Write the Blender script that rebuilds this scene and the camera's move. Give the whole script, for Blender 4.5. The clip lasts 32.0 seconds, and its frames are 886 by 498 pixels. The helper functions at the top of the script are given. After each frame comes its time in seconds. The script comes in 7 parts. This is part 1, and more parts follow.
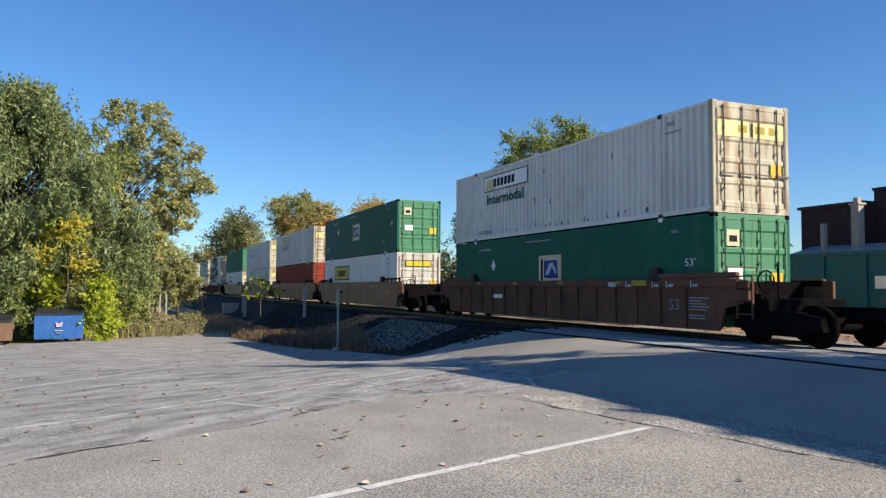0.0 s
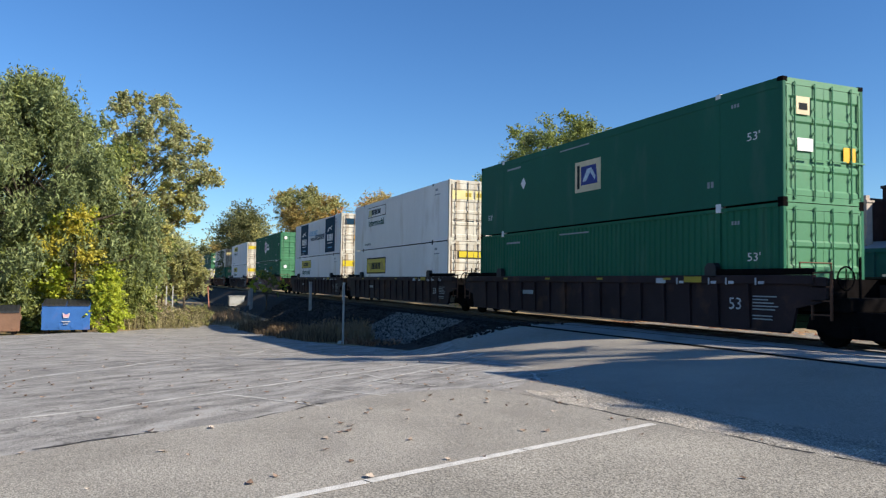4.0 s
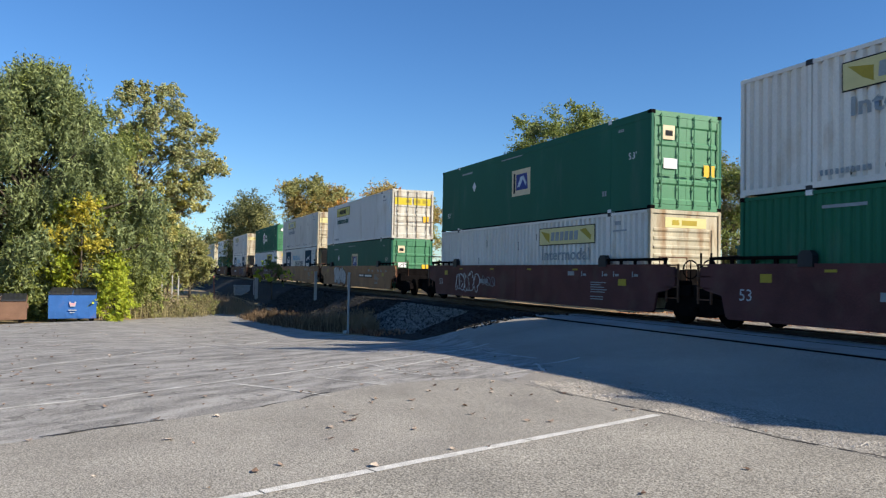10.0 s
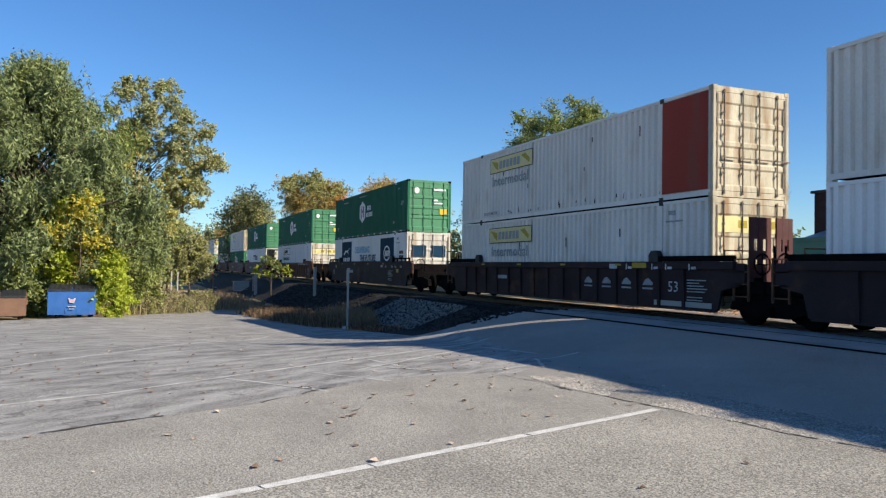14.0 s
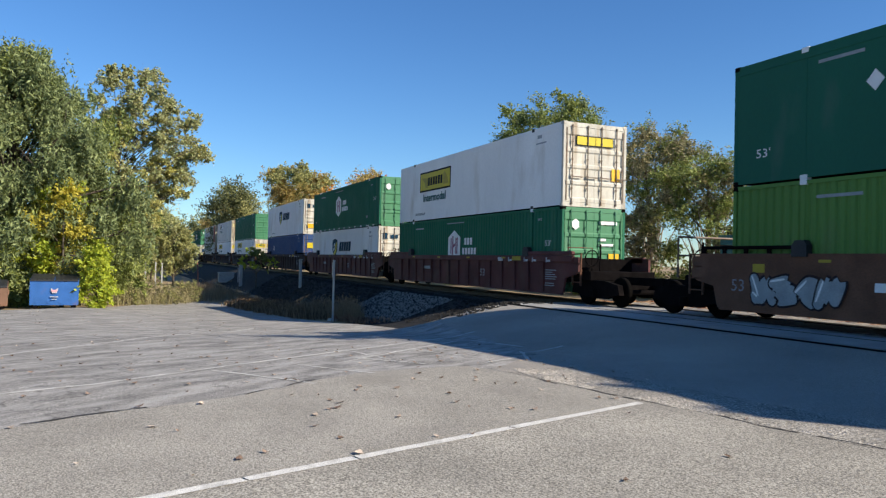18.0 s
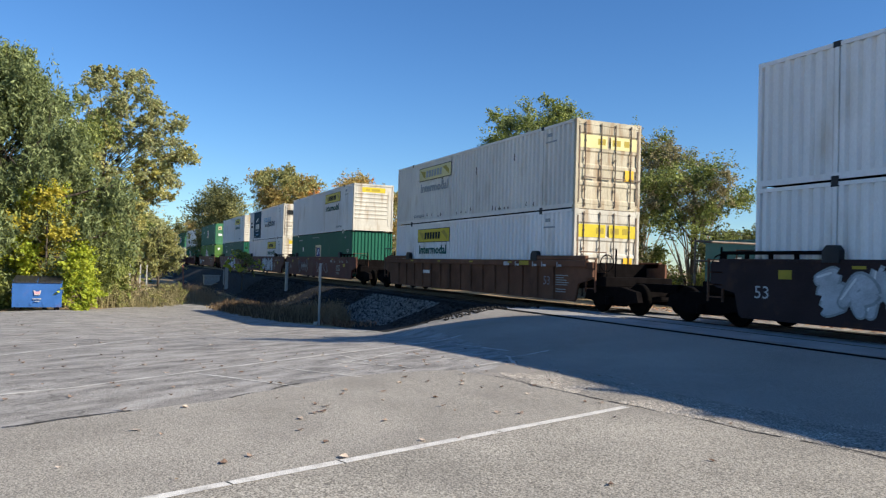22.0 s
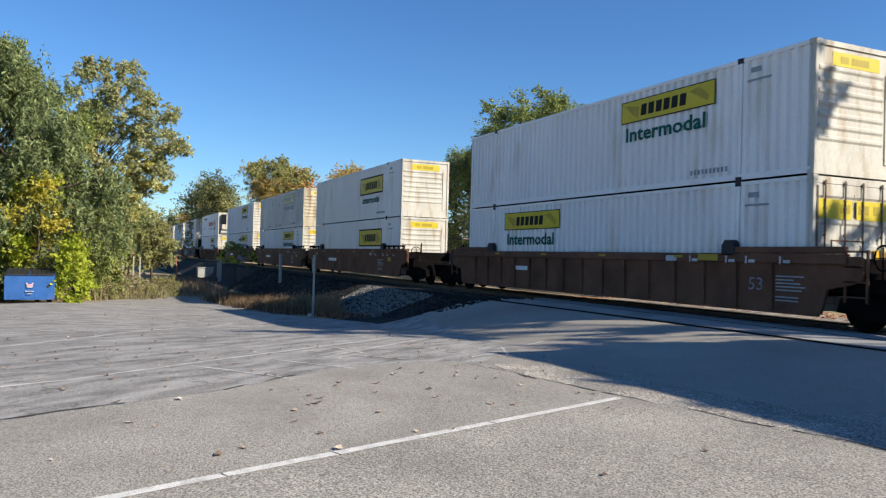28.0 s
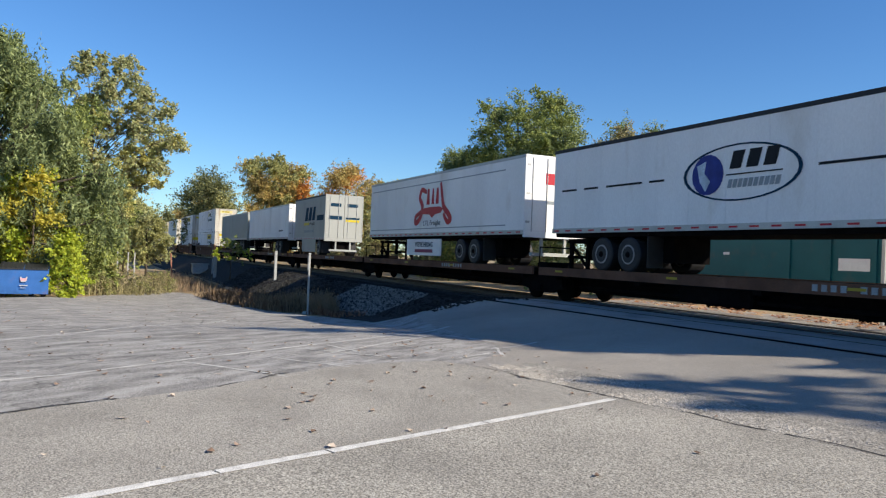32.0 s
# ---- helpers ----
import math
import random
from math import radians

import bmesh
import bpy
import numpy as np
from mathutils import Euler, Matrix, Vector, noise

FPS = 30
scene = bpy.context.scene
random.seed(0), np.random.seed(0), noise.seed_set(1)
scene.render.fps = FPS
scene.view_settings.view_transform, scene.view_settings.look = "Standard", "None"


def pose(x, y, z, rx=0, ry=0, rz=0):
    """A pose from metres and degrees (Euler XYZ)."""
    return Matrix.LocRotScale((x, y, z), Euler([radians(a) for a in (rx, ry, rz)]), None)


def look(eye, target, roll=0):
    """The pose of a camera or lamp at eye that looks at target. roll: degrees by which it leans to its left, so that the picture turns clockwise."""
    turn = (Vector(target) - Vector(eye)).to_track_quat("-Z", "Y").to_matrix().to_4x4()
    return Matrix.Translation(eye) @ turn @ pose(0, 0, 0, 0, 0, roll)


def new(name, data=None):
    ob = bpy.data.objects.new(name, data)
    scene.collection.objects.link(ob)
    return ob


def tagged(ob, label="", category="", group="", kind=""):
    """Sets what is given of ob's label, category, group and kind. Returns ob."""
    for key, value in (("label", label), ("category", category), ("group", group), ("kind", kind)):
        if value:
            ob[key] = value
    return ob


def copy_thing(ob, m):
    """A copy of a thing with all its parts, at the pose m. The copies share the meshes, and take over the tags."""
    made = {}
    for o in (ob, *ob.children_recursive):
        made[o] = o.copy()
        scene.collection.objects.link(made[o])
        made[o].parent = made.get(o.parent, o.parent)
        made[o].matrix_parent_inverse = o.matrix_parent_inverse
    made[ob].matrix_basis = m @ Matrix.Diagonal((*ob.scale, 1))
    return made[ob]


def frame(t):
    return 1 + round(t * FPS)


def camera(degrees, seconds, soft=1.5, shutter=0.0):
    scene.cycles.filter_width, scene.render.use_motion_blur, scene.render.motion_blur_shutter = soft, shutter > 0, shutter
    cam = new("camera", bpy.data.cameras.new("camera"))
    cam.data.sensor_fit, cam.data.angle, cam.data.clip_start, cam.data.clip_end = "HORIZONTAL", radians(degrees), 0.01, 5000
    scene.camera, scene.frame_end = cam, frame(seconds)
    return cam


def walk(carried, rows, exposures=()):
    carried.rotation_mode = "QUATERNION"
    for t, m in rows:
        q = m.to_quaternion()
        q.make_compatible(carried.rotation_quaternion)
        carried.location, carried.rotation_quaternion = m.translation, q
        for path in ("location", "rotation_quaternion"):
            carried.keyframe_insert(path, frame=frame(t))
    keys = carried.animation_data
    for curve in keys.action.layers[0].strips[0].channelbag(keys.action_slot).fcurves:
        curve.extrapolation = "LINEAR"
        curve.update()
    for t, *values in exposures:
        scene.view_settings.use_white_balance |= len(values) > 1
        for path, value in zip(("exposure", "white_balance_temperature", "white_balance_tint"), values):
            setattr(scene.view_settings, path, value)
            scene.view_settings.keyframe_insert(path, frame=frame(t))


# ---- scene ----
# The track runs along x, its near rail at y = 14.2; the lot by the camera is z = 0.
EYE = (0.0, 0.0, 1.6)
PATH = [
    (0, 67.23, 2.94, 0.31), (0.5, 67.30, 2.91, 0.43), (1, 67.41, 2.91, 0.60), (1.5, 67.43, 2.81, 0.65), (2, 67.47, 2.74, 0.68),
    (2.5, 67.53, 2.64, 0.73), (3, 67.56, 2.59, 0.79), (3.5, 67.61, 2.55, 0.82), (5.5, 67.93, 2.53, 0.73), (6, 67.99, 2.54, 0.78),
    (6.5, 68.04, 2.57, 0.74), (7, 68.11, 2.63, 0.81), (7.5, 68.12, 2.61, 0.73), (8, 68.09, 2.54, 0.69), (8.5, 68.08, 2.38, 0.75),
    (9, 68.04, 2.15, 0.72), (9.5, 68.03, 1.99, 0.93), (10, 68.05, 1.78, 1.04), (10.5, 68.12, 1.58, 1.12), (11, 68.23, 1.45, 1.11),
    (11.5, 68.28, 1.38, 1.05), (12, 68.29, 1.42, 1.01), (12.5, 68.27, 1.47, 0.97), (13, 68.18, 1.51, 0.95), (13.5, 68.09, 1.47, 0.86),
    (14, 67.98, 1.43, 0.89), (14.5, 67.85, 1.32, 0.83), (16.5, 67.55, 0.99, 0.80), (17, 67.45, 0.97, 0.87), (17.5, 67.25, 0.94, 1.05),
    (18, 66.92, 0.91, 1.32), (18.5, 66.50, 0.81, 1.62), (19, 66.05, 0.84, 1.93), (19.5, 65.69, 0.90, 2.08), (20, 65.52, 1.03, 2.08),
    (20.5, 65.52, 1.15, 1.97), (21, 65.64, 1.23, 1.83), (21.5, 65.81, 1.23, 1.72), (22, 65.93, 1.22, 1.62), (22.5, 65.98, 1.17, 1.53),
    (23, 65.98, 1.15, 1.46), (23.5, 65.93, 1.09, 1.44), (24, 65.86, 0.99, 1.38), (24.5, 65.81, 0.90, 1.36), (25, 65.76, 0.79, 1.33),
    (25.5, 65.69, 0.72, 1.40), (27.5, 65.44, 0.56, 1.46), (28, 65.46, 0.60, 1.53), (28.5, 65.44, 0.62, 1.58), (29, 65.39, 0.65, 1.63),
    (29.5, 65.30, 0.68, 1.75), (30, 65.26, 0.70, 1.88), (30.5, 65.21, 0.69, 1.99), (31, 65.17, 0.66, 2.11), (31.5, 65.17, 0.63, 2.19),
    (32, 65.12, 0.57, 2.26),
]

def aim(yaw, pitch, roll):
    """A pose at the eye from a turn to the left of +y, an upward tilt and a lean, in degrees."""
    a, b = radians(yaw), radians(pitch)
    ahead = Vector((-math.sin(a) * math.cos(b), math.cos(a) * math.cos(b), math.sin(b)))
    return look(EYE, Vector(EYE) + 10 * ahead, roll)


cam = camera(60.8, 32.0, soft=1.25, shutter=0.03)
walk(cam, [(t, aim(yaw, pitch, roll)) for t, yaw, pitch, roll in PATH], exposures=[(0.0, 0.6), (32.0, 0.6)])

# ---- light ----
SUN_WAY = Vector((1.26, 1.142, 1.0)).normalized()
world = bpy.data.worlds.new("sky")
scene.world = world
world.use_nodes = True
sky = world.node_tree.nodes.new("ShaderNodeTexSky")
sky.sky_type, sky.sun_disc = "NISHITA", False
sky.sun_elevation, sky.sun_rotation = math.asin(SUN_WAY.z), math.atan2(SUN_WAY.x, SUN_WAY.y)
sky.air_density, sky.dust_density, sky.ozone_density = 1.0, 0.0, 3.0
background = world.node_tree.nodes["Background"]
background.inputs["Strength"].default_value = 0.082
deep = world.node_tree.nodes.new("ShaderNodeHueSaturation")
deep.inputs["Hue"].default_value, deep.inputs["Saturation"].default_value = 0.500, 1.15
world.node_tree.links.new(sky.outputs[0], deep.inputs["Color"])
cool = world.node_tree.nodes.new("ShaderNodeVectorMath")
cool.operation = "MULTIPLY"
cool.inputs[1].default_value = (0.74, 0.95, 1.19)
world.node_tree.links.new(deep.outputs[0], cool.inputs[0])
world.node_tree.links.new(cool.outputs[0], background.inputs["Color"])
sun = new("sun", bpy.data.lights.new("sun", "SUN"))
sun.data.energy, sun.data.angle, sun.data.color = 5.0, radians(0.55), (1.0, 0.91, 0.78)
sun.matrix_world = look(SUN_WAY * 100, (0, 0, 0))

# ---- materials ----
MATS = {}


def surface(name, base, rough=0.6, metal=0.0, vary=0.15, scale=3.0, fine=40.0, bump=0.1, dirt=None, dirt_amount=0.0,
            dirt_scale=1.2, stretch=(1, 1, 1), island=0.0, per_object=0.0, hue=None, leaf=0.0, spec=0.3, speckle=0.0, turn=None, cracks=0.0):
    """A procedural surface: base colour varied at two scales, dirt or rust in patches, fine relief."""
    if name in MATS:
        return MATS[name]
    m = bpy.data.materials.new(name)
    m.use_nodes = True
    n, link = m.node_tree.nodes, m.node_tree.links.new
    b = n["Principled BSDF"]
    b.inputs["Roughness"].default_value, b.inputs["Metallic"].default_value = rough, metal
    b.inputs["Specular IOR Level"].default_value = spec
    co = n.new("ShaderNodeTexCoord")
    mp = n.new("ShaderNodeMapping")
    mp.inputs["Scale"].default_value = stretch
    if turn is not None:
        mp.vector_type = "TEXTURE"
        mp.inputs["Rotation"].default_value = (0, 0, radians(turn))
        mp.inputs["Scale"].default_value = [1 / s for s in stretch]
    link(co.outputs["Object"], mp.inputs["Vector"])

    def noise_of(s, detail=4):
        t = n.new("ShaderNodeTexNoise")
        t.inputs["Scale"].default_value, t.inputs["Detail"].default_value = s, detail
        link(mp.outputs[0], t.inputs["Vector"])
        return t.outputs["Fac"]

    def ramp(source, lo, hi, a=0.0, z=1.0):
        r = n.new("ShaderNodeMapRange")
        for k, v in zip(("From Min", "From Max", "To Min", "To Max"), (lo, hi, a, z)):
            r.inputs[k].default_value = v
        link(source, r.inputs["Value"])
        return r.outputs["Result"]

    def times(a, c):
        x = n.new("ShaderNodeMath")
        x.operation = "MULTIPLY"
        link(a, x.inputs[0])
        if isinstance(c, float):
            x.inputs[1].default_value = c
        else:
            link(c, x.inputs[1])
        return x.outputs[0]

    def mix(fac, a, c):
        x = n.new("ShaderNodeMix")
        x.data_type = "RGBA"
        for k, v in (("Factor", fac), ("A", a), ("B", c)):
            port = [i for i in x.inputs if i.name == k and i.type == ("VALUE" if k == "Factor" else "RGBA")][0]
            if isinstance(v, tuple):
                port.default_value = (*v[:3], 1)
            elif isinstance(v, float):
                port.default_value = v
            else:
                link(v, port)
        return [o for o in x.outputs if o.type == "RGBA"][0]

    shade = times(ramp(noise_of(scale), 0.3, 0.7, 1 - vary, 1 + vary), ramp(noise_of(fine, 3), 0.3, 0.7, 1 - vary * 0.8, 1 + vary * 0.8))
    if speckle:
        shade = times(shade, ramp(noise_of(fine * 2.6, 2), 0.34, 0.66, 1 - speckle, 1 + speckle))
    if cracks:
        net = n.new("ShaderNodeTexVoronoi")
        net.feature = "DISTANCE_TO_EDGE"
        net.inputs["Scale"].default_value = cracks
        wander = n.new("ShaderNodeVectorMath")
        wander.operation = "ADD"
        soft_noise = n.new("ShaderNodeTexNoise")
        soft_noise.inputs["Scale"].default_value = 1.5
        link(co.outputs["Object"], soft_noise.inputs["Vector"])
        link(co.outputs["Object"], wander.inputs[0])
        link(soft_noise.outputs["Color"], wander.inputs[1])
        link(wander.outputs[0], net.inputs["Vector"])
        shade = times(shade, ramp(net.outputs["Distance"], 0.003, 0.014, 0.62, 1.0))
    color = None
    if hue or island or per_object:
        if island:
            rnd = n.new("ShaderNodeNewGeometry").outputs["Random Per Island"]
        else:
            rnd = n.new("ShaderNodeObjectInfo").outputs["Random"]
        if hue:
            color = mix(rnd, base, hue)
        k = island or per_object
        shade = times(shade, ramp(rnd, 0, 1, 1 - k, 1 + k))
    hsv = n.new("ShaderNodeHueSaturation")
    if color is None:
        hsv.inputs["Color"].default_value = (*base, 1)
    else:
        link(color, hsv.inputs["Color"])
    link(shade, hsv.inputs["Value"])
    out = hsv.outputs[0]
    if dirt:
        spots = times(ramp(noise_of(dirt_scale, 6), 0.62 - 0.35 * dirt_amount, 0.80 - 0.25 * dirt_amount), min(1.0, 0.35 + dirt_amount))
        out = mix(spots, out, dirt)
    link(out, b.inputs["Base Color"])
    if bump:
        bp = n.new("ShaderNodeBump")
        bp.inputs["Strength"].default_value, bp.inputs["Distance"].default_value = bump, 0.02
        link(noise_of(fine * 1.5, 2), bp.inputs["Height"])
        link(bp.outputs[0], b.inputs["Normal"])
    if leaf:
        tr = n.new("ShaderNodeBsdfTranslucent")
        link(out, tr.inputs["Color"])
        ms = n.new("ShaderNodeMixShader")
        ms.inputs[0].default_value = leaf
        link(b.outputs[0], ms.inputs[1])
        link(tr.outputs[0], ms.inputs[2])
        link(ms.outputs[0], n["Material Output"].inputs["Surface"])
    MATS[name] = m
    return m


def glow(name, color, strength):
    m = bpy.data.materials.new(name)
    m.use_nodes = True
    b = m.node_tree.nodes["Principled BSDF"]
    b.inputs["Base Color"].default_value = (*color, 1)
    b.inputs["Emission Color"].default_value = (*color, 1)
    b.inputs["Emission Strength"].default_value = strength
    return m


RUST = (0.16, 0.075, 0.035)
GRIME = (0.10, 0.085, 0.065)
PAINT = {
    "white": surface("white_paint", (0.80, 0.79, 0.765), 0.66, spec=0.22, vary=0.06, scale=0.6, dirt=(0.44, 0.37, 0.26), dirt_amount=0.14, dirt_scale=0.9, stretch=(1, 1, 0.35)),
    "old_white": surface("weathered_white_paint", (0.70, 0.672, 0.61), 0.66, spec=0.22, vary=0.09, scale=0.7, dirt=(0.42, 0.33, 0.22), dirt_amount=0.14, dirt_scale=1.3, stretch=(1, 1, 0.4)),
    "green": surface("fleet_green_paint", (0.013, 0.122, 0.063), 0.66, spec=0.22, vary=0.08, scale=0.6, dirt=(0.10, 0.16, 0.11), dirt_amount=0.08, stretch=(1, 1, 0.3)),
    "dark_green": surface("dark_green_paint", (0.010, 0.10, 0.06), 0.66, spec=0.22, vary=0.08, scale=0.6, dirt=(0.08, 0.13, 0.10), dirt_amount=0.10, stretch=(1, 1, 0.3)),
    "light_green": surface("light_green_paint", (0.095, 0.205, 0.045), 0.66, spec=0.22, vary=0.08, scale=0.6, dirt=(0.14, 0.16, 0.08), dirt_amount=0.1, stretch=(1, 1, 0.3)),
    "blue": surface("blue_paint", (0.035, 0.075, 0.19), 0.66, spec=0.22, vary=0.08, scale=0.6, dirt=GRIME, dirt_amount=0.1, stretch=(1, 1, 0.3)),
    "red": surface("red_brown_paint", (0.26, 0.035, 0.018), 0.66, spec=0.22, vary=0.1, scale=0.6, dirt=GRIME, dirt_amount=0.15, stretch=(1, 1, 0.3)),
    "cream": surface("stained_cream_paint", (0.45, 0.405, 0.295), 0.7, spec=0.18, vary=0.2, scale=1.1, dirt=(0.24, 0.125, 0.05), dirt_amount=0.42, dirt_scale=2.6, stretch=(1, 1.3, 0.22)),
    "door_white": surface("grimy_white_door_paint", (0.51, 0.485, 0.41), 0.66, spec=0.2, vary=0.15, scale=1.1, dirt=(0.28, 0.18, 0.085), dirt_amount=0.32, dirt_scale=2.6, stretch=(1, 1.3, 0.22)),
    # Paler than the green sides: sun glare on the doors is in the colour.
    "door_green": surface("sunlit_green_door_paint", (0.055, 0.205, 0.095), 0.5, spec=0.4, vary=0.1, scale=0.9, dirt=(0.16, 0.22, 0.16), dirt_amount=0.15, dirt_scale=1.6, stretch=(1, 1, 0.4)),
    "silver": surface("silver_grey_panel", (0.38, 0.385, 0.35), 0.66, spec=0.22, vary=0.06, scale=0.5, dirt=GRIME, dirt_amount=0.06, stretch=(1, 1, 0.3)),
    "grey": surface("grey_aluminium_panel", (0.33, 0.335, 0.30), 0.66, spec=0.22, vary=0.06, scale=0.5, dirt=GRIME, dirt_amount=0.1, stretch=(1, 1, 0.3)),
}
CAR = {
    "dark": surface("dark_maroon_car_paint", (0.032, 0.020, 0.021), 0.7, spec=0.15, vary=0.25, scale=1.0, dirt=RUST, dirt_amount=0.18),
    "maroon": surface("maroon_car_paint", (0.095, 0.034, 0.032), 0.65, spec=0.18, vary=0.25, scale=1.0, dirt=(0.11, 0.07, 0.055), dirt_amount=0.3),
    "brown": surface("rust_brown_car_paint", (0.14, 0.068, 0.041), 0.75, spec=0.15, vary=0.25, scale=1.0, dirt=(0.07, 0.035, 0.022), dirt_amount=0.35),
    "tan": surface("faded_yellow_car_paint", (0.27, 0.135, 0.06), 0.6, vary=0.2, scale=0.8, dirt=(0.11, 0.06, 0.03), dirt_amount=0.3),
}
# Steel and wheels near black: the shade under the cars is in these colours.
M_STEEL = surface("steel_darkened_for_shade", (0.007, 0.006, 0.006), 0.9, vary=0.3, scale=4, dirt=(0.018, 0.012, 0.009), dirt_amount=0.15, spec=0.02)
M_WHEEL = surface("worn_wheel_steel_in_shade", (0.0048, 0.0042, 0.0036), 0.85, spec=0.04, vary=0.2)
M_BAR = surface("rusty_locking_bar", (0.15, 0.115, 0.085), 0.6, vary=0.3, scale=6, dirt=RUST, dirt_amount=0.3)
M_BLACK = surface("black_rubber_and_casting", (0.022, 0.022, 0.024), 0.6, vary=0.2)
M_GALV = surface("galvanised_steel", (0.42, 0.42, 0.40), 0.5, metal=0.3, vary=0.1)
M_YELLOW = surface("yellow_decal", (0.56, 0.44, 0.02), 0.5, vary=0.06, scale=2)
M_PALE_YELLOW = surface("faded_yellow_decal", (0.62, 0.55, 0.25), 0.5, vary=0.08, scale=2)
M_FADED_YELLOW = surface("darker_yellow_decal", (0.36, 0.27, 0.02), 0.5, vary=0.1)
M_ORANGE = surface("orange_sticker", (0.75, 0.42, 0.02), 0.5, vary=0.06)
M_INK = surface("black_decal", (0.02, 0.022, 0.024), 0.75, spec=0.1, vary=0.1)
M_TEAL_INK = surface("dark_teal_decal", (0.015, 0.10, 0.08), 0.75, spec=0.1, vary=0.1)
M_FADED_INK = surface("faded_grey_decal", (0.26, 0.29, 0.30), 0.55, vary=0.15)
M_NAVY = surface("navy_decal", (0.010, 0.038, 0.07), 0.75, spec=0.1, vary=0.12)
M_SKYBLUE = surface("light_blue_decal", (0.06, 0.32, 0.55), 0.45, vary=0.1)
M_WHITE_INK = surface("white_decal", (0.72, 0.72, 0.70), 0.5, vary=0.08)
M_RED_INK = surface("red_decal", (0.42, 0.012, 0.025), 0.5, vary=0.1)
M_PURPLE_INK = surface("plum_decal", (0.22, 0.015, 0.07), 0.5, vary=0.1)
M_CREAM = surface("cream_decal", (0.62, 0.52, 0.33), 0.5, vary=0.1)
M_SPRAY = surface("pale_spray_paint", (0.42, 0.44, 0.46), 0.6, vary=0.2)
M_TAG = surface("thin_faded_spray_paint", (0.24, 0.23, 0.24), 0.7, vary=0.25)
M_SPRAY_BLUE = surface("pale_blue_spray_paint", (0.44, 0.53, 0.60), 0.6, vary=0.25)
M_SPRAY_DEEP = surface("deep_blue_spray_paint", (0.02, 0.035, 0.20), 0.6, vary=0.2)
M_SPRAY_GREEN = surface("green_spray_paint", (0.03, 0.19, 0.13), 0.6, vary=0.2)
M_GLASS_DARK = surface("dark_grille", (0.012, 0.013, 0.015), 0.35, vary=0.1)


# ---- building blocks ----
class Shape:
    """Gathers vertices and faces of one mesh."""

    def __init__(self):
        self.v, self.f = [], []

    def add(self, verts, faces):
        k = len(self.v)
        self.v += [tuple(p) for p in verts]
        self.f += [tuple(i + k for i in f) for f in faces]
        return self

    def box(self, x0, x1, y0, y1, z0, z1, bevel=0.0):
        c = bevel
        if c:
            ring = [(x0 + c, y0), (x1 - c, y0), (x1, y0 + c), (x1, y1 - c), (x1 - c, y1), (x0 + c, y1), (x0, y1 - c), (x0, y0 + c)]
            mx, my = (x0 + x1) / 2, (y0 + y1) / 2
            small = [(x + (c if x < mx else -c) * 0.6, y + (c if y < my else -c) * 0.6) for x, y in ring]
            levels = [(small, z0), (ring, z0 + c), (ring, z1 - c), (small, z1)]
            v = [(x, y, z) for r, z in levels for x, y in r]
            f = [tuple(range(7, -1, -1)), tuple(range(24, 32))]
            f += [(8 * k + i, 8 * k + (i + 1) % 8, 8 * k + 8 + (i + 1) % 8, 8 * k + 8 + i) for k in range(3) for i in range(8)]
            return self.add(v, f)
        v = [(x, y, z) for z in (z0, z1) for x, y in ((x0, y0), (x1, y0), (x1, y1), (x0, y1))]
        return self.add(v, [(3, 2, 1, 0), (4, 5, 6, 7), (0, 1, 5, 4), (1, 2, 6, 5), (2, 3, 7, 6), (3, 0, 4, 7)])

    def slab(self, outline, axis, a, b):
        """An outline pushed along an axis from a to b. The outline's pairs are the other two axes in order."""
        put = {"x": lambda p, q: (q, p[0], p[1]), "y": lambda p, q: (p[0], q, p[1]), "z": lambda p, q: (p[0], p[1], q)}[axis]
        n = len(outline)
        v = [put(p, a) for p in outline] + [put(p, b) for p in outline]
        f = [tuple(range(n)), tuple(range(2 * n - 1, n - 1, -1))]
        f += [(i, n + i, n + (i + 1) % n, (i + 1) % n) for i in range(n)]
        return self.add(v, f)

    def tube(self, points, radii, sides=6):
        points = [Vector(p) for p in points]
        rings = []
        for i, p in enumerate(points):
            d = (points[min(i + 1, len(points) - 1)] - points[max(i - 1, 0)]).normalized()
            a = d.orthogonal().normalized()
            c = d.cross(a)
            rings.append([p + radii[i] * (math.cos(2 * math.pi * k / sides) * a + math.sin(2 * math.pi * k / sides) * c) for k in range(sides)])
        f = [(sides * i + k, sides * i + (k + 1) % sides, sides * (i + 1) + (k + 1) % sides, sides * (i + 1) + k) for i in range(len(points) - 1) for k in range(sides)]
        f += [tuple(range(sides - 1, -1, -1)), tuple(range(sides * (len(points) - 1), sides * len(points)))]
        return self.add([p for r in rings for p in r], f)

    def mesh(self, name, material, smooth=False):
        me = bpy.data.meshes.new(name)
        me.from_pydata(self.v, [], self.f)
        me.materials.append(material)
        if smooth:
            me.polygons.foreach_set("use_smooth", [True] * len(me.polygons))
        me.update()
        return me


def part(name, shape, material, parent, label="", smooth=False):
    """One mesh object under a thing or a part; shape: a Shape or a ready mesh."""
    me = shape if isinstance(shape, bpy.types.Mesh) else shape.mesh(name, material, smooth)
    ob = new(name, me)
    ob.parent = parent
    if label:
        ob["label"] = label
    return ob


def thing(name, label, category, group="", at=None):
    ob = new(name)
    ob.empty_display_size = 0.3
    if at is not None:
        ob.matrix_basis = at
    return tagged(ob, label, category, group)


def box(*a, bevel=0.0):
    return Shape().box(*a, bevel=bevel)


LETTERS = {}


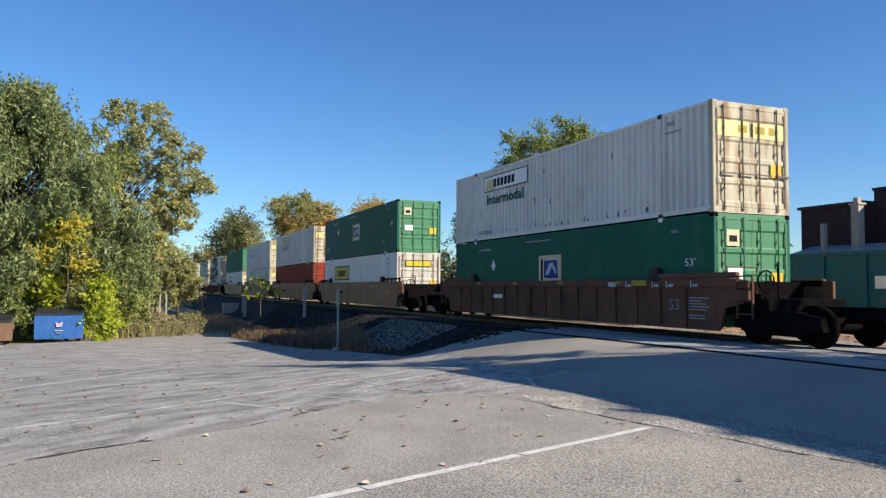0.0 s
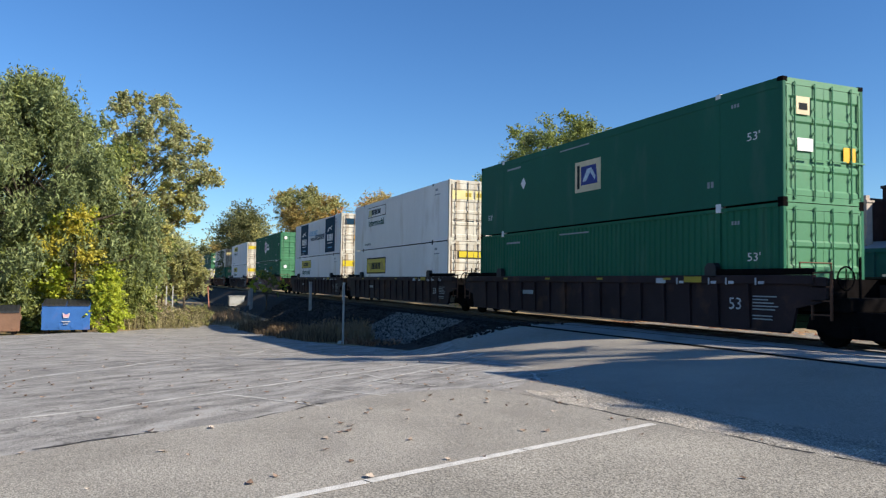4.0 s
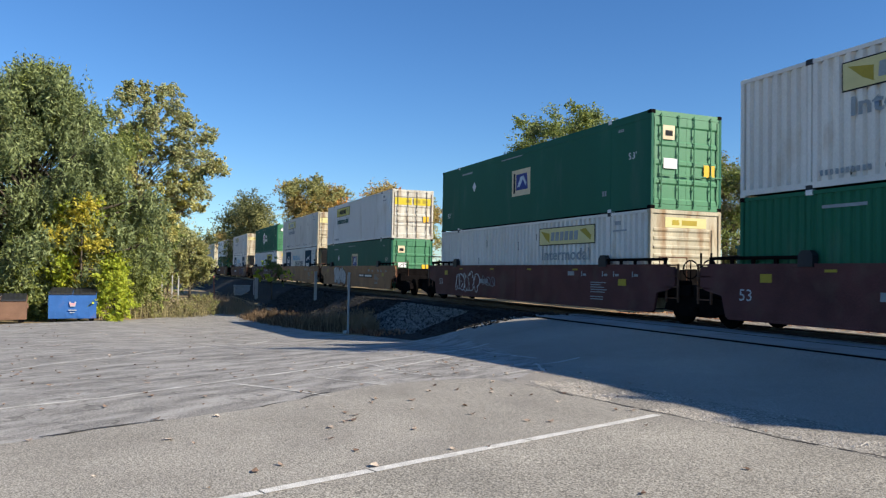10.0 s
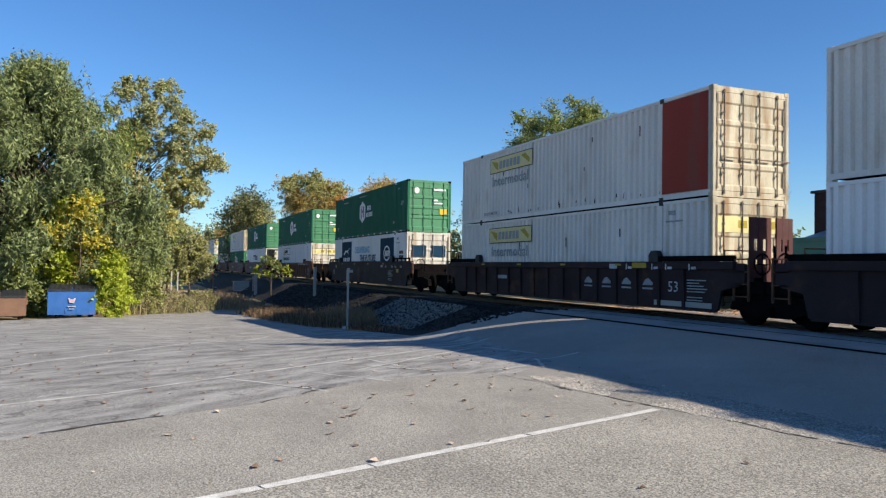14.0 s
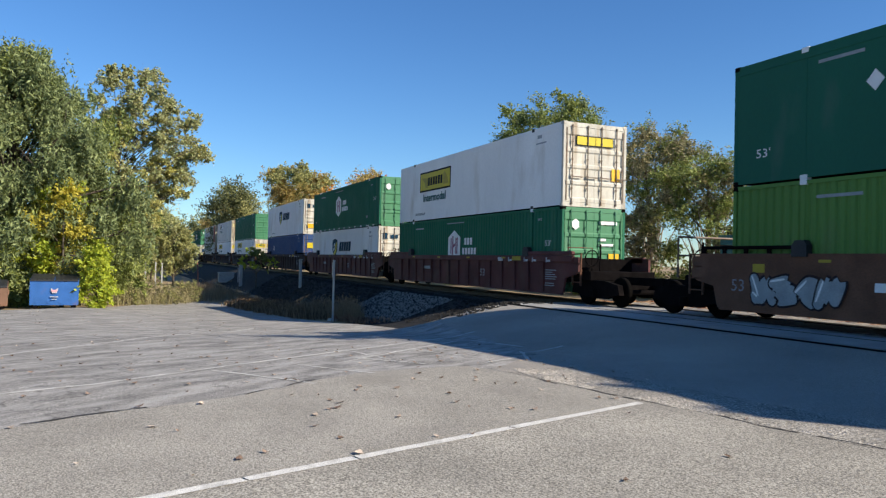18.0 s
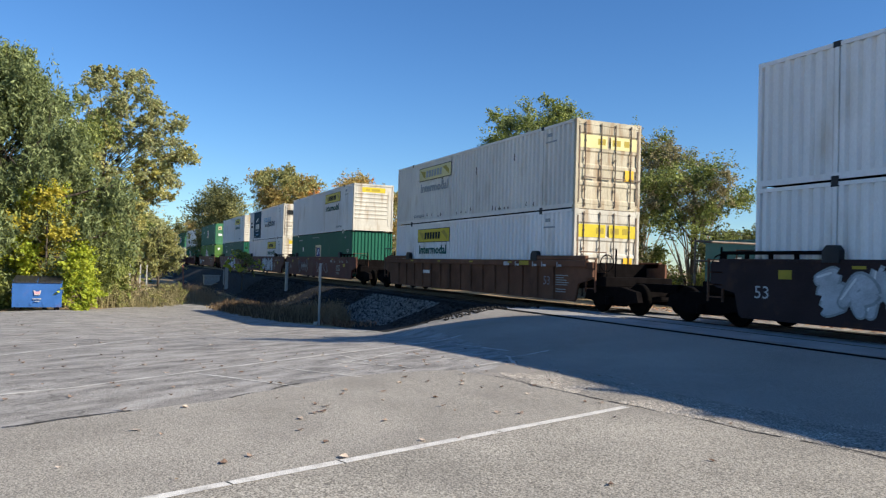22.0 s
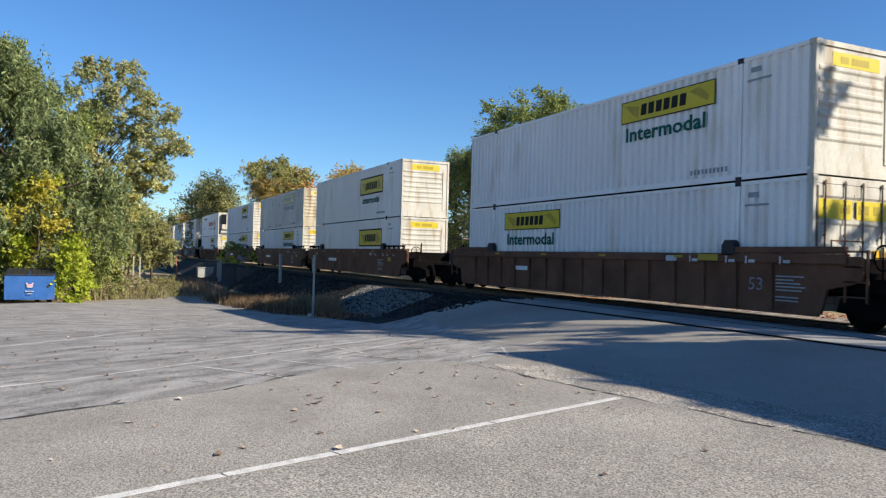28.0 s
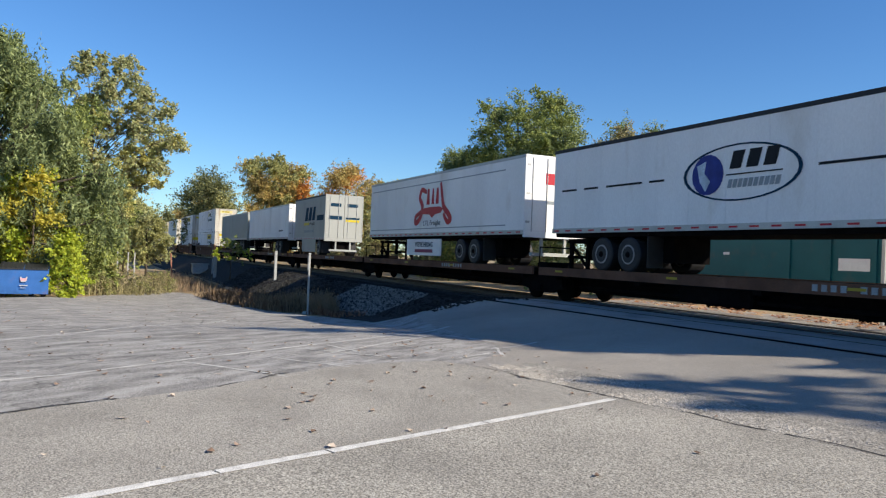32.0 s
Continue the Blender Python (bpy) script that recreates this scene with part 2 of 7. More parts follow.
def letters(text, height, depth=0.006, shear=0.0, bold=0.0):
    """A mesh of words on the plane y = 0, facing -y, from x = 0, with the capitals that high; and its width."""
    key = (text, height, shear, bold)
    if key not in LETTERS:
        cu = bpy.data.curves.new("words", "FONT")
        cu.body, cu.size, cu.shear, cu.offset, cu.resolution_u = text, height / 0.69, shear, bold, 2
        ob = bpy.data.objects.new("words", cu)
        me = bpy.data.meshes.new_from_object(ob)
        bpy.data.objects.remove(ob)
        co = np.empty(len(me.vertices) * 3)
        me.vertices.foreach_get("co", co)
        co = co.reshape(-1, 3)
        wide = float(co[:, 0].max())
        flat = np.stack([co[:, 0], 0 * co[:, 0], co[:, 1]], 1)
        me.vertices.foreach_set("co", flat.ravel())
        me.update()
        LETTERS[key] = (me, wide)
    return LETTERS[key]


def words(text, x, y, z, width, height, material, parent, shear=0.0, bold=0.0, label="", facing="side"):
    """Lettering of a given width and capital height on a side (facing -y) or an end (facing +x)."""
    me, wide = letters(text, height, shear=shear, bold=bold)
    me = me.copy()
    me.materials.clear()
    me.materials.append(material)
    ob = new("lettering", me)
    ob.parent = parent
    k = width / wide
    turn = Matrix.Identity(4) if facing == "side" else Matrix.Rotation(math.pi / 2, 4, "Z")
    me.transform(Matrix.Translation((x, y, z)) @ turn @ Matrix.Diagonal((k, 1, 1, 1)))
    if label:
        ob["label"] = label
    return ob

# ---- ground ----
M_LOT = surface("worn_light_asphalt", (0.32, 0.295, 0.248), 0.9, vary=0.16, scale=0.7, fine=32, bump=0.35, speckle=0.55, dirt=(0.22, 0.20, 0.175), dirt_amount=0.22, dirt_scale=0.5, spec=0.2)
M_OLD_LOT = surface("old_dark_asphalt", (0.275, 0.26, 0.235), 0.9, vary=0.36, scale=1.8, fine=30, bump=0.5, speckle=0.5, dirt=(0.43, 0.41, 0.375), dirt_amount=0.40, dirt_scale=2.6, stretch=(0.45, 1.5, 1), turn=128, cracks=0.55, spec=0.2)
M_ROAD = surface("smooth_road_asphalt", (0.305, 0.277, 0.235), 0.85, vary=0.18, scale=0.4, fine=36, bump=0.35, speckle=0.45, dirt=(0.22, 0.205, 0.18), dirt_amount=0.22, dirt_scale=0.8, spec=0.25)
M_PANEL = surface("concrete_crossing_panel", (0.33, 0.32, 0.30), 0.85, vary=0.12, scale=1.0, fine=40, bump=0.3, dirt=(0.12, 0.11, 0.10), dirt_amount=0.2)
M_LINE = surface("white_road_paint", (0.66, 0.635, 0.575), 0.8, speckle=0.2, vary=0.14, scale=4, fine=60, bump=0.3, dirt=(0.32, 0.295, 0.26), dirt_amount=0.25, dirt_scale=6)
M_OLD_LINE = surface("faded_road_paint", (0.53, 0.51, 0.465), 0.85, vary=0.25, scale=3, fine=50, speckle=0.3, dirt=(0.36, 0.34, 0.30), dirt_amount=0.4, dirt_scale=5)
M_CRACK = surface("crack_filled_with_grit", (0.055, 0.05, 0.045), 0.95, vary=0.3, scale=6)
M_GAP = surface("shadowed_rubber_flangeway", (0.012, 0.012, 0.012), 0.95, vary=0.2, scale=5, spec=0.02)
M_DIRT = surface("dry_grass_and_dirt", (0.33, 0.24, 0.13), 0.95, vary=0.3, scale=0.35, fine=12, bump=0.8, dirt=(0.17, 0.15, 0.07), dirt_amount=0.25, dirt_scale=0.4)
# Ballast far darker than stone: the train's shade is put into its colour.
M_BALLAST = surface("shade_dark_ballast", (0.019, 0.018, 0.017), 0.95, vary=0.3, scale=6, fine=22, bump=1.0)
M_STONE = surface("crushed_grey_stone", (0.185, 0.178, 0.163), 0.9, vary=0.15, scale=8, island=0.45)
M_RAIL = surface("worn_rail_steel", (0.07, 0.05, 0.04), 0.5, metal=0.3, vary=0.2)
M_TIE = surface("old_timber_tie", (0.075, 0.06, 0.05), 0.9, vary=0.25, scale=5, per_object=0.25)
M_LEAF_LITTER = surface("fallen_brown_leaf", (0.34, 0.21, 0.14), 0.8, vary=0.15, island=0.5, hue=(0.42, 0.35, 0.28), leaf=0.15)
M_RUST_LITTER = surface("fallen_rust_red_leaf", (0.42, 0.15, 0.07), 0.8, vary=0.15, island=0.4, hue=(0.46, 0.30, 0.16), leaf=0.15)
M_STRAW = surface("dry_tan_weed", (0.37, 0.275, 0.17), 0.85, vary=0.15, island=0.4, hue=(0.24, 0.165, 0.10), leaf=0.25)


def smooth_step(v):
    v = min(1.0, max(0.0, v))
    return v * v * (3 - 2 * v)


def lot_height(x):
    return -0.031 * max(0.0, -x - 10.0)


def height(x, y):
    """The ground: the lot falls away, and rises to the track as a paved ramp or a stone bank."""
    low = lot_height(max(x, -48.0)) - 0.33 * smooth_step((y + 2.0) / 6.5) * smooth_step((-x - 15.0) / 10.0)
    if y <= 7.0:
        return low
    if y > 18.2:
        return 0.06 - 0.35 * smooth_step((y - 18.2) / 5)
    ramp = smooth_step((y - 7.0) / 5.0) * 0.29
    bank = min(1.0, max(0.0, (y - 9.2) / 2.6))
    k = smooth_step((x + 24.5) / 3.0)
    paved = low * (1 - smooth_step((y - 7.0) / 5.0)) + ramp
    stone = low * (1 - bank) + 0.10 * bank
    return paved * k + stone * (1 - k)


def table(pairs, v):
    return float(np.interp(v, [p[0] for p in pairs], [p[1] for p in pairs]))


X_FAR = [(-45, 18.0), (-22, -8.0), (-15.0, -20.0), (-9.4, -28.0), (-5.0, -34.0), (-1.5, -37.6), (-0.25, -39.8), (1.0, -46.0), (2.2, -49.8), (4.0, -52.6), (5.2, -53.6), (6.0, -52.0), (6.25, -46.0), (6.45, -40.2), (6.95, -33.2), (7.7, -28.9), (8.3, -27.9), (8.8, -26.0), (9.3, -23.6), (10.0, -22.6), (12.0, -22.6)]
X_APRON = [(5.3, -10.2), (7.0, -11.8), (8.0, -17.0), (9.0, -21.0), (9.6, -22.4), (12.0, -22.6)]
X_EDGE = [(-45, 14.0), (-12.0, -2.5), (-1.1, -7.76), (0.35, -8.46), (1.13, -8.75), (2.2, -9.6), (3.3, -10.35), (4.17, -10.56), (4.97, -10.62), (5.11, -10.13), (5.35, -9.08), (5.5, -8.2), (5.77, -7.15), (6.18, -5.2), (7.0, -1.0), (8.0, 4.0), (10.5, 24.0), (12.0, 25.0)]


def sheet(name, rows, left, right, material, lift=0.0, columns=70, bend=1.0, wobble=0.0):
    """A draped sheet between two edges given as x by y."""
    v, f = [], []
    for y in rows:
        a, b = left(y), right(y)
        if wobble:
            a += wobble * noise.noise((y * 1.7, 3.1, 0)) + 0.4 * wobble * noise.noise((y * 7.0, 5.1, 0))
        for i in range(columns + 1):
            x = a + (b - a) * (i / columns) ** bend
            v.append((x, y, height(x, y) + lift))
    n = columns + 1
    f = [(r * n + i, r * n + i + 1, (r + 1) * n + i + 1, (r + 1) * n + i) for r in range(len(rows) - 1) for i in range(columns)]
    s = Shape()
    s.v, s.f = v, f
    ob = new(name, s.mesh(name, material, smooth=True))
    return ob


def steps(*spans):
    out = []
    for a, b, d in spans:
        out += list(np.arange(a, b, d))
    return out + [spans[-1][1]]


rows = steps((-45, -8, 1.0), (-8, 4, 0.25), (4, 8, 0.08), (8, 12, 0.25))
lot = sheet("lot_foreground", rows, lambda y: table(X_EDGE, y), lambda y: 26.0, M_LOT, 0.004, 60, 1.5, 0.10)
tagged(lot, "worn light grey asphalt of a parking lot with scattered leaves", "asphalt", kind="structure")
M_NEAR_LOT = surface("coarse_worn_asphalt", (0.32, 0.295, 0.246), 0.9, vary=0.16, scale=0.7, fine=28, bump=0.35, speckle=0.6, dirt=(0.20, 0.185, 0.16), dirt_amount=0.2, dirt_scale=0.6, spec=0.2)
bay = sheet("lot_parking_bay", [y for y in rows if -30 < y < 7.5], lambda y: max(-7.17 + (5.59 - y) * 0.348, table(X_EDGE, y) + 0.15), lambda y: 26.0, M_NEAR_LOT, 0.007, 60, 1.5, 0.02)
tagged(bay, "coarse grey asphalt of a parking bay", "asphalt", kind="structure")
old = sheet("lot_old", [y for y in rows if y <= 9.3], lambda y: table(X_FAR, y), lambda y: min(table(X_EDGE, y) + 0.3, table(X_APRON, y) if y > 5.3 else 99), M_OLD_LOT, 0.0, 80, 1.0, 0.25)
tagged(old, "older dark cracked asphalt with faded stall lines", "asphalt", kind="structure")
road = sheet("road", [y for y in rows if y >= 5.2], lambda y: table(X_APRON, y) - 0.1, lambda y: table(X_EDGE, y) + 0.3, M_ROAD, 0.003, 60, 1.0, 0.12)
tagged(road, "smooth asphalt ramp up to a level crossing", "road", kind="structure")
M_CRUMB = surface("crumbling_gritty_asphalt", (0.295, 0.272, 0.232), 0.95, vary=0.2, scale=1.2, fine=18, bump=0.8, speckle=0.6, dirt=(0.19, 0.175, 0.15), dirt_amount=0.3, dirt_scale=1.5, spec=0.1)
crumb = sheet("lot_crumbled_belt", [y for y in rows if 5.3 <= y <= 8.8], lambda y: table(X_EDGE, max(5.2, y - 1.2)), lambda y: table(X_EDGE, y) - 0.02, M_CRUMB, 0.0065, 40, 1.0, 0.8)
tagged(crumb, "crumbling gritty asphalt beside an open joint", "asphalt", kind="structure")
panel = sheet("crossing_panel", steps((11.62, 12.94, 0.3)), lambda y: -22.8 - 0.4 * (y - 12), lambda y: 26.0, M_PANEL, 0.012, 50)
tagged(panel, "pale concrete crossing panel beside the rail", "crossing", kind="structure")
rail_panel = sheet("crossing_panel_beside_rail", steps((13.06, 13.95, 0.3)), lambda y: -22.8, lambda y: 26.0, M_PANEL, 0.012, 50)
tagged(rail_panel, "narrow concrete panel along the near rail", "crossing", kind="structure")
inner = sheet("crossing_panel_inner", steps((14.42, 15.52, 0.3)), lambda y: -22.8, lambda y: 26.0, M_PANEL, 0.0, 50)
tagged(inner, "concrete crossing panel between the rails", "crossing", kind="structure")
far_panel = sheet("crossing_panel_far", steps((15.95, 19.0, 0.4)), lambda y: -22.0, lambda y: 26.0, M_ROAD, 0.01, 50)
tagged(far_panel, "asphalt beyond the far rail", "crossing", kind="structure")

# the wide ground, out to the horizon
gx = steps((-1500, -200, 100), (-200, -60, 10), (-60, 30, 1.0), (30, 100, 10), (100, 1500, 100))
gy = steps((-1500, -100, 100), (-100, -20, 8), (-20, 30, 0.8), (30, 100, 8), (100, 1500, 100))
s = Shape()
for y in gy:
    for x in gx:
        d = 0.10 * noise.noise((x * 0.25, y * 0.25, 0)) if y > 19.5 or x < -57 else 0.0
        s.v.append((x, y, height(x, y) - (0.05 if y < 19.5 else 0.0) + d))
n = len(gx)
s.f = [(r * n + i, r * n + i + 1, (r + 1) * n + i + 1, (r + 1) * n + i) for r in range(len(gy) - 1) for i in range(n - 1)]
tagged(new("ground", s.mesh("ground", M_DIRT, True)), "dry grass and dirt ground with fallen leaves", "ground", kind="structure")

# stone bank along the track
bank = Shape()
for x in steps((-1160, -420, 20), (-420, -60, 6), (-60, -22.4, 0.5)):
    for y in (8.6, 9.4, 10.2, 11.0, 11.8, 12.6, 13.6, 14.4, 15.0, 15.8, 16.2, 16.6, 16.9):
        bank.v.append((x, y + 0.15 * noise.noise((x * 0.6, y, 2)), height(x, y) + 0.012 + (0.05 * noise.noise((x * 1.1, y * 1.1, 1)) if 8.7 < y < 13 else 0) - (0.06 if y in (8.6, 16.9) else 0)))
n = 13
bank.f = [(r * n + i, r * n + i + 1, (r + 1) * n + i + 1, (r + 1) * n + i) for r in range(len(bank.v) // n - 1) for i in range(n - 1)]
tagged(new("ballast_bank", bank.mesh("ballast_bank", M_BALLAST, True)), "crushed-stone bank under the track, coloured near black for shade", "ballast", kind="structure")

rng = np.random.default_rng(4)


def stones(name, count, area, size, material, label):
    """Broken stones strewn over the ground in a stretch of the plan."""
    v, f = [], []
    for _ in range(count):
        x, y = rng.uniform(area[0], area[1]), rng.uniform(area[2], area[3])
        z = height(x, y) + 0.02
        r = size * rng.uniform(0.5, 1.3)
        q = rng.uniform(0.6, 1.2, (6, 1)) * np.array([[1, 0, 0], [-1, 0, 0], [0, 1, 0], [0, -1, 0], [0, 0, 0.8], [0, 0, -0.8]]) * r
        a = rng.uniform(0, 6.28)
        c, d = math.cos(a), math.sin(a)
        k = len(v)
        v += [(x + c * p[0] - d * p[1], y + d * p[0] + c * p[1], z + p[2]) for p in q]
        f += [(k + i, k + j, k + 4) for i, j in ((0, 2), (2, 1), (1, 3), (3, 0))] + [(k + j, k + i, k + 5) for i, j in ((0, 2), (2, 1), (1, 3), (3, 0))]
    s = Shape()
    s.v, s.f = v, f
    return tagged(new(name, s.mesh(name, material)), label, "stones", kind="stuff")


M_RIDGE_STONE = surface("grey_crushed_stone", (0.06, 0.057, 0.052), 0.95, vary=0.15, scale=8, island=0.5, spec=0.1)
# Bank stones coloured near black to carry the shade beside the train.
M_SHADE_STONE = surface("shade_dark_crushed_stone", (0.026, 0.025, 0.023), 0.95, vary=0.15, scale=8, island=0.5, spec=0.1)
stones("ballast_stones", 4600, (-34.4, -26.6, 9.5, 11.9), 0.05, M_STONE, "loose pale crushed stone at the foot of the bank")
stones("ballast_stones", 4200, (-42, -21, 9.6, 12.8), 0.055, M_SHADE_STONE, "loose crushed stone on the bank, darkened for shade")
stones("ballast_stones", 1400, (-62, -42, 8.8, 12.8), 0.07, M_SHADE_STONE, "loose crushed stone on the bank, darkened for shade")
stones("ballast_stones", 2600, (-62, -45, 9.7, 11.7), 0.06, M_RIDGE_STONE, "grey crushed stone along the top of the bank")
# rubble where the newer coat has broken up along its edge
M_GRIT = surface("pale_loose_grit", (0.40, 0.362, 0.305), 0.95, vary=0.15, scale=8, island=0.4, spec=0.1)
EDGE_Y = [(-11.9, 5.45), (-9.06, 5.4), (-7.18, 5.72), (-5.3, 6.25), (-1.0, 7.05), (6.0, 8.3)]
for count, reach, size in ((9000, 0.9, 0.015), (14000, 2.1, 0.011)):
    v, f = [], []
    for _ in range(count):
        x = -10.0 + 13.0 * rng.random() ** 1.3
        y = table(EDGE_Y, x) + reach * min(1.0, 0.25 + 0.12 * (x + 10)) * rng.random() ** 1.4
        if noise.noise((x * 1.1, y * 1.8, 4)) + 0.5 * noise.noise((x * 4, y * 5, 9)) < 0.05 - 0.02 * (x + 10):
            continue
        r, a, k = size * rng.uniform(0.5, 1.5), rng.uniform(0, 6.28), len(v)
        z = height(x, y) + 0.006
        v += [(x + r * math.cos(a + i * 1.571) * rng.uniform(0.6, 1.2), y + r * math.sin(a + i * 1.571) * rng.uniform(0.6, 1.2), z) for i in range(4)] + [(x, y, z + r * rng.uniform(0.25, 0.6))]
        f += [(k + i, k + (i + 1) % 4, k + 4) for i in range(4)]
    s = Shape()
    s.v, s.f = v, f
    tagged(new("loose_grit", s.mesh("loose_grit", M_GRIT)), "pale broken grit along the crumbling edge of the asphalt", "stones", kind="stuff")

# rails and ties
for y in (14.22, 15.72):
    prof = [(y - 0.07, 0.13), (y + 0.07, 0.13), (y + 0.07, 0.15), (y + 0.012, 0.17), (y + 0.012, 0.26), (y + 0.036, 0.27), (y + 0.036, 0.30), (y - 0.036, 0.30), (y - 0.036, 0.27), (y - 0.012, 0.26), (y - 0.012, 0.17), (y - 0.07, 0.15)]
    tagged(new("rail", Shape().slab(prof, "x", -1160, 930).mesh("rail", M_RAIL)), "steel rail worn bright on its head", "rail", "rails", kind="structure")
tie_mesh = box(-0.11, 0.11, 13.7, 16.24, 0.0, 0.15, bevel=0.01).mesh("tie", M_TIE)
for i in range(70):
    t = new("tie", tie_mesh)
    t.location.x = -23.4 - 0.55 * i
    t.parent = bpy.data.objects["ballast_bank"]
far_ties = Shape()
for i in range(560):
    x = -62.2 - 0.6 * i
    far_ties.box(x - 0.11, x + 0.11, 13.7, 16.24, 0.0, 0.15)
tagged(part("far_ties", far_ties, M_TIE, bpy.data.objects["ballast_bank"]), kind="stuff")


# ---- paint and cracks on the lot ----
def stripe(points, width, material, name, label, lift=0.010, ragged=0.0, category="road paint"):
    s = Shape()
    fine = []
    for (x0, y0), (x1, y1) in zip(points, points[1:]):
        n = max(1, int(math.hypot(x1 - x0, y1 - y0) / 0.25))
        fine += [(x0 + (x1 - x0) * i / n, y0 + (y1 - y0) * i / n) for i in range(n)]
    fine.append(points[-1])
    for i, (x, y) in enumerate(fine):
        a, b = fine[max(0, i - 1)], fine[min(len(fine) - 1, i + 1)]
        d = Vector((b[0] - a[0], b[1] - a[1])).normalized()
        w = width / 2 * (1 + ragged * noise.noise((x * 3, y * 3, 1)))
        o = ragged * 0.06 * noise.noise((x * 2, y * 2, 7))
        for k in (-1, 1):
            p = (x - d.y * (w * k + o), y + d.x * (w * k + o))
            s.v.append((*p, height(*p) + lift))
    s.f = [(2 * i, 2 * i + 1, 2 * i + 3, 2 * i + 2) for i in range(len(fine) - 1)]
    return tagged(new(name, s.mesh(name, material)), label, category)


E1, E0 = Vector((-7.17, 5.59)), Vector((-5.83, 1.74))
way = (E0 - E1).normalized()


def on_line(d):
    p = E1 + way * d
    return (p.x, p.y)


for a, b in ((0.0, 2.18), (2.205, 4.03), (4.05, 5.0), (5.02, 6.1), (6.12, 9.0)):
    stripe([on_line(a), on_line(b)], 0.105, M_LINE, "stall_line", "white painted stall line with small breaks", 0.012, 0.12)
LONG_LINE = [(-9.3, -2.0), (-9.86, -0.9), (-10.12, -0.32), (-10.65, 0.3), (-11.88, 1.68), (-13.1, 3.2), (-15.1, 5.65), (-17.4, 8.3)]
stripe(LONG_LINE[:5], 0.075, M_OLD_LINE, "faded_stall_line", "faded white line across old asphalt", 0.005, 0.7)
stripe(LONG_LINE[4:], 0.09, M_OLD_LINE, "faded_stall_line", "faded white line across old asphalt", 0.005, 0.4)
stripe([(-12.7, 3.42), (-11.7, 4.05)], 0.07, M_OLD_LINE, "faded_stall_line", "faded white line across old asphalt", 0.005, 0.6)
stripe([(-13.0, -2.6), (-15.09, -1.4), (-16.87, -0.14), (-20.56, 1.62), (-26.0, 4.2)], 0.09, M_OLD_LINE, "faded_stall_line", "faded white line across old asphalt", 0.005, 0.9)
stripe([(-11.75, 3.34), (-13.4, 4.93), (-15.3, 6.95)], 0.06, M_OLD_LINE, "faded_stall_line", "faded white line across old asphalt", 0.005, 0.7)
for x0, y0, x1, y1 in ((-11.24, 1.24, -9.47, 2.29), (-11.73, 2.46, -10.17, 3.33), (-12.95, 3.25, -11.1, 4.48), (-13.5, 5.15, -11.72, 5.82), (-15.5, 7.2, -13.4, 7.5),
                       (-10.96, 5.45, -11.59, 6.36), (-12.24, 6.77, -12.93, 8.17), (-13.47, 3.96, -12.08, 4.14), (-12.6, 7.0, -11.0, 6.3), (-17.2, 0.6, -19.5, -1.4), (-19.8, 2.6, -22.6, 0.8), (-22.0, -6.0, -27.0, -1.5), (-23.5, 4.6, -27.5, 2.4)):
    stripe([(x0, y0), ((x0 + x1) / 2, (y0 + y1) / 2 + 0.015), (x1, y1)], 0.055, M_OLD_LINE, "faded_stall_line", "faded white line across old asphalt", 0.005, 0.9)
for span in ((-0.8, 0.3), (1.35, 2.4)):
    stripe([(table(X_EDGE, y) - 0.02, y) for y in np.linspace(span[0], span[1], 9)], 0.03, M_CRACK, "crack", "open joint between two asphalt coats", 0.009, 1.6, "crack")
for y0, y1, wide in ((5.2, 5.42, 0.02), (5.46, 5.62, 0.035), (5.64, 5.86, 0.045), (5.9, 6.12, 0.03), (6.15, 6.42, 0.028), (6.5, 6.8, 0.022), (6.9, 7.3, 0.018)):
    stripe([(table(X_EDGE, y) + 0.05 + 0.05 * math.sin(y * 37), y) for y in np.linspace(y0, y1, 6)], wide, M_CRACK, "crack", "open joint between two asphalt coats", 0.009, 2.4, "crack")
for k in range(9):
    x, y = rng.uniform(-24, -9), rng.uniform(-5, 7)
    a = rng.uniform(0, 6.28)
    pts = [(x, y)]
    for _ in range(6):
        a += rng.uniform(-0.6, 0.6)
        pts.append((pts[-1][0] + 0.7 * math.cos(a), pts[-1][1] + 0.5 * math.sin(a)))
    if all(p[0] < table(X_EDGE, p[1]) and p[0] > table(X_FAR, p[1]) + 1 for p in pts):
        stripe(pts, 0.016, M_CRACK, "crack", "thin branching crack in old asphalt", 0.007, 1.4, "crack")
# flat stripes, not recesses: the shade inside the gaps is painted near black
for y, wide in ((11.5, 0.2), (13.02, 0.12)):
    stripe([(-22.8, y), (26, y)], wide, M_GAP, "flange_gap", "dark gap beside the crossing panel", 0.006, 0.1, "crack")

# fallen leaves
lv, lf = [], []
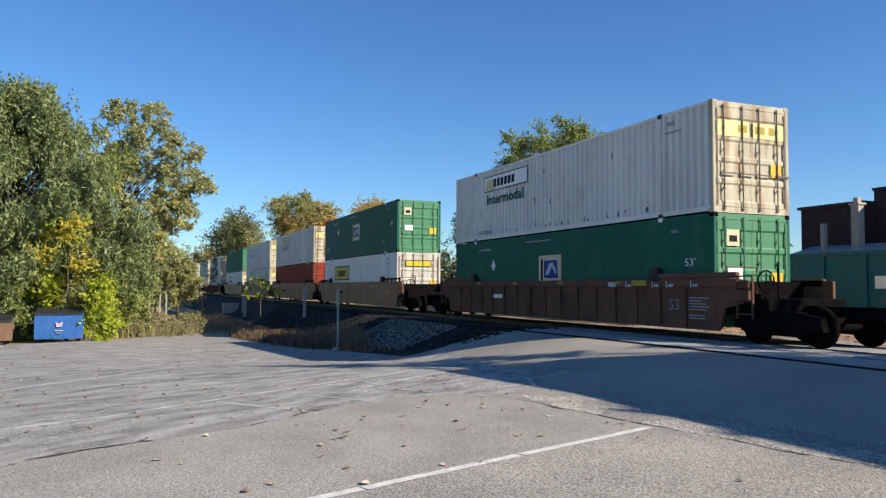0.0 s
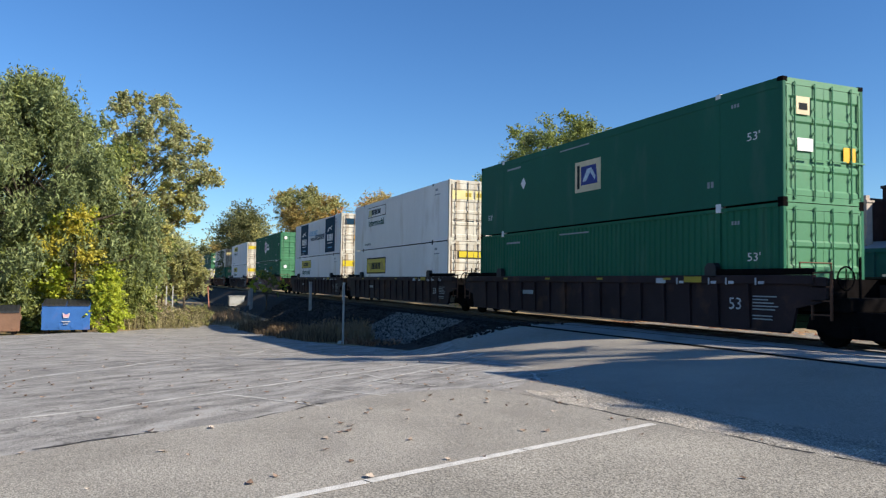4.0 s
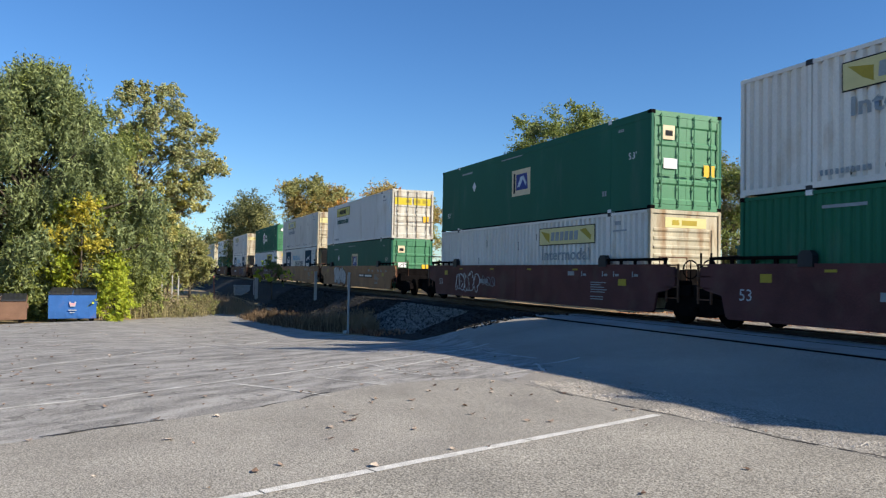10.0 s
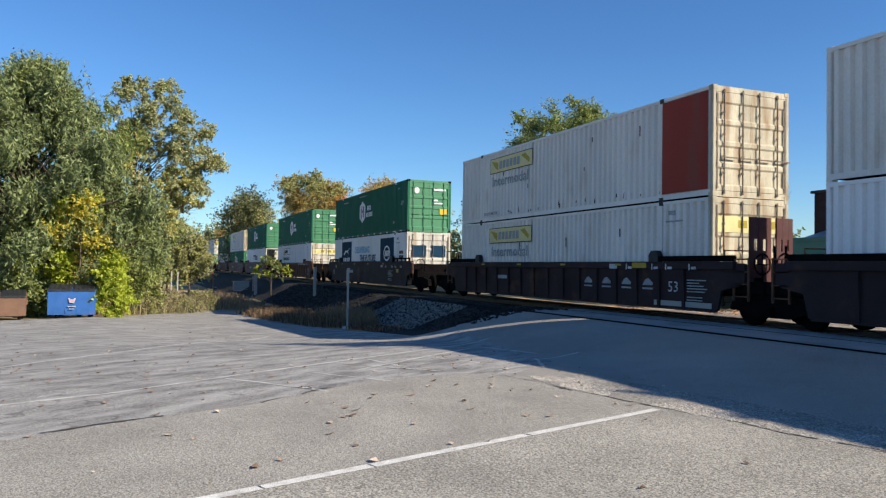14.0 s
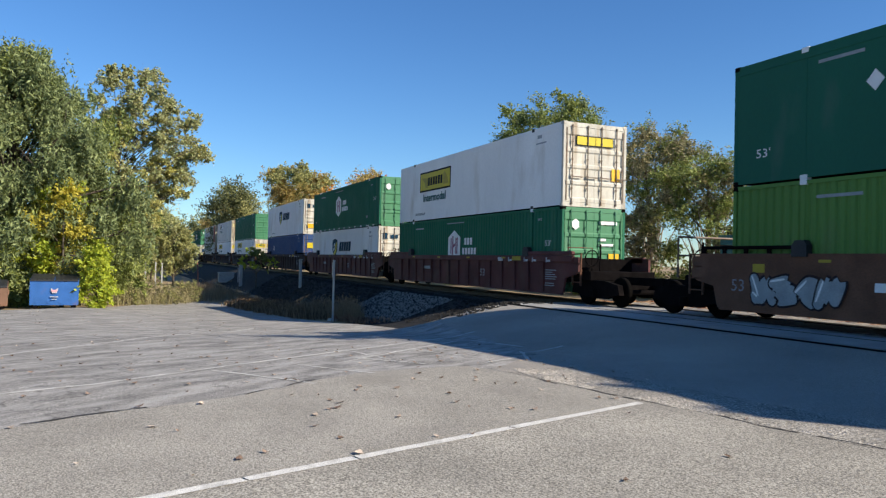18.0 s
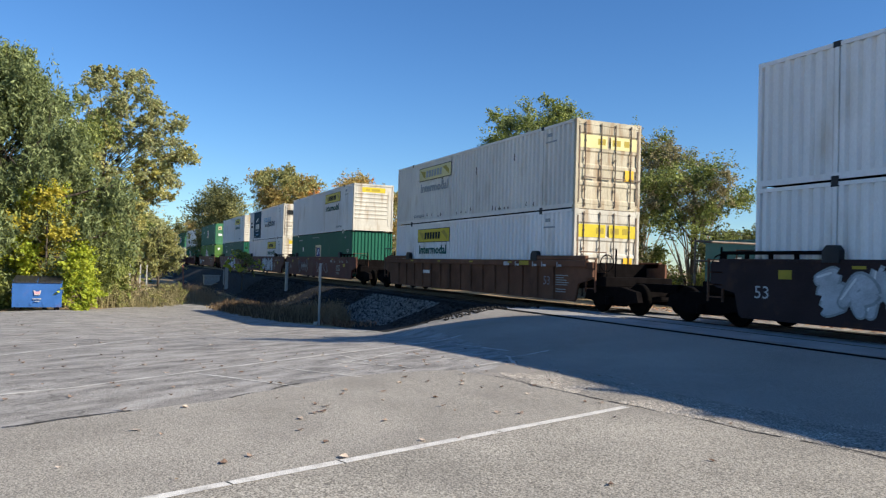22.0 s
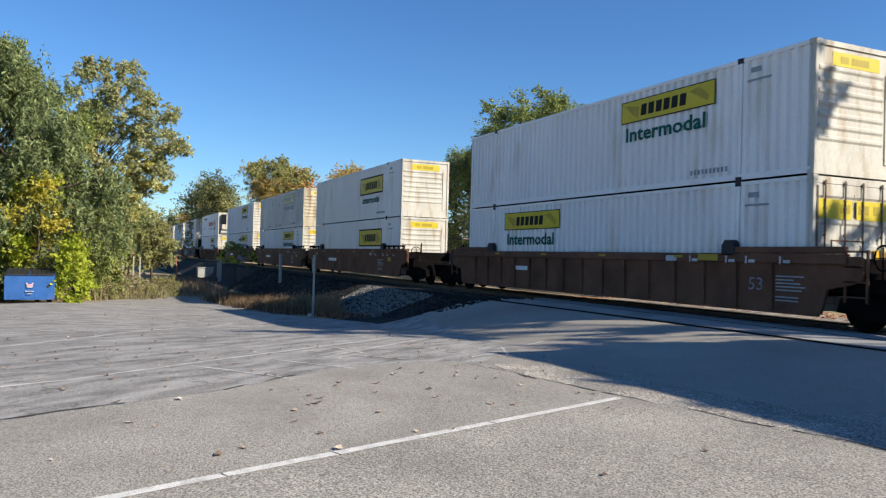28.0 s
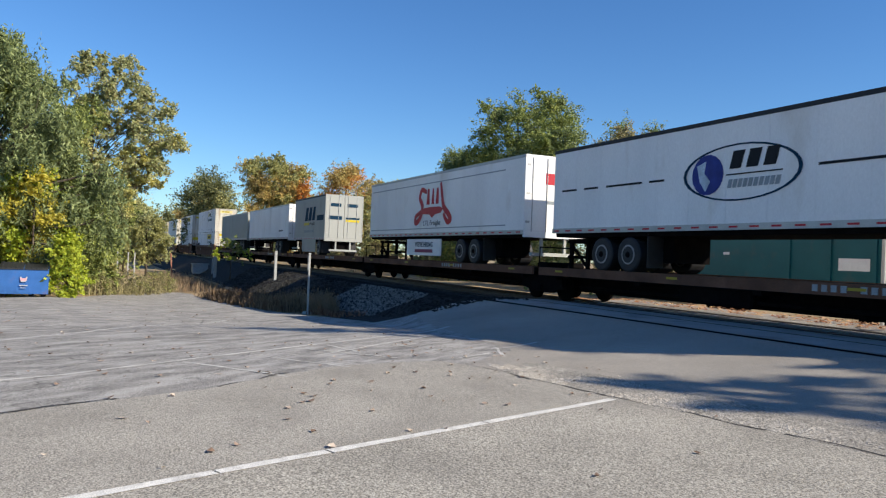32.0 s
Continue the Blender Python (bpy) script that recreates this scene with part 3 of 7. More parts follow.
for k in range(800):
    near = k < 380
    x, y = (rng.uniform(-14, 1), rng.uniform(-6, 7)) if near else (rng.uniform(-38, -12), rng.uniform(-14, 7))
    if not near and x < table(X_FAR, y):
        continue
    r, a = rng.uniform(0.022, 0.06), rng.uniform(0, 6.28)
    if near and x > -7.17 + (5.59 - y) * 0.348 and rng.random() < 0.8:
        continue
    z = height(x, y) + 0.012
    base = len(lv)
    for i in range(6):
        q = a + i * math.pi / 3
        rr = r * (1.0 if i % 3 == 0 else 0.62) * rng.uniform(0.8, 1.2)
        lv.append((x + rr * math.cos(q), y + rr * math.sin(q), z + abs(rng.normal(0, 0.008)) + (0.012 if i % 3 == 0 else 0)))
    lv.append((x, y, z))
    lf += [(base + i, base + (i + 1) % 6, base + 6) for i in range(6)]
s = Shape()
s.v, s.f = lv, lf
tagged(new("fallen_leaves", s.mesh("fallen_leaves", M_LEAF_LITTER)), "curled brown leaves scattered on the asphalt", "leaves", kind="stuff")

lv, lf = [], []
for k in range(3600):
    x, y = rng.uniform(-26, 14), 16.3 + 4.6 * rng.random() ** 1.2
    r, a, z, base = rng.uniform(0.04, 0.09), rng.uniform(0, 6.28), height(x, y) + 0.03, len(lv)
    lv += [(x + r * math.cos(a + i * 1.571), y + r * math.sin(a + i * 1.571), z + abs(rng.normal(0, 0.025))) for i in range(4)]
    lf.append((base, base + 1, base + 2, base + 3))
s = Shape()
s.v, s.f = lv, lf
tagged(new("fallen_leaves", s.mesh("fallen_leaves", M_RUST_LITTER)), "rust-red leaves drifted along the far side of the track", "leaves", kind="stuff")

# ---- plants ----
M_BARK = surface("grey_brown_bark", (0.10, 0.08, 0.06), 0.9, vary=0.3, scale=4, bump=0.6)
LEAF = {
    "willow": surface("grey_green_willow_leaf", (0.13, 0.172, 0.066), 0.6, vary=0.12, scale=0.5, fine=3, bump=0, island=0.28, hue=(0.255, 0.29, 0.115), leaf=0.28),
    "green": surface("mid_green_leaf", (0.17, 0.225, 0.06), 0.6, vary=0.15, scale=0.5, fine=3, bump=0, island=0.35, hue=(0.28, 0.30, 0.08), leaf=0.3),
    "olive": surface("olive_autumn_leaf", (0.28, 0.285, 0.10), 0.6, vary=0.15, scale=0.5, fine=3, bump=0, island=0.3, hue=(0.42, 0.40, 0.16), leaf=0.4),
    "cotton": surface("yellowing_cottonwood_leaf", (0.54, 0.51, 0.15), 0.6, vary=0.15, scale=0.5, fine=3, bump=0, island=0.35, hue=(0.60, 0.55, 0.22), leaf=0.4),
    "pale": surface("pale_straw_leaf", (0.52, 0.47, 0.22), 0.6, vary=0.15, scale=0.5, fine=3, bump=0, island=0.3, hue=(0.38, 0.42, 0.20), leaf=0.45),
    "yellow": surface("yellow_autumn_leaf", (0.64, 0.55, 0.06), 0.6, vary=0.12, scale=0.6, fine=3, bump=0, island=0.25, hue=(0.50, 0.43, 0.09), leaf=0.4),
    "orange": surface("orange_autumn_leaf", (0.54, 0.38, 0.14), 0.6, vary=0.15, scale=0.3, fine=2, bump=0, island=0.3, hue=(0.40, 0.33, 0.11), leaf=0.4),
    "red": surface("red_autumn_leaf", (0.62, 0.19, 0.06), 0.6, vary=0.15, scale=0.3, fine=2, bump=0, island=0.3, hue=(0.55, 0.33, 0.07), leaf=0.4),
    "dark": surface("dark_green_leaf", (0.09, 0.115, 0.05), 0.65, vary=0.15, scale=0.3, fine=2, bump=0, island=0.35, hue=(0.18, 0.18, 0.07), leaf=0.3),
    "lime": surface("lime_yellow_leaf", (0.58, 0.60, 0.05), 0.6, vary=0.12, scale=0.8, fine=4, bump=0, island=0.25, hue=(0.34, 0.42, 0.06), leaf=0.4),
    "brush": surface("brown_green_brush_leaf", (0.25, 0.225, 0.11), 0.7, vary=0.15, scale=0.5, fine=3, bump=0, island=0.35, hue=(0.36, 0.31, 0.16), leaf=0.35),
}


M_PALE_BARK = surface("pale_grey_brown_twig", (0.36, 0.30, 0.22), 0.9, vary=0.2, scale=5, spec=0.1)


def leaf_mesh(centres, size, long, material, name, droop, r):
    """Many small pointed leaves at the given places."""
    n = len(centres)
    d = r.normal(size=(n, 3))
    d[:, 2] = d[:, 2] * 0.6 - droop
    d /= np.linalg.norm(d, axis=1, keepdims=True)
    side = np.cross(d, r.normal(size=(n, 3)))
    side /= np.linalg.norm(side, axis=1, keepdims=True) + 1e-9
    s = size * r.uniform(0.6, 1.3, (n, 1))
    a, b = centres - d * s * long * 0.5, centres + d * s * long * 0.5
    m = centres + d * s * long * 0.05
    v = np.stack([a, m + side * s * 0.5, b, m - side * s * 0.5], 1).reshape(-1, 3)
    me = bpy.data.meshes.new(name)
    me.vertices.add(4 * n)
    me.vertices.foreach_set("co", v.ravel())
    me.loops.add(4 * n)
    me.loops.foreach_set("vertex_index", np.arange(4 * n, dtype=np.int32))
    me.polygons.add(n)
    me.polygons.foreach_set("loop_start", np.arange(0, 4 * n, 4, dtype=np.int32))
    me.polygons.foreach_set("loop_total", np.full(n, 4, dtype=np.int32))
    me.materials.append(material)
    me.update()
    me.validate()
    return me


def tree(name, label, x, y, tall, wide, leaf, count, size=0.16, long=2.2, trunk=0.3, base=0.2, lobes=34, droop=0.1, seed=1, egg=0.5, clump=0.32, mixed=None, category="tree", lean=(0, 0), masses=None, hang=0.0, stems=0):
    """A tree: tapered trunk and limbs, and a crown of leaf clumps with gaps. base: where the crown begins, as part of the height."""
    r = np.random.default_rng(seed)
    z0 = height(x, y) - 0.05
    t = thing(name, label, category, at=pose(x, y, z0))
    crown_low, crown_high = base * tall, tall
    points = []
    for i in range(lobes):
        h = (i + r.uniform(0.2, 0.8)) / lobes
        z = crown_low + (crown_high - crown_low) * h
        reach = wide / 2 * (math.sin(math.pi * min(1, max(0.03, h ** egg))) ** 0.6) * r.uniform(0.35, 1.0)
        a = i * 2.4 + r.uniform(-0.4, 0.4)
        points.append((reach * math.cos(a) + lean[0] * h, reach * math.sin(a) + lean[1] * h, z))
    if masses:
        points = []
        total = sum(q[6] for q in masses)
        for mx, my, mz, rx, ry, rz, share in masses:
            for _ in range(max(2, round(lobes * share / total))):
                u = r.normal(size=3)
                u = u / np.linalg.norm(u) * r.uniform(0.45, 1.0)
                points.append((float(mx + rx * u[0]), float(my + ry * u[1]), float(mz + rz * u[2])))
        crown_low, crown_high = min(q[2] for q in points), max(q[2] for q in points)
    wood = Shape()
    bend = r.uniform(-0.04, 0.04, 2) * tall
    spine = [(bend[0] * k * k + lean[0] * k, bend[1] * k * k + lean[1] * k, tall * 0.86 * k) for k in np.linspace(0, 1, 7)]
    wood.tube(spine, [trunk * (1.25 if i == 0 else 1) * (1 - 0.13 * i) for i in range(7)], 8)
    for p in points[::3] if masses else points:
        k = min(0.9, max(0.12, (p[2] - 0.22 * tall) / (tall * 0.86)))
        i = k * 6
        a = Vector(spine[int(i)]).lerp(Vector(spine[min(6, int(i) + 1)]), i - int(i))
        b = Vector(p)
        mid = a.lerp(b, 0.5) + Vector((0, 0, 0.06 * tall * (1 - k)))
        wide_a = trunk * (0.28 if masses else 0.42) * (1 - 0.75 * k)
        wood.tube([a, mid, b], [wide_a, wide_a * 0.6, wide_a * 0.2], 5)
        for _ in range(3):
            q = b + Vector([float(e) for e in r.normal(size=3) * wide * 0.035])
            wood.tube([mid.lerp(b, r.uniform(0.2, 0.9)), q], [wide_a * 0.3, wide_a * 0.08], 4)
    part("trunk", wood, M_BARK, t, smooth=True)
    for j in range(stems):
        # bare pale stems that fan out from the foot, each with a few side twigs
        b = Vector(points[int(r.integers(len(points)))]) * 1.04
        a = Vector((0.03 * wide * b.x / (wide / 2), 0.05 * b.y, 0.0))
        mid = a.lerp(b, 0.5) - Vector((b.x, b.y, 0)) * 0.12
        stem = Shape().tube([a, a.lerp(mid, 0.5), mid, b], [0.05, 0.045, 0.034, 0.012], 4)
        for _ in range(4):
            g = mid.lerp(b, r.uniform(0.0, 0.8))
            stem.tube([g, g + Vector([float(e) for e in r.normal(size=3) * 0.09 * wide]) + Vector((0, 0, 0.6))], [0.014, 0.005], 3)
        part("stem", stem, M_PALE_BARK, t)
    # leaves: each lobe holds twigs, each twig a spray of leaves
    per = max(1, count // lobes)
    sets = {}
    for i, p in enumerate(points):
        rad = clump * wide / 2 * r.uniform(0.6, 1.15)
        twigs = max(4, per // 14)
        u = r.normal(size=(twigs, 3))
        u /= np.linalg.norm(u, axis=1, keepdims=True)
        centre = np.array(p) + u * rad * r.uniform(0.1, 1.3, (twigs, 1)) * np.array([1, 1, 0.8])
        along = u + np.array([0, 0, -droop * 1.5])
        k = np.repeat(np.arange(twigs), 14)
        step = r.uniform(-0.5, 0.6, (len(k), 1)) * rad * 0.55
        leaves = centre[k] + along[k] * step + r.normal(size=(len(k), 3)) * rad * 0.10
        if hang:
            fall = r.random((len(k), 1)) ** 0.8 * hang * r.uniform(0.5, 1.2, (twigs, 1))[k]
            leaves = centre[k] + fall * (u[k] * np.array([0.22, 0.22, 0]) + np.array([0, 0, -1])) + r.normal(size=(len(k), 3)) * 0.06
        h = (p[2] - crown_low) / (crown_high - crown_low)
        m = leaf
        if mixed and r.random() < mixed[1] * (0.4 + 1.2 * h):
            m = mixed[0]
        sets.setdefault(m, []).append(leaves)
    for m, group in sets.items():
        me = leaf_mesh(np.concatenate(group), size, long, LEAF[m], "crown", droop, r)
        part("crown", me, None, t)
    return t


# the wood beyond the lot
tree("willow_tree", "tall grey-green willow at the edge of the lot", -43.0, -5.0, 12.7, 13.4, "willow", 150000, 0.072, 3.6, 0.38, 0.10, 150, 0.9, 11, 0.62, 0.15, ("green", 0.25), hang=1.25)
tree("willow_tree", "grey-green willow behind the waste containers", -47.5, -11.8, 13.9, 13.0, "willow", 80000, 0.085, 3.4, 0.38, 0.10, 110, 0.9, 12, 0.6, 0.17, ("green", 0.3), hang=1.3)
tree("willow_tree", "shorter willow beside a yellow sapling", -44.5, -1.8, 7.6, 5.4, "green", 48000, 0.068, 3.4, 0.22, 0.08, 64, 0.9, 13, 0.6, 0.2, hang=0.9)
tree("cottonwood_tree", "tall open cottonwood turning yellow and brown", -54.0, -0.3, 14.6, 9.0, "cotton", 56000, 0.115, 1.5, 0.24, 0.30, 240, 0.15, 21, 0.62, 0.125, ("pale", 0.75),
     masses=[(0, 0.9, 12.9, 2.8, 2.7, 3.0, 40), (0, 3.5, 10.6, 2.4, 2.4, 2.1, 30), (0, -1.0, 10.3, 2.4, 2.2, 2.8, 20), (0, 3.7, 7.8, 1.8, 1.5, 1.6, 12), (0, 2.2, 5.9, 1.6, 1.2, 1.2, 9), (0, 1.4, 8.0, 1.8, 1.8, 1.5, 14)])
tree("sapling", "small bright yellow maple sapling", -39.6, -2.5, 5.9, 3.6, "yellow", 8000, 0.11, 1.4, 0.08, 0.22, 18, 0.1, 31, 0.6, 0.38, ("lime", 0.3))
tree("shrub", "lime yellow bush beside a blue waste container", -37.6, -0.95, 2.7, 2.0, "lime", 6500, 0.10, 1.5, 0.05, 0.06, 14, 0.1, 32, 0.55, 0.45, category="bush")
tree("shrub", "leafy green undergrowth behind the lot", -40.6, -5.0, 3.0, 4.2, "green", 6000, 0.12, 1.6, 0.07, 0.02, 18, 0.15, 33, 0.5, 0.42, ("lime", 0.25), category="bush")
tree("shrub", "leafy green undergrowth behind the lot", -40.0, -8.6, 2.8, 4.5, "green", 6000, 0.12, 1.6, 0.07, 0.02, 18, 0.15, 34, 0.5, 0.42, ("lime", 0.2), category="bush")
tree("shrub", "dense green bush with olive leaves", -48.0, -0.3, 4.6, 4.6, "green", 9000, 0.13, 1.8, 0.1, 0.04, 24, 0.3, 35, 0.5, 0.4, ("olive", 0.3), category="bush")
tree("small_tree", "small spreading tree with pale yellow-green leaves", -82.0, 5.0, 6.0, 5.6, "olive", 14000, 0.13, 1.8, 0.12, 0.30, 40, 0.15, 37, 0.5, 0.24, ("pale", 0.35))
tree("small_tree", "small spreading tree with pale yellow-green leaves", -92.0, 3.2, 6.4, 6.0, "olive", 12000, 0.14, 1.8, 0.12, 0.28, 36, 0.15, 38, 0.5, 0.24, ("green", 0.3))
tree("small_tree", "broad green tree far along the track", -95.0, 2.4, 9.0, 8.0, "green", 9000, 0.20, 1.8, 0.2, 0.10, 24, 0.15, 39, 0.5, 0.4, ("olive", 0.4))
tree("small_tree", "broad green tree far along the track", -80.0, -4.0, 11.0, 11.0, "green", 9000, 0.22, 1.8, 0.2, 0.08, 24, 0.15, 40, 0.5, 0.4, ("olive", 0.3))
tree("sapling", "spindly green sapling growing on the stone bank", -62.7, 10.2, 3.2, 3.3, "lime", 1500, 0.10, 2.6, 0.06, 0.50, 16, 0.05, 41, 0.7, 0.26, ("green", 0.7))
for x, y, h, w, leaf_kind, seed in ((-150.0, 4.5, 11.0, 12.0, "green", 141), (-185.0, 8.0, 12.0, 14.0, "olive", 142), (-230.0, 6.0, 14.0, 18.0, "dark", 143), (-300.0, 12.0, 16.0, 24.0, "green", 144), (-290.0, 27.0, 15.0, 22.0, "dark", 145), (-380.0, 22.0, 18.0, 30.0, "green", 146)):
    tree("small_tree", "distant green tree at the end of the track", x, y, h, w, leaf_kind, 7000, 0.0016 * -x, 1.8, 0.25, 0.03, 26, 0.1, seed, 0.5, 0.42, ("olive", 0.4))
# beyond the track
tree("broad_tree", "rounded broad tree turning orange brown", -112.0, 23.8, 15.6, 14.0, "orange", 62000, 0.18, 1.6, 0.4, 0.08, 120, 0.05, 51, 0.6, 0.20, ("olive", 0.4),
     masses=[(0, 0, 12.4, 5.0, 4.7, 3.9, 60), (0, 0.3, 7.5, 5.2, 5.2, 4.0, 40)])
tree("broad_tree", "small maple with red leaves beside a larger tree", -108.0, 27.6, 11.4, 6.0, "red", 12000, 0.17, 1.6, 0.25, 0.1, 30, 0.05, 151, 0.6, 0.36, ("orange", 0.4))
tree("broad_tree", "dark green rounded tree far behind the train", -128.0, 17.0, 13.4, 13.0, "dark", 22000, 0.20, 1.6, 0.4, 0.05, 46, 0.05, 52, 0.6, 0.34, ("olive", 0.2), masses=[(0, 0.4, 9.6, 4.6, 4.2, 4.0, 60), (0, 0, 4.6, 5.0, 5.0, 3.4, 30)])
tree("broad_tree", "brown-green tree far behind the train", -190.0, 24.0, 16.0, 18.0, "orange", 12000, 0.36, 1.6, 0.4, 0.05, 28, 0.05, 53, 0.6, 0.34, ("dark", 0.5))
tree("broad_tree", "dark green tree far behind the train", -168.0, 38.0, 14.0, 18.0, "dark", 12000, 0.36, 1.6, 0.4, 0.05, 28, 0.05, 54, 0.6, 0.34)
tree("broad_tree", "maple with red and orange leaves behind the train", -93.0, 29.0, 12.6, 9.0, "red", 22000, 0.15, 1.6, 0.3, 0.08, 44, 0.05, 55, 0.6, 0.34, ("orange", 0.5), masses=[(0, 0, 9.6, 5.5, 4.0, 3.2, 60), (0, 0, 5.0, 5.5, 4.0, 2.5, 20)])
tree("broad_tree", "olive and orange tree behind the train", -83.0, 30.0, 11.2, 8.0, "olive", 18000, 0.15, 1.6, 0.3, 0.08, 40, 0.05, 56, 0.6, 0.34, ("orange", 0.6), masses=[(0, 0, 7.6, 4.5, 4.0, 2.8, 60), (0, 0, 4.5, 4.5, 4.0, 2.5, 20)])
tree("broad_tree", "tall feathery green tree behind the train", -53.4, 31.0, 15.2, 13.0, "willow", 104000, 0.10, 2.0, 0.34, 0.14, 190, 0.12, 57, 0.58, 0.15, ("green", 0.6),
     masses=[(0.2, 0, 12.0, 4.8, 4.6, 3.7, 46), (-7.5, 0, 9.6, 3.6, 3.4, 2.3, 22), (6.0, -0.5, 9.0, 2.8, 3.0, 2.4, 18), (-1.0, 0, 6.4, 7.0, 4.0, 3.0, 34)])
tree("broad_tree", "shorter green tree behind the train", -62.0, 29.5, 10.6, 6.0, "green", 14000, 0.12, 2.0, 0.25, 0.10, 30, 0.15, 58, 0.58, 0.34, ("olive", 0.3))
tree("broad_tree", "twiggy green tree behind the train", -38.4, 30.5, 10.4, 9.0, "green", 44000, 0.08, 1.8, 0.22, 0.02, 70, 0.1, 59, 0.58, 0.2, ("brush", 0.2), masses=[(0, 0, 8.0, 3.8, 3.4, 2.7, 40), (0, -1, 3.4, 4.6, 3.6, 3.2, 16)], stems=34)
tree("broad_tree", "twiggy brown-green tree behind the train", -32.6, 29.8, 8.6, 8.0, "green", 38000, 0.078, 1.8, 0.22, 0.02, 64, 0.1, 60, 0.58, 0.2, ("brush", 0.2), masses=[(0, 0, 6.0, 3.2, 3.0, 2.1, 36), (0.3, -0.6, 2.9, 3.6, 3.2, 2.7, 14)], stems=26)
tree("shrub", "spreading brown-green bush behind the train", -30.2, 29.6, 4.6, 5.0, "green", 16000, 0.09, 1.8, 0.14, 0.02, 44, 0.1, 160, 0.58, 0.3, ("dark", 0.4), category="bush", masses=[(0, 0, 2.9, 2.0, 2.2, 1.5, 40), (0.4, 0, 1.6, 2.4, 2.4, 1.3, 20)])
for i in range(2, 16):
    bx, by = -20.5 - 4.6 * i, 28.0 + 2.0 * math.sin(i * 1.7)
    tree("shrub", "scrubby brown-green brush beside the track", bx - 6.0, by, 3.6 + 1.6 * math.sin(i * 2.3) ** 2, 5.2, "brush" if i % 3 else "green", 4200, 0.14, 2.0, 0.08, 0.02, 18, 0.15, 70 + i, 0.5, 0.42, ("olive", 0.3), category="bush")
# trees to one side whose shade falls over the lot
for i, (bx, by, bt) in enumerate(((1.0, 22.8, 16.5), (10.0, 23.3, 14.8), (19.0, 25.0, 12.5))):
    tree("broad_tree", "tall leafy tree beyond the crossing", bx, by, bt, 8.0, "green", (6500, 4600, 6000)[i], 0.19, 1.8, 0.3, 0.30, 44, 0.1, 90 + i, 0.58, 0.17)


def weeds(name, label, spots, count, tall, material, seed):
    """Upright dry stalks and blades in clumps."""
    r = np.random.default_rng(seed)
    v, f = [], []
    for x0, y0, rad, k in spots:
        for _ in range(int(count * k)):
            a, q = r.uniform(0, 6.28), rad * math.sqrt(r.random())
            x, y = x0 + q * math.cos(a), y0 + q * math.sin(a)
            z, h = height(x, y) - 0.03, tall * (0.45 + 0.5 * min(1.3, k)) * r.uniform(0.4, 1.2) * (1 - 0.4 * q / rad)
            d, w = r.uniform(0, 6.28), r.uniform(0.008, 0.02)
            lx, ly = r.normal(0, 0.22, 2) * h
            c, s_ = math.cos(d) * w, math.sin(d) * w
            b = len(v)
            v += [(x - c, y - s_, z), (x + c, y + s_, z), (x + lx * 0.4 + c, y + ly * 0.4 + s_, z + h * 0.6), (x + lx * 0.4 - c, y + ly * 0.4 - s_, z + h * 0.6), (x + lx, y + ly, z + h)]
            f += [(b, b + 1, b + 2, b + 3), (b + 3, b + 2, b + 4)]
            if r.random() < 0.5:
                p = len(v)
                m = 0.035
                v += [(x + lx, y + ly, z + h + m), (x + lx + m, y + ly, z + h), (x + lx, y + ly + m, z + h - m * 2), (x + lx - m, y + ly, z + h)]
                f += [(p, p + 1, p + 2, p + 3)]
    s = Shape()
    s.v, s.f = v, f
    return tagged(new(name, s.mesh(name, material)), label, "weeds", kind="stuff")


M_BROWN_WEED = surface("brown_dry_weed", (0.13, 0.085, 0.05), 0.85, vary=0.15, island=0.4, hue=(0.25, 0.175, 0.105), leaf=0.2)
M_RED_WEED = surface("reddish_dry_weed", (0.24, 0.115, 0.07), 0.85, vary=0.15, island=0.4, hue=(0.30, 0.19, 0.12), leaf=0.25)
LOT_EDGE = [(-51.6, 6.2), (-40.2, 6.4), (-33.2, 6.95), (-28.9, 7.7), (-27.8, 8.6)]
edge_spots = [(x, table(LOT_EDGE, x) + back + 0.25 * math.sin(x * 3 + back), 0.65, (0.35 + 1.0 * math.sin(x * 1.1 + back) ** 2) * k) for back, k in ((0.45, 0.8), (1.2, 1.0), (2.0, 0.8)) for x in np.arange(-49.5, -31.5, 0.75)]
weeds("dry_weeds", "dense brown dry weeds along the edge of the lot", edge_spots, 150, 0.68, M_BROWN_WEED, 5)
weeds("dry_weeds", "low reddish dry weeds at the lot's corner", [(-30.3, 8.6, 0.6, 1), (-29.6, 8.8, 0.5, 0.7), (-28.5, 9.0, 0.6, 0.8), (-27.7, 9.3, 0.45, 0.4)], 150, 0.34, M_RED_WEED, 6)
weeds("dry_weeds", "fluffy dry grass round the foot of a post", [(-36.4, 8.3, 0.8, 1.0), (-35.0, 8.5, 0.8, 1.3), (-33.5, 8.6, 0.8, 1.3), (-32.2, 8.8, 0.6, 0.8), (-33.2, 9.2, 0.7, 1.3), (-31.9, 9.1, 0.6, 1.2), (-30.7, 9.0, 0.5, 0.9)], 300, 0.9, M_STRAW, 9)
back_spots = [(-41.3 - 1.2 * k + 0.5 * math.sin(k), -1.5 + 0.55 * k, 1.0, 1) for k in range(12)] + [(-43.2 - 1.15 * k + 0.5 * math.sin(k), -1.6 + 0.58 * k, 1.1, 1) for k in range(12)]
weeds("dry_weeds", "pale dry weeds behind the lot", back_spots, 45, 1.15, LEAF["brush"], 7)
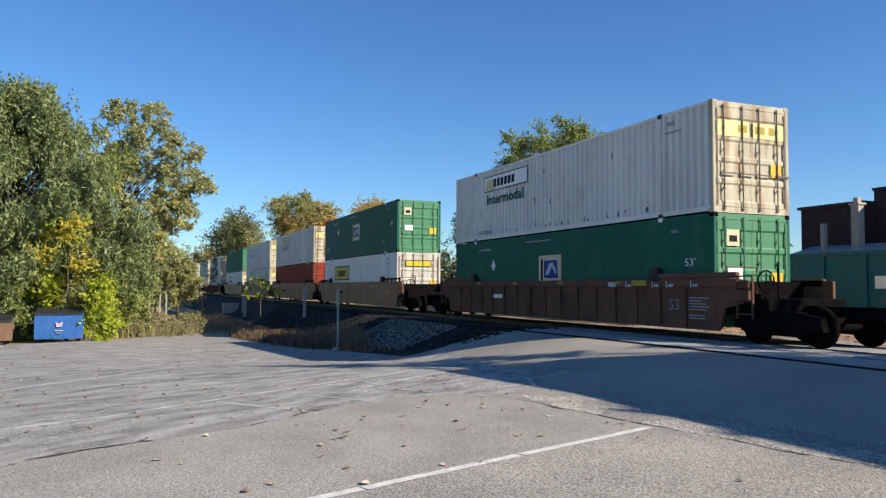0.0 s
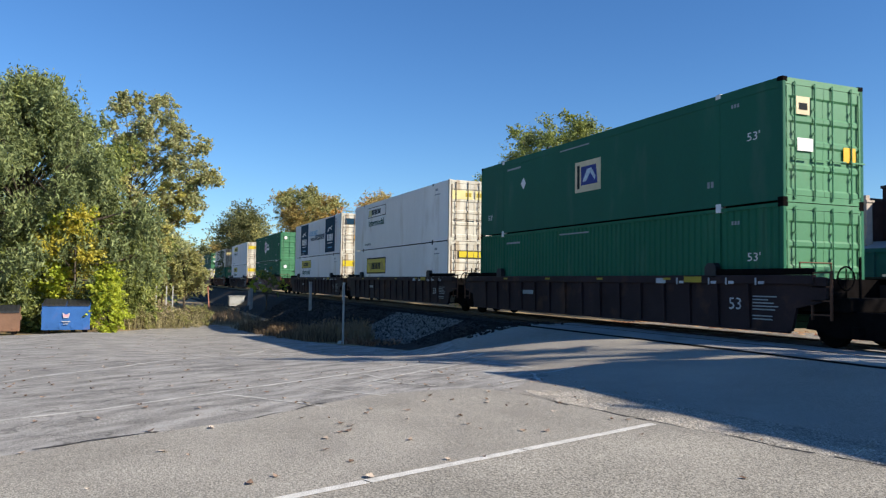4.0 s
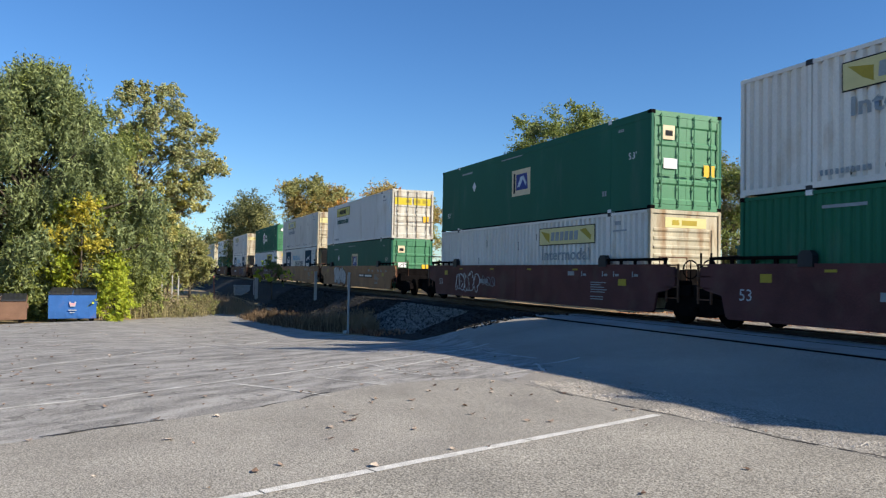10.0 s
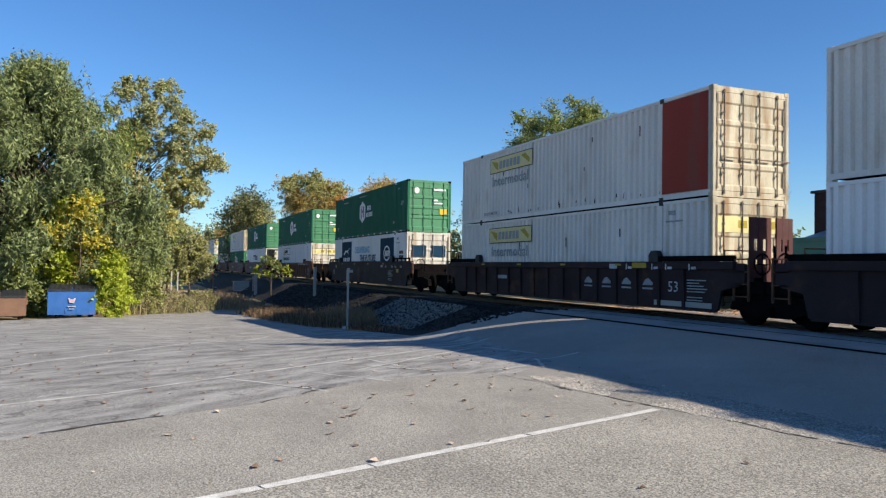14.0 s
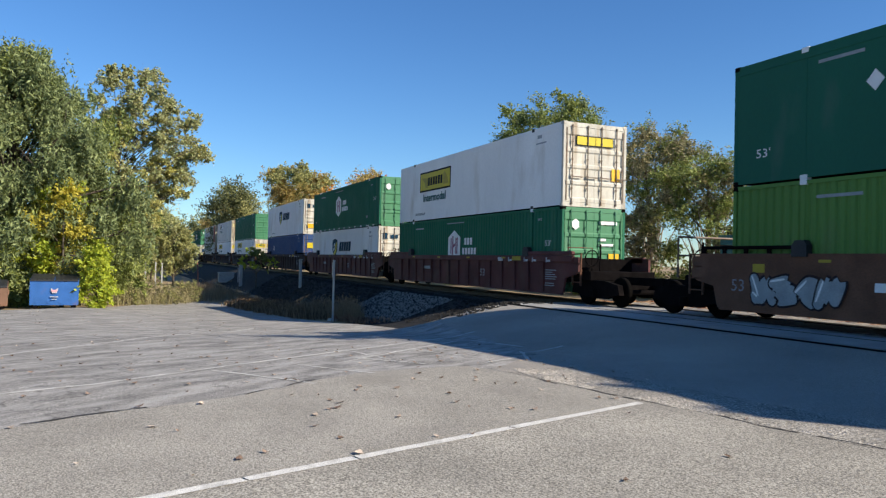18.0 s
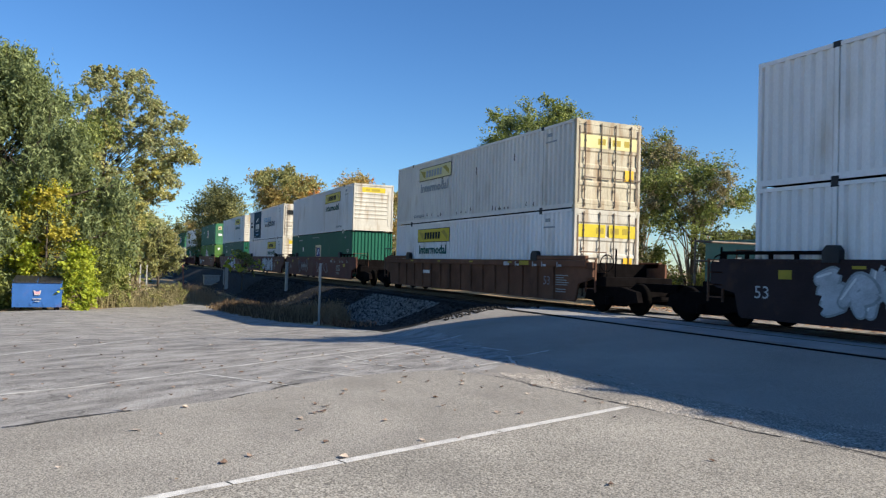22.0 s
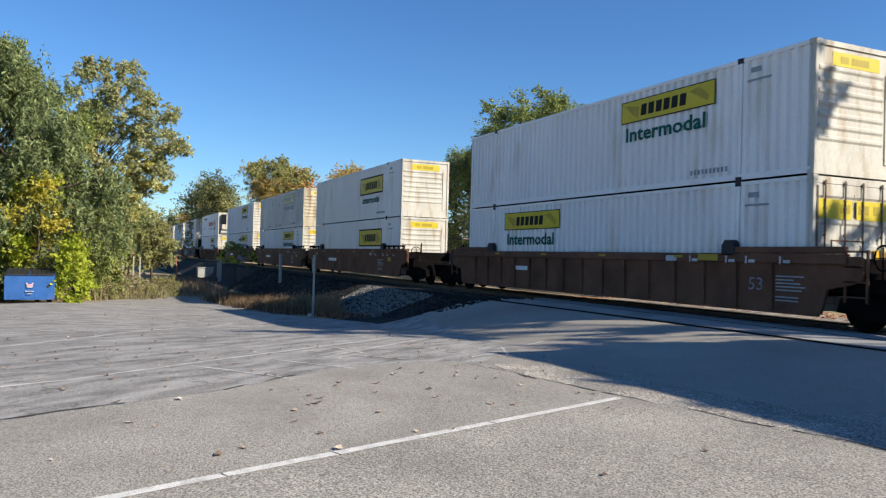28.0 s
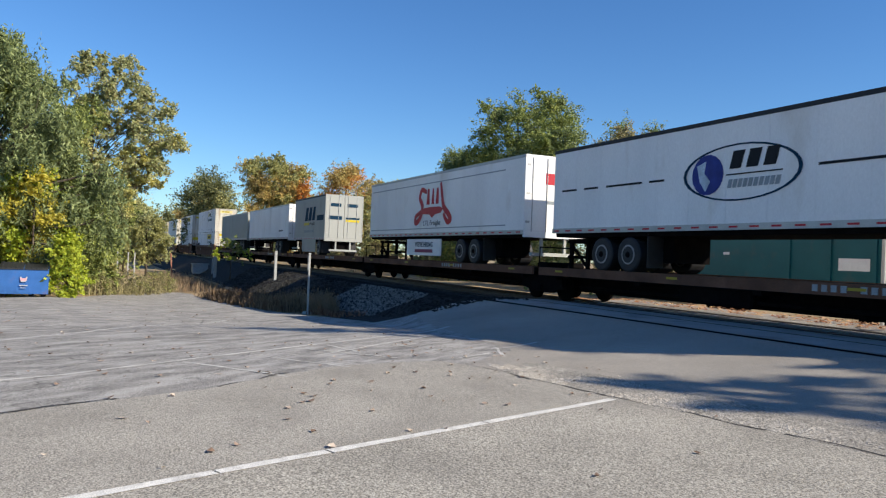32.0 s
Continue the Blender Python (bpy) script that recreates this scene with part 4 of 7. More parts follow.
for i in range(8):
    tree("shrub", "low pale brown brush at the back of the lot", -41.6 - 0.5 * math.sin(i * 2.0) - 1.75 * i, -1.4 + 0.84 * i, 1.05 + 0.3 * math.sin(i * 1.9) ** 2, 1.9, "brush", 2200, 0.055, 2.0, 0.03, 0.02, 16, 0.05, 200 + i, 0.5, 0.45, ("olive", 0.35), category="bush")
weeds("dry_weeds", "pale dry weeds on the bank", [(-54.5 - 1.6 * k, 6.6 + 1.2 * math.sin(k * 2.1), 1.3, 1) for k in range(14)], 130, 1.0, M_STRAW, 8)

# ---- things round the lot ----
M_BIN_BLUE = surface("blue_bin_paint", (0.035, 0.125, 0.36), 0.5, vary=0.15, scale=2, dirt=RUST, dirt_amount=0.12, dirt_scale=2)
M_BIN_BROWN = surface("brown_bin_paint", (0.20, 0.115, 0.075), 0.6, vary=0.15, scale=2, dirt=RUST, dirt_amount=0.12, dirt_scale=2)
M_LID = surface("black_plastic_lid", (0.03, 0.032, 0.035), 0.5, vary=0.2, scale=3)
M_POST = surface("weathered_white_post", (0.38, 0.38, 0.355), 0.6, vary=0.12, scale=4, dirt=GRIME, dirt_amount=0.15, dirt_scale=3)
M_CONCRETE = surface("pale_concrete", (0.42, 0.40, 0.36), 0.85, vary=0.15, scale=3, bump=0.3)
M_RED_POST = surface("faded_red_post", (0.30, 0.12, 0.08), 0.6, vary=0.15, scale=3)


M_PINK_INK = surface("bleached_red_decal", (0.55, 0.30, 0.33), 0.6, vary=0.15)


def waste_container(paint, label, at, wide, deep, tall, sign):
    t = thing("waste_container", label, "dumpster", "waste containers", at)
    w, d, h = wide / 2, deep, tall
    s = Shape().slab([(0.0, 0.12), (d, 0.12), (d, h), (0.05, h - 0.14), (-0.10, h - 0.22)], "x", -w, w)
    part("body", s, paint, t)
    for x in (-w - 0.05, w):
        part("lifting_pocket", box(x, x + 0.05, 0.15, d - 0.1, h * 0.52, h * 0.68, bevel=0.01), paint, t)
    for i in range(4):
        x = -w + 0.25 + i * (2 * w - 0.5) / 3
        part("stiffener", box(x - 0.04, x + 0.04, -0.03, 0.0, 0.2, h * 0.45), paint, t)
    for k in (0, 1):
        x0, x1 = (-w + 0.02, -0.02) if k == 0 else (0.02, w - 0.02)
        lid = part("lid", Shape().slab([(-0.14, h - 0.21), (d + 0.03, h + 0.02), (d + 0.03, h + 0.06), (-0.14, h - 0.16)], "x", x0, x1), M_LID, t)
        for j in range(5):
            u = x0 + (j + 0.5) * (x1 - x0) / 5
            part("lid_ridge", Shape().slab([(-0.10, h - 0.16), (d - 0.02, h + 0.05), (d - 0.02, h + 0.08), (-0.10, h - 0.13)], "x", u - 0.03, u + 0.03), M_LID, lid)
    part("foot", box(-w + 0.1, -w + 0.3, 0.05, d - 0.05, 0.0, 0.12), M_STEEL, t)
    part("foot", box(w - 0.3, w - 0.1, 0.05, d - 0.05, 0.0, 0.12), M_STEEL, t)
    if sign:
        part("label_mark", Shape().slab([(-0.15, h * 0.62), (-0.09, h * 0.62), (-0.05, h * 0.56), (0.05, h * 0.56), (0.09, h * 0.62), (0.15, h * 0.62), (0.1, h * 0.47), (-0.1, h * 0.47)], "y", -0.112, -0.102), M_SPRAY, t)
        part("label_mark", Shape().slab([(-0.13, h * 0.58), (0.13, h * 0.58), (0.09, h * 0.5), (-0.09, h * 0.5)], "y", -0.118, -0.113), M_PINK_INK, t)
        part("label_lettering", box(-0.16, 0.16, -0.112, -0.102, h * 0.34, h * 0.37), M_SPRAY, t)
        part("label_lettering", box(-0.1, 0.1, -0.112, -0.102, h * 0.27, h * 0.29), M_SPRAY, t)
        part("label_plate", box(w - 0.34, w - 0.18, -0.05, -0.03, h * 0.72, h * 0.86), M_WHITE_INK, t)
    else:
        part("label_plate", box(-0.3, 0.0, d * 0.3, d * 0.3 + 0.2, h - 0.03, h - 0.02), M_WHITE_INK, t)
    return t


waste_container(M_BIN_BLUE, "blue steel waste container with black ribbed lids", pose(-36.9, -2.62, lot_height(-36.9), 0, 0, 92), 1.9, 1.5, 1.38, True)
waste_container(M_BIN_BROWN, "brown steel waste container with black lids", pose(-35.6, -5.2, lot_height(-35.6), 0, 0, 96), 1.9, 1.4, 1.1, False)


def marker_post(x, y, tall, label, thick=0.045, base=False, material=None):
    t = thing("marker_post", label, "post", "posts along the track", pose(x, y, height(x, y) - 0.02))
    m = material or M_POST
    part("post", box(-thick, thick, -thick, thick, 0, tall, bevel=0.01), m, t)
    part("cap", box(-thick - 0.012, thick + 0.012, -thick - 0.012, thick + 0.012, tall - 0.03, tall + 0.03, bevel=0.008), m, t)
    if base:
        part("footing", Shape().tube([(0, 0, -0.05), (0, 0, 0.08)], (0.24, 0.2), 10), M_CONCRETE, t)
        part("sign_plate", box(-thick - 0.03, thick + 0.03, -thick - 0.02, -thick - 0.006, tall - 0.7, tall - 0.08), M_GALV, t)
    return t


marker_post(-31.0, 8.25, 2.5, "tall white marker post with concrete foot", 0.038, True)
marker_post(-49.9, 11.0, 1.9, "white marker post in dry weeds", 0.085)
marker_post(-69.2, 9.9, 2.2, "white marker post by the track", 0.13)
marker_post(-78.9, 7.2, 2.35, "leaning faded red post among weeds", 0.06, False, M_RED_POST).rotation_euler = (0.06, -0.1, 0)
marker_post(-73.0, 10.2, 1.4, "thin grey post by the track", 0.05)
for x, y in ((-78.0, 2.2), (-80.0, 3.2), (-76.0, 3.6)):
    marker_post(x, y, 2.3, "weathered grey fence post among brush", 0.06)
cabinet = thing("utility_cabinet", "small pale utility cabinet beside the track", "cabinet", at=pose(-79.5, 9.9, height(-79.5, 9.9) - 0.02))
part("body", box(-0.5, 0.5, -0.75, 0.75, 0.15, 0.95, bevel=0.02), M_POST, cabinet)
part("roof", box(-0.58, 0.58, -0.83, 0.83, 0.95, 1.02, bevel=0.02), M_POST, cabinet)
part("plinth", box(-0.45, 0.45, -0.7, 0.7, 0.0, 0.15), M_CONCRETE, cabinet)

# ---- beyond the track: teal bin, brick building, signal ----
M_TEAL = surface("teal_steel_paint", (0.007, 0.09, 0.105), 0.5, vary=0.1, scale=1, dirt=GRIME, dirt_amount=0.12)
M_BRICK = surface("dark_brown_brick", (0.055, 0.03, 0.027), 0.85, vary=0.2, scale=2, fine=30, bump=0.4)
M_SLATE = surface("dark_roof_felt", (0.05, 0.045, 0.045), 0.8, vary=0.2)
M_STONE_TRIM = surface("pale_stucco", (0.42, 0.36, 0.30), 0.85, vary=0.12, scale=2)

teal = thing("roll_off_container", "long teal open steel roll-off container beyond the track", "container", at=pose(-23.4, 22.0, -0.1, 0, 0, 0))
part("near_wall", Shape().slab([(0, 0.35), (8.5, 0.35), (8.5, 2.85), (0, 2.95)], "y", 0, 0.06), M_TEAL, teal)
part("far_wall", box(0, 8.5, 2.34, 2.4, 0.35, 2.85), M_TEAL, teal)
part("end_wall", box(0, 0.06, 0.06, 2.34, 0.35, 2.9), M_TEAL, teal)
part("end_wall", box(8.44, 8.5, 0.06, 2.34, 0.35, 2.85), M_TEAL, teal)
part("floor", box(0, 8.5, 0, 2.4, 0.25, 0.35), M_TEAL, teal)
part("top_rail", box(-0.04, 8.54, -0.06, 0.08, 2.85, 2.98), M_TEAL, teal)
for i in range(3):
    part("side_post", box(4.6 + i * 1.6, 4.7 + i * 1.6, -0.07, 0.0, 0.35, 2.85), M_TEAL, teal)
for x in (0.8, 7.4):
    part("skid", box(x - 0.3, x + 0.3, 0.3, 2.1, 0.0, 0.25), M_STEEL, teal)
part("label_plate", box(6.55, 7.65, -0.012, -0.002, 1.75, 2.15), M_WHITE_INK, teal)
part("label_plate", box(1.6, 1.9, -0.012, -0.002, 2.2, 2.3), M_WHITE_INK, teal)

house = thing("brick_building", "low dark brick building with stepped flat roof and chimneys", "building", at=pose(-42.0, 47.0, -0.3))
part("wall", box(0, 5.3, 0, 9, 0, 7.9), M_BRICK, house)
part("wall", box(5.3, 30, 1, 12, 0, 8.8), M_BRICK, house)
part("roof", box(-0.2, 5.3, -0.2, 9.2, 7.9, 8.1), M_SLATE, house)
part("roof", box(5.3, 30.2, 0.8, 12.2, 8.8, 9.0), M_SLATE, house)
part("lower_roof", Shape().slab([(-3.0, 4.3), (0.0, 5.1), (0, 4.2)], "x", 1, 26), M_GALV, house)
part("chimney", box(5.3, 5.9, -1.35, -0.75, 0, 7.7, bevel=0.03), M_STONE_TRIM, house)
part("chimney_cap", box(5.22, 5.98, -1.43, -0.67, 7.7, 7.85).box(5.42, 5.78, -1.23, -0.87, 7.85, 8.2), M_STONE_TRIM, house)
part("chimney", box(2.9, 3.25, -1.45, -1.1, 0, 6.6, bevel=0.03), M_STONE_TRIM, house)
for i in range(5):
    w = part("window", box(11 + i * 3.6, 13 + i * 3.6, 0.9, 1.04, 3.2, 5.4), M_GLASS_DARK, house)
    part("window_sill", box(10.9 + i * 3.6, 13.1 + i * 3.6, 0.86, 1.02, 3.05, 3.2), M_STONE_TRIM, w)
    part("window_lintel", box(10.9 + i * 3.6, 13.1 + i * 3.6, 0.86, 1.02, 5.4, 5.55), M_STONE_TRIM, w)

signal = thing("crossing_signal", "level crossing signal mast with a lit red lamp", "signal", at=pose(-13.15, 18.9, 0.0))
part("mast", Shape().tube([(0, 0, 0), (0, 0, 4.4)], (0.06, 0.05), 10), M_GALV, signal)
part("base", box(-0.3, 0.3, -0.3, 0.3, 0, 0.12, bevel=0.02), M_CONCRETE, signal)
M_RED_LAMP = glow("red_signal_lamp", (1.0, 0.02, 0.015), 0.9)
for x in (-0.42, 0.42):
    disc = part("backing_disc", Shape().tube([(x, -0.05, 3.05), (x, -0.02, 3.05)], (0.27, 0.27), 20), M_BLACK, signal)
    part("lamp", Shape().tube([(x, -0.09, 3.05), (x, -0.05, 3.05)], (0.13, 0.14), 16), M_RED_LAMP if x < 0 else M_RED_INK, disc)
part("lamp_arm", Shape().tube([(-0.5, 0, 3.05), (0.5, 0, 3.05)], (0.03, 0.03), 6), M_GALV, signal)

# ---- the train ----
M_GRIME = surface("black_rubbed_grime", (0.07, 0.06, 0.05), 0.9, vary=0.3, scale=6, spec=0.1)
LONG, WIDE, TALL = 16.154, 2.591, 2.90
NEAR = 13.67          # near face of the containers
RAIL = 0.30           # top of the rails
SPEED = 27.38         # metres a second, towards -x
MOVING = []           # (thing, its x at 0 s, y, z)
KEPT = {}


def kept(key, make, material, smooth=False):
    """A mesh that alike parts share."""
    if key not in KEPT:
        KEPT[key] = make().mesh(key[0], material, smooth)
    return KEPT[key]


def ribbed(x0, x1, z0, z1, pitch=0.28, deep=0.036, y=0.018, back=0.12):
    s = Shape()
    n = max(1, round((x1 - x0) / pitch))
    p = (x1 - x0) / n
    line = []
    for i in range(n):
        a = x0 + i * p
        line += [(a + 0.13 * p, y + deep), (a + 0.29 * p, y), (a + 0.71 * p, y), (a + 0.87 * p, y + deep)]
    line = [(x0, y + deep)] + line + [(x1, y + deep), (x1, back), (x0, back)]
    return s.slab(line, "z", z0, z1)


def container(color, side="rib", rear="doors", label="", plain=False, spare=False):
    """A 53-foot container: x from its front end, y from its near face, z from its base."""
    c = thing("shipping_container", label, "container", "containers on the train")
    m = PAINT[color]

    def put(name, key, make, material=m, parent=c, text=""):
        return part(name, kept((name, *key), make, material), material, parent, text)

    k = (color,)
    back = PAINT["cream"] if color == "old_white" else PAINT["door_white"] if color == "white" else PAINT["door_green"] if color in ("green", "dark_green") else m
    f = LONG - (0.82 if rear == "reefer" else 0.1)
    if side == "smooth":
        put("side_panel", k + (side, "near", f), lambda: box(0.1, f, 0.012, 0.06, 0.17, TALL - 0.09))
    else:
        pitch, deep = {"rib": (0.28, 0.078), "fine": (0.235, 0.036)}[side]
        put("side_panel", k + (side, "near"), lambda: ribbed(0.1, LONG - 0.1, 0.17, TALL - 0.09, pitch, deep))
    put("side_panel", k + ("far", f), lambda: box(0.1, f, WIDE - 0.07, WIDE - 0.02, 0.17, TALL - 0.09))
    put("roof_panel", k + (f,), lambda: box(0.1, f, 0.08, WIDE - 0.08, TALL - 0.06, TALL - 0.035))
    put("underframe", k, lambda: box(0.1, LONG - 0.1, 0.08, WIDE - 0.08, 0.055, 0.15), M_STEEL)
    put("front_panel", k, lambda: box(0.02, 0.08, 0.1, WIDE - 0.1, 0.15, TALL - 0.1))
    for y in (0, 1):
        deep = 0.24 if side == "smooth" else 0.10
        put("top_rail", k + (y, deep), lambda: box(0.09, LONG - 0.09, y * (WIDE - 0.07), y * (WIDE - 0.07) + 0.07, TALL - deep, TALL - 0.015))
        put("bottom_rail", k + (y,), lambda: box(0.09, LONG - 0.09, y * (WIDE - 0.06) + 0.004, y * (WIDE - 0.06) + 0.056, 0.04, 0.175))
        for x in (0, 1):
            put("corner_post", k + (x, y, back.name), lambda: box(x * (LONG - 0.11), x * (LONG - 0.11) + 0.11, y * (WIDE - 0.11), y * (WIDE - 0.11) + 0.11, 0.1, TALL - 0.1, bevel=0.015), back if x and color in ("white", "old_white") else m)
            u = 2.06 + x * (LONG - 4.12)
            if y == 0 and not spare:
                put("lifting_post", k + (x, y), lambda: box(u - 0.05, u + 0.05, y * (WIDE - 0.05) + 0.006 - 0.012 * y, y * (WIDE - 0.05) + 0.044, 0.17, TALL - 0.09))
            for z in (0, 1):
                if spare or (x == 0 and y == 1):
                    continue
                put("corner_casting", (x, y, z, "white" in color and color, back.name), lambda: box(x * (LONG - 0.17) - 0.003, x * (LONG - 0.17) + 0.173, y * (WIDE - 0.16) - 0.004, y * (WIDE - 0.16) + 0.164, z * (TALL - 0.115), z * (TALL - 0.115) + 0.115, bevel=0.015), M_STEEL if "white" not in color else back if x else m)
                if y == 0:
                    put("lifting_casting", (x, z, "white" in color), lambda: box(u - 0.10, u + 0.10, -0.004, 0.15, z * (TALL - 0.115), z * (TALL - 0.10) + 0.11, bevel=0.012), M_BLACK if color in ("white", "old_white") else M_WHITE_INK)
    e = LONG
    if rear == "doors":
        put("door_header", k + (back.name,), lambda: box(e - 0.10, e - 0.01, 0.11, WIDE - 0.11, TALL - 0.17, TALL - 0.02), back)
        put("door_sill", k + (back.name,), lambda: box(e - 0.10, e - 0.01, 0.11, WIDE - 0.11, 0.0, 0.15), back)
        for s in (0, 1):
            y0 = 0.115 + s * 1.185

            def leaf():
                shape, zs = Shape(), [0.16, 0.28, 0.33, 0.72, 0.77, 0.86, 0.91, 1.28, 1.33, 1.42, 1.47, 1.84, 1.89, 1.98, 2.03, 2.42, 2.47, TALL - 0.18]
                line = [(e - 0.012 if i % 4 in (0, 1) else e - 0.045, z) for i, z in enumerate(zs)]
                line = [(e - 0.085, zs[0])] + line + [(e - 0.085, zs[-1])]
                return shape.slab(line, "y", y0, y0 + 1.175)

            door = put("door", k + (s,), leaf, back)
            for j in (0, 1) if not spare else ():
                yb = y0 + 0.24 + 0.62 * j

                def bar():
                    shape = Shape().tube([(e + 0.022, yb, 0.07), (e + 0.022, yb, TALL - 0.10)], (0.019, 0.019), 6)
                    for z in (0.10, 0.62, 1.05, 1.62, 2.2, TALL - 0.16):
                        shape.box(e - 0.008, e + 0.03, yb - 0.035, yb + 0.035, z - 0.025, z + 0.025)
                    return shape.box(e + 0.03, e + 0.05, yb - 0.02, yb + 0.42, 1.0, 1.035)

                put("locking_bar", ("green" in color, s, j, color if "green" in color else ""), bar, back if "green" in color else M_BAR, door)
            if not spare:
                put("hinge_strip", k + (s,), lambda: box(e - 0.006, e + 0.012, y0 + s * 1.12, y0 + s * 1.12 + 0.05, 0.2, TALL - 0.22), back if "green" in color else M_BAR, door)
    elif rear == "nose":
        put("end_panel", k + ("louver",), lambda: box(e - 0.08, e - 0.035, 0.1, WIDE - 0.1, 0.02, TALL - 0.02), back)
        put("end_header", k, lambda: box(e - 0.05, e, 0.1, WIDE - 0.1, TALL - 0.12, TALL - 0.01), back)
        put("end_sill", k, lambda: box(e - 0.05, e, 0.1, WIDE - 0.1, 0.02, 0.16), back)
        for j in range(7):
            z = 0.72 + 0.25 * j
            put("end_rib", k + (j,), lambda: Shape().slab([(e - 0.04, z), (e - 0.004, z + 0.06), (e - 0.004, z + 0.11), (e - 0.04, z + 0.15)], "y", 0.14, WIDE - 0.42), back)
        put("vent_strip", k, lambda: box(e - 0.03, e - 0.008, WIDE - 0.34, WIDE - 0.2, 0.35, 2.35), back)
    elif rear == "ribs":
        line = [(e - 0.09, 0.1)] + [(e - (0.012 if i % 4 in (1, 2) else 0.06), 0.1 + (WIDE - 0.2) * (i + 0.5) / 44) for i in range(44)] + [(e - 0.09, WIDE - 0.1)]
        put("end_panel", k + ("upright",), lambda: Shape().slab(line, "z", 0.1, TALL - 0.1))
    elif rear == "reefer":
        put("bulkhead", k, lambda: box(e - 0.85, e - 0.78, 0.06, WIDE - 0.06, 0.1, TALL - 0.05), back)
        put("end_frame", k + ("open",), lambda: box(e - 0.06, e, 0.1, WIDE - 0.1, TALL - 0.11, TALL - 0.01).box(e - 0.06, e, 0.1, WIDE - 0.1, 0.02, 0.12)
            .tube([(e - 0.03, 0.08, 1.35), (e - 0.75, 0.06, TALL - 0.15)], (0.03, 0.03)).tube([(e - 0.03, WIDE - 0.08, 1.35), (e - 0.75, WIDE - 0.06, TALL - 0.15)], (0.03, 0.03)), back)
        unit = put("cooling_unit", k, lambda: box(e - 0.78, e - 0.16, 0.42, WIDE - 0.42, 0.75, TALL - 0.2, bevel=0.12), back)
        put("condenser_grille", k, lambda: box(e - 0.25, e - 0.14, 0.40, 1.05, 1.42, TALL - 0.22, bevel=0.04), M_GLASS_DARK, unit)
        for j in range(9):
            put("grille_slat", (j,), lambda: box(e - 0.145, e - 0.125, 0.44, 1.01, 1.5 + 0.12 * j, 1.53 + 0.12 * j), M_STEEL, unit)
        put("fuel_tank", k, lambda: Shape().tube([(e - 0.45, 0.4, 0.42), (e - 0.45, WIDE - 0.4, 0.42)], (0.24, 0.24), 12), M_GALV)
    if not plain and color in ("green", "dark_green", "light_green"):
        words("53'", 15.05 if rear != "nose" else 0.6, 0.004, 1.55, 0.42, 0.20, M_WHITE_INK, c)
        words("53'", 0.7, 0.004, 0.62, 0.42, 0.20, M_WHITE_INK, c)
        blocks(c, 14.55, 2.45, 0.30, 0.09, 3, M_FADED_INK, 0.4)
        mark(c, 6.4, 2.62, 1.8, 0.045, M_FADED_INK)
        mark(c, 2.4, 2.47, 1.1, 0.07, M_FADED_INK)
        blocks(c, 13.7, 0.55, 0.26, 0.16, 2, M_FADED_INK, 0.3)
        if color == "green" and not spare:
            slots = Shape()
            for i in range(12):
                slots.box(0.9 + 1.28 * i, 1.2 + 1.28 * i, -0.003, 0.003, 0.06, 0.12)
            tagged(part("rail_slots", slots, M_WHITE_INK, c), kind="stuff")
    elif not plain:
        blocks(c, 2.35 if rear == "doors" else 12.5, 0.28, 1.3, 0.12, 10, M_FADED_INK, 0.45)
        mark(c, 14.4, 2.5, 0.30, 0.12, M_FADED_INK)
        mark(c, 14.3, 2.3, 0.7, 0.05, M_FADED_INK)
    return c


def mark(parent, x, z, w, h, material, grow=1, y=0.006, slant=0.0, name="marking"):
    """A plain painted bar on the near side."""
    x = x if grow > 0 else x - w
    return part(name, Shape().slab([(x, z), (x + w, z), (x + w + slant, z + h), (x + slant, z + h)], "y", y, y + 0.006), material, parent)


def blocks(parent, x, z, w, h, n, material, gap=0.25, slant=0.0, y=0.004):
    """Plain upright bars in place of a maker's name."""
    s, p = Shape(), w / n
    for i in range(n):
        a = x + i * p
        s.slab([(a, z), (a + p * (1 - gap), z), (a + p * (1 - gap) + slant, z + h), (a + slant, z + h)], "y", y - 0.004, y + 0.002)
    return part("lettering", s, material, parent)


def end_mark(parent, y, z, w, h, material, x=LONG + 0.004):
    return part("end_marking", box(x, x + 0.006, y, y + w, z, z + h), material, parent)


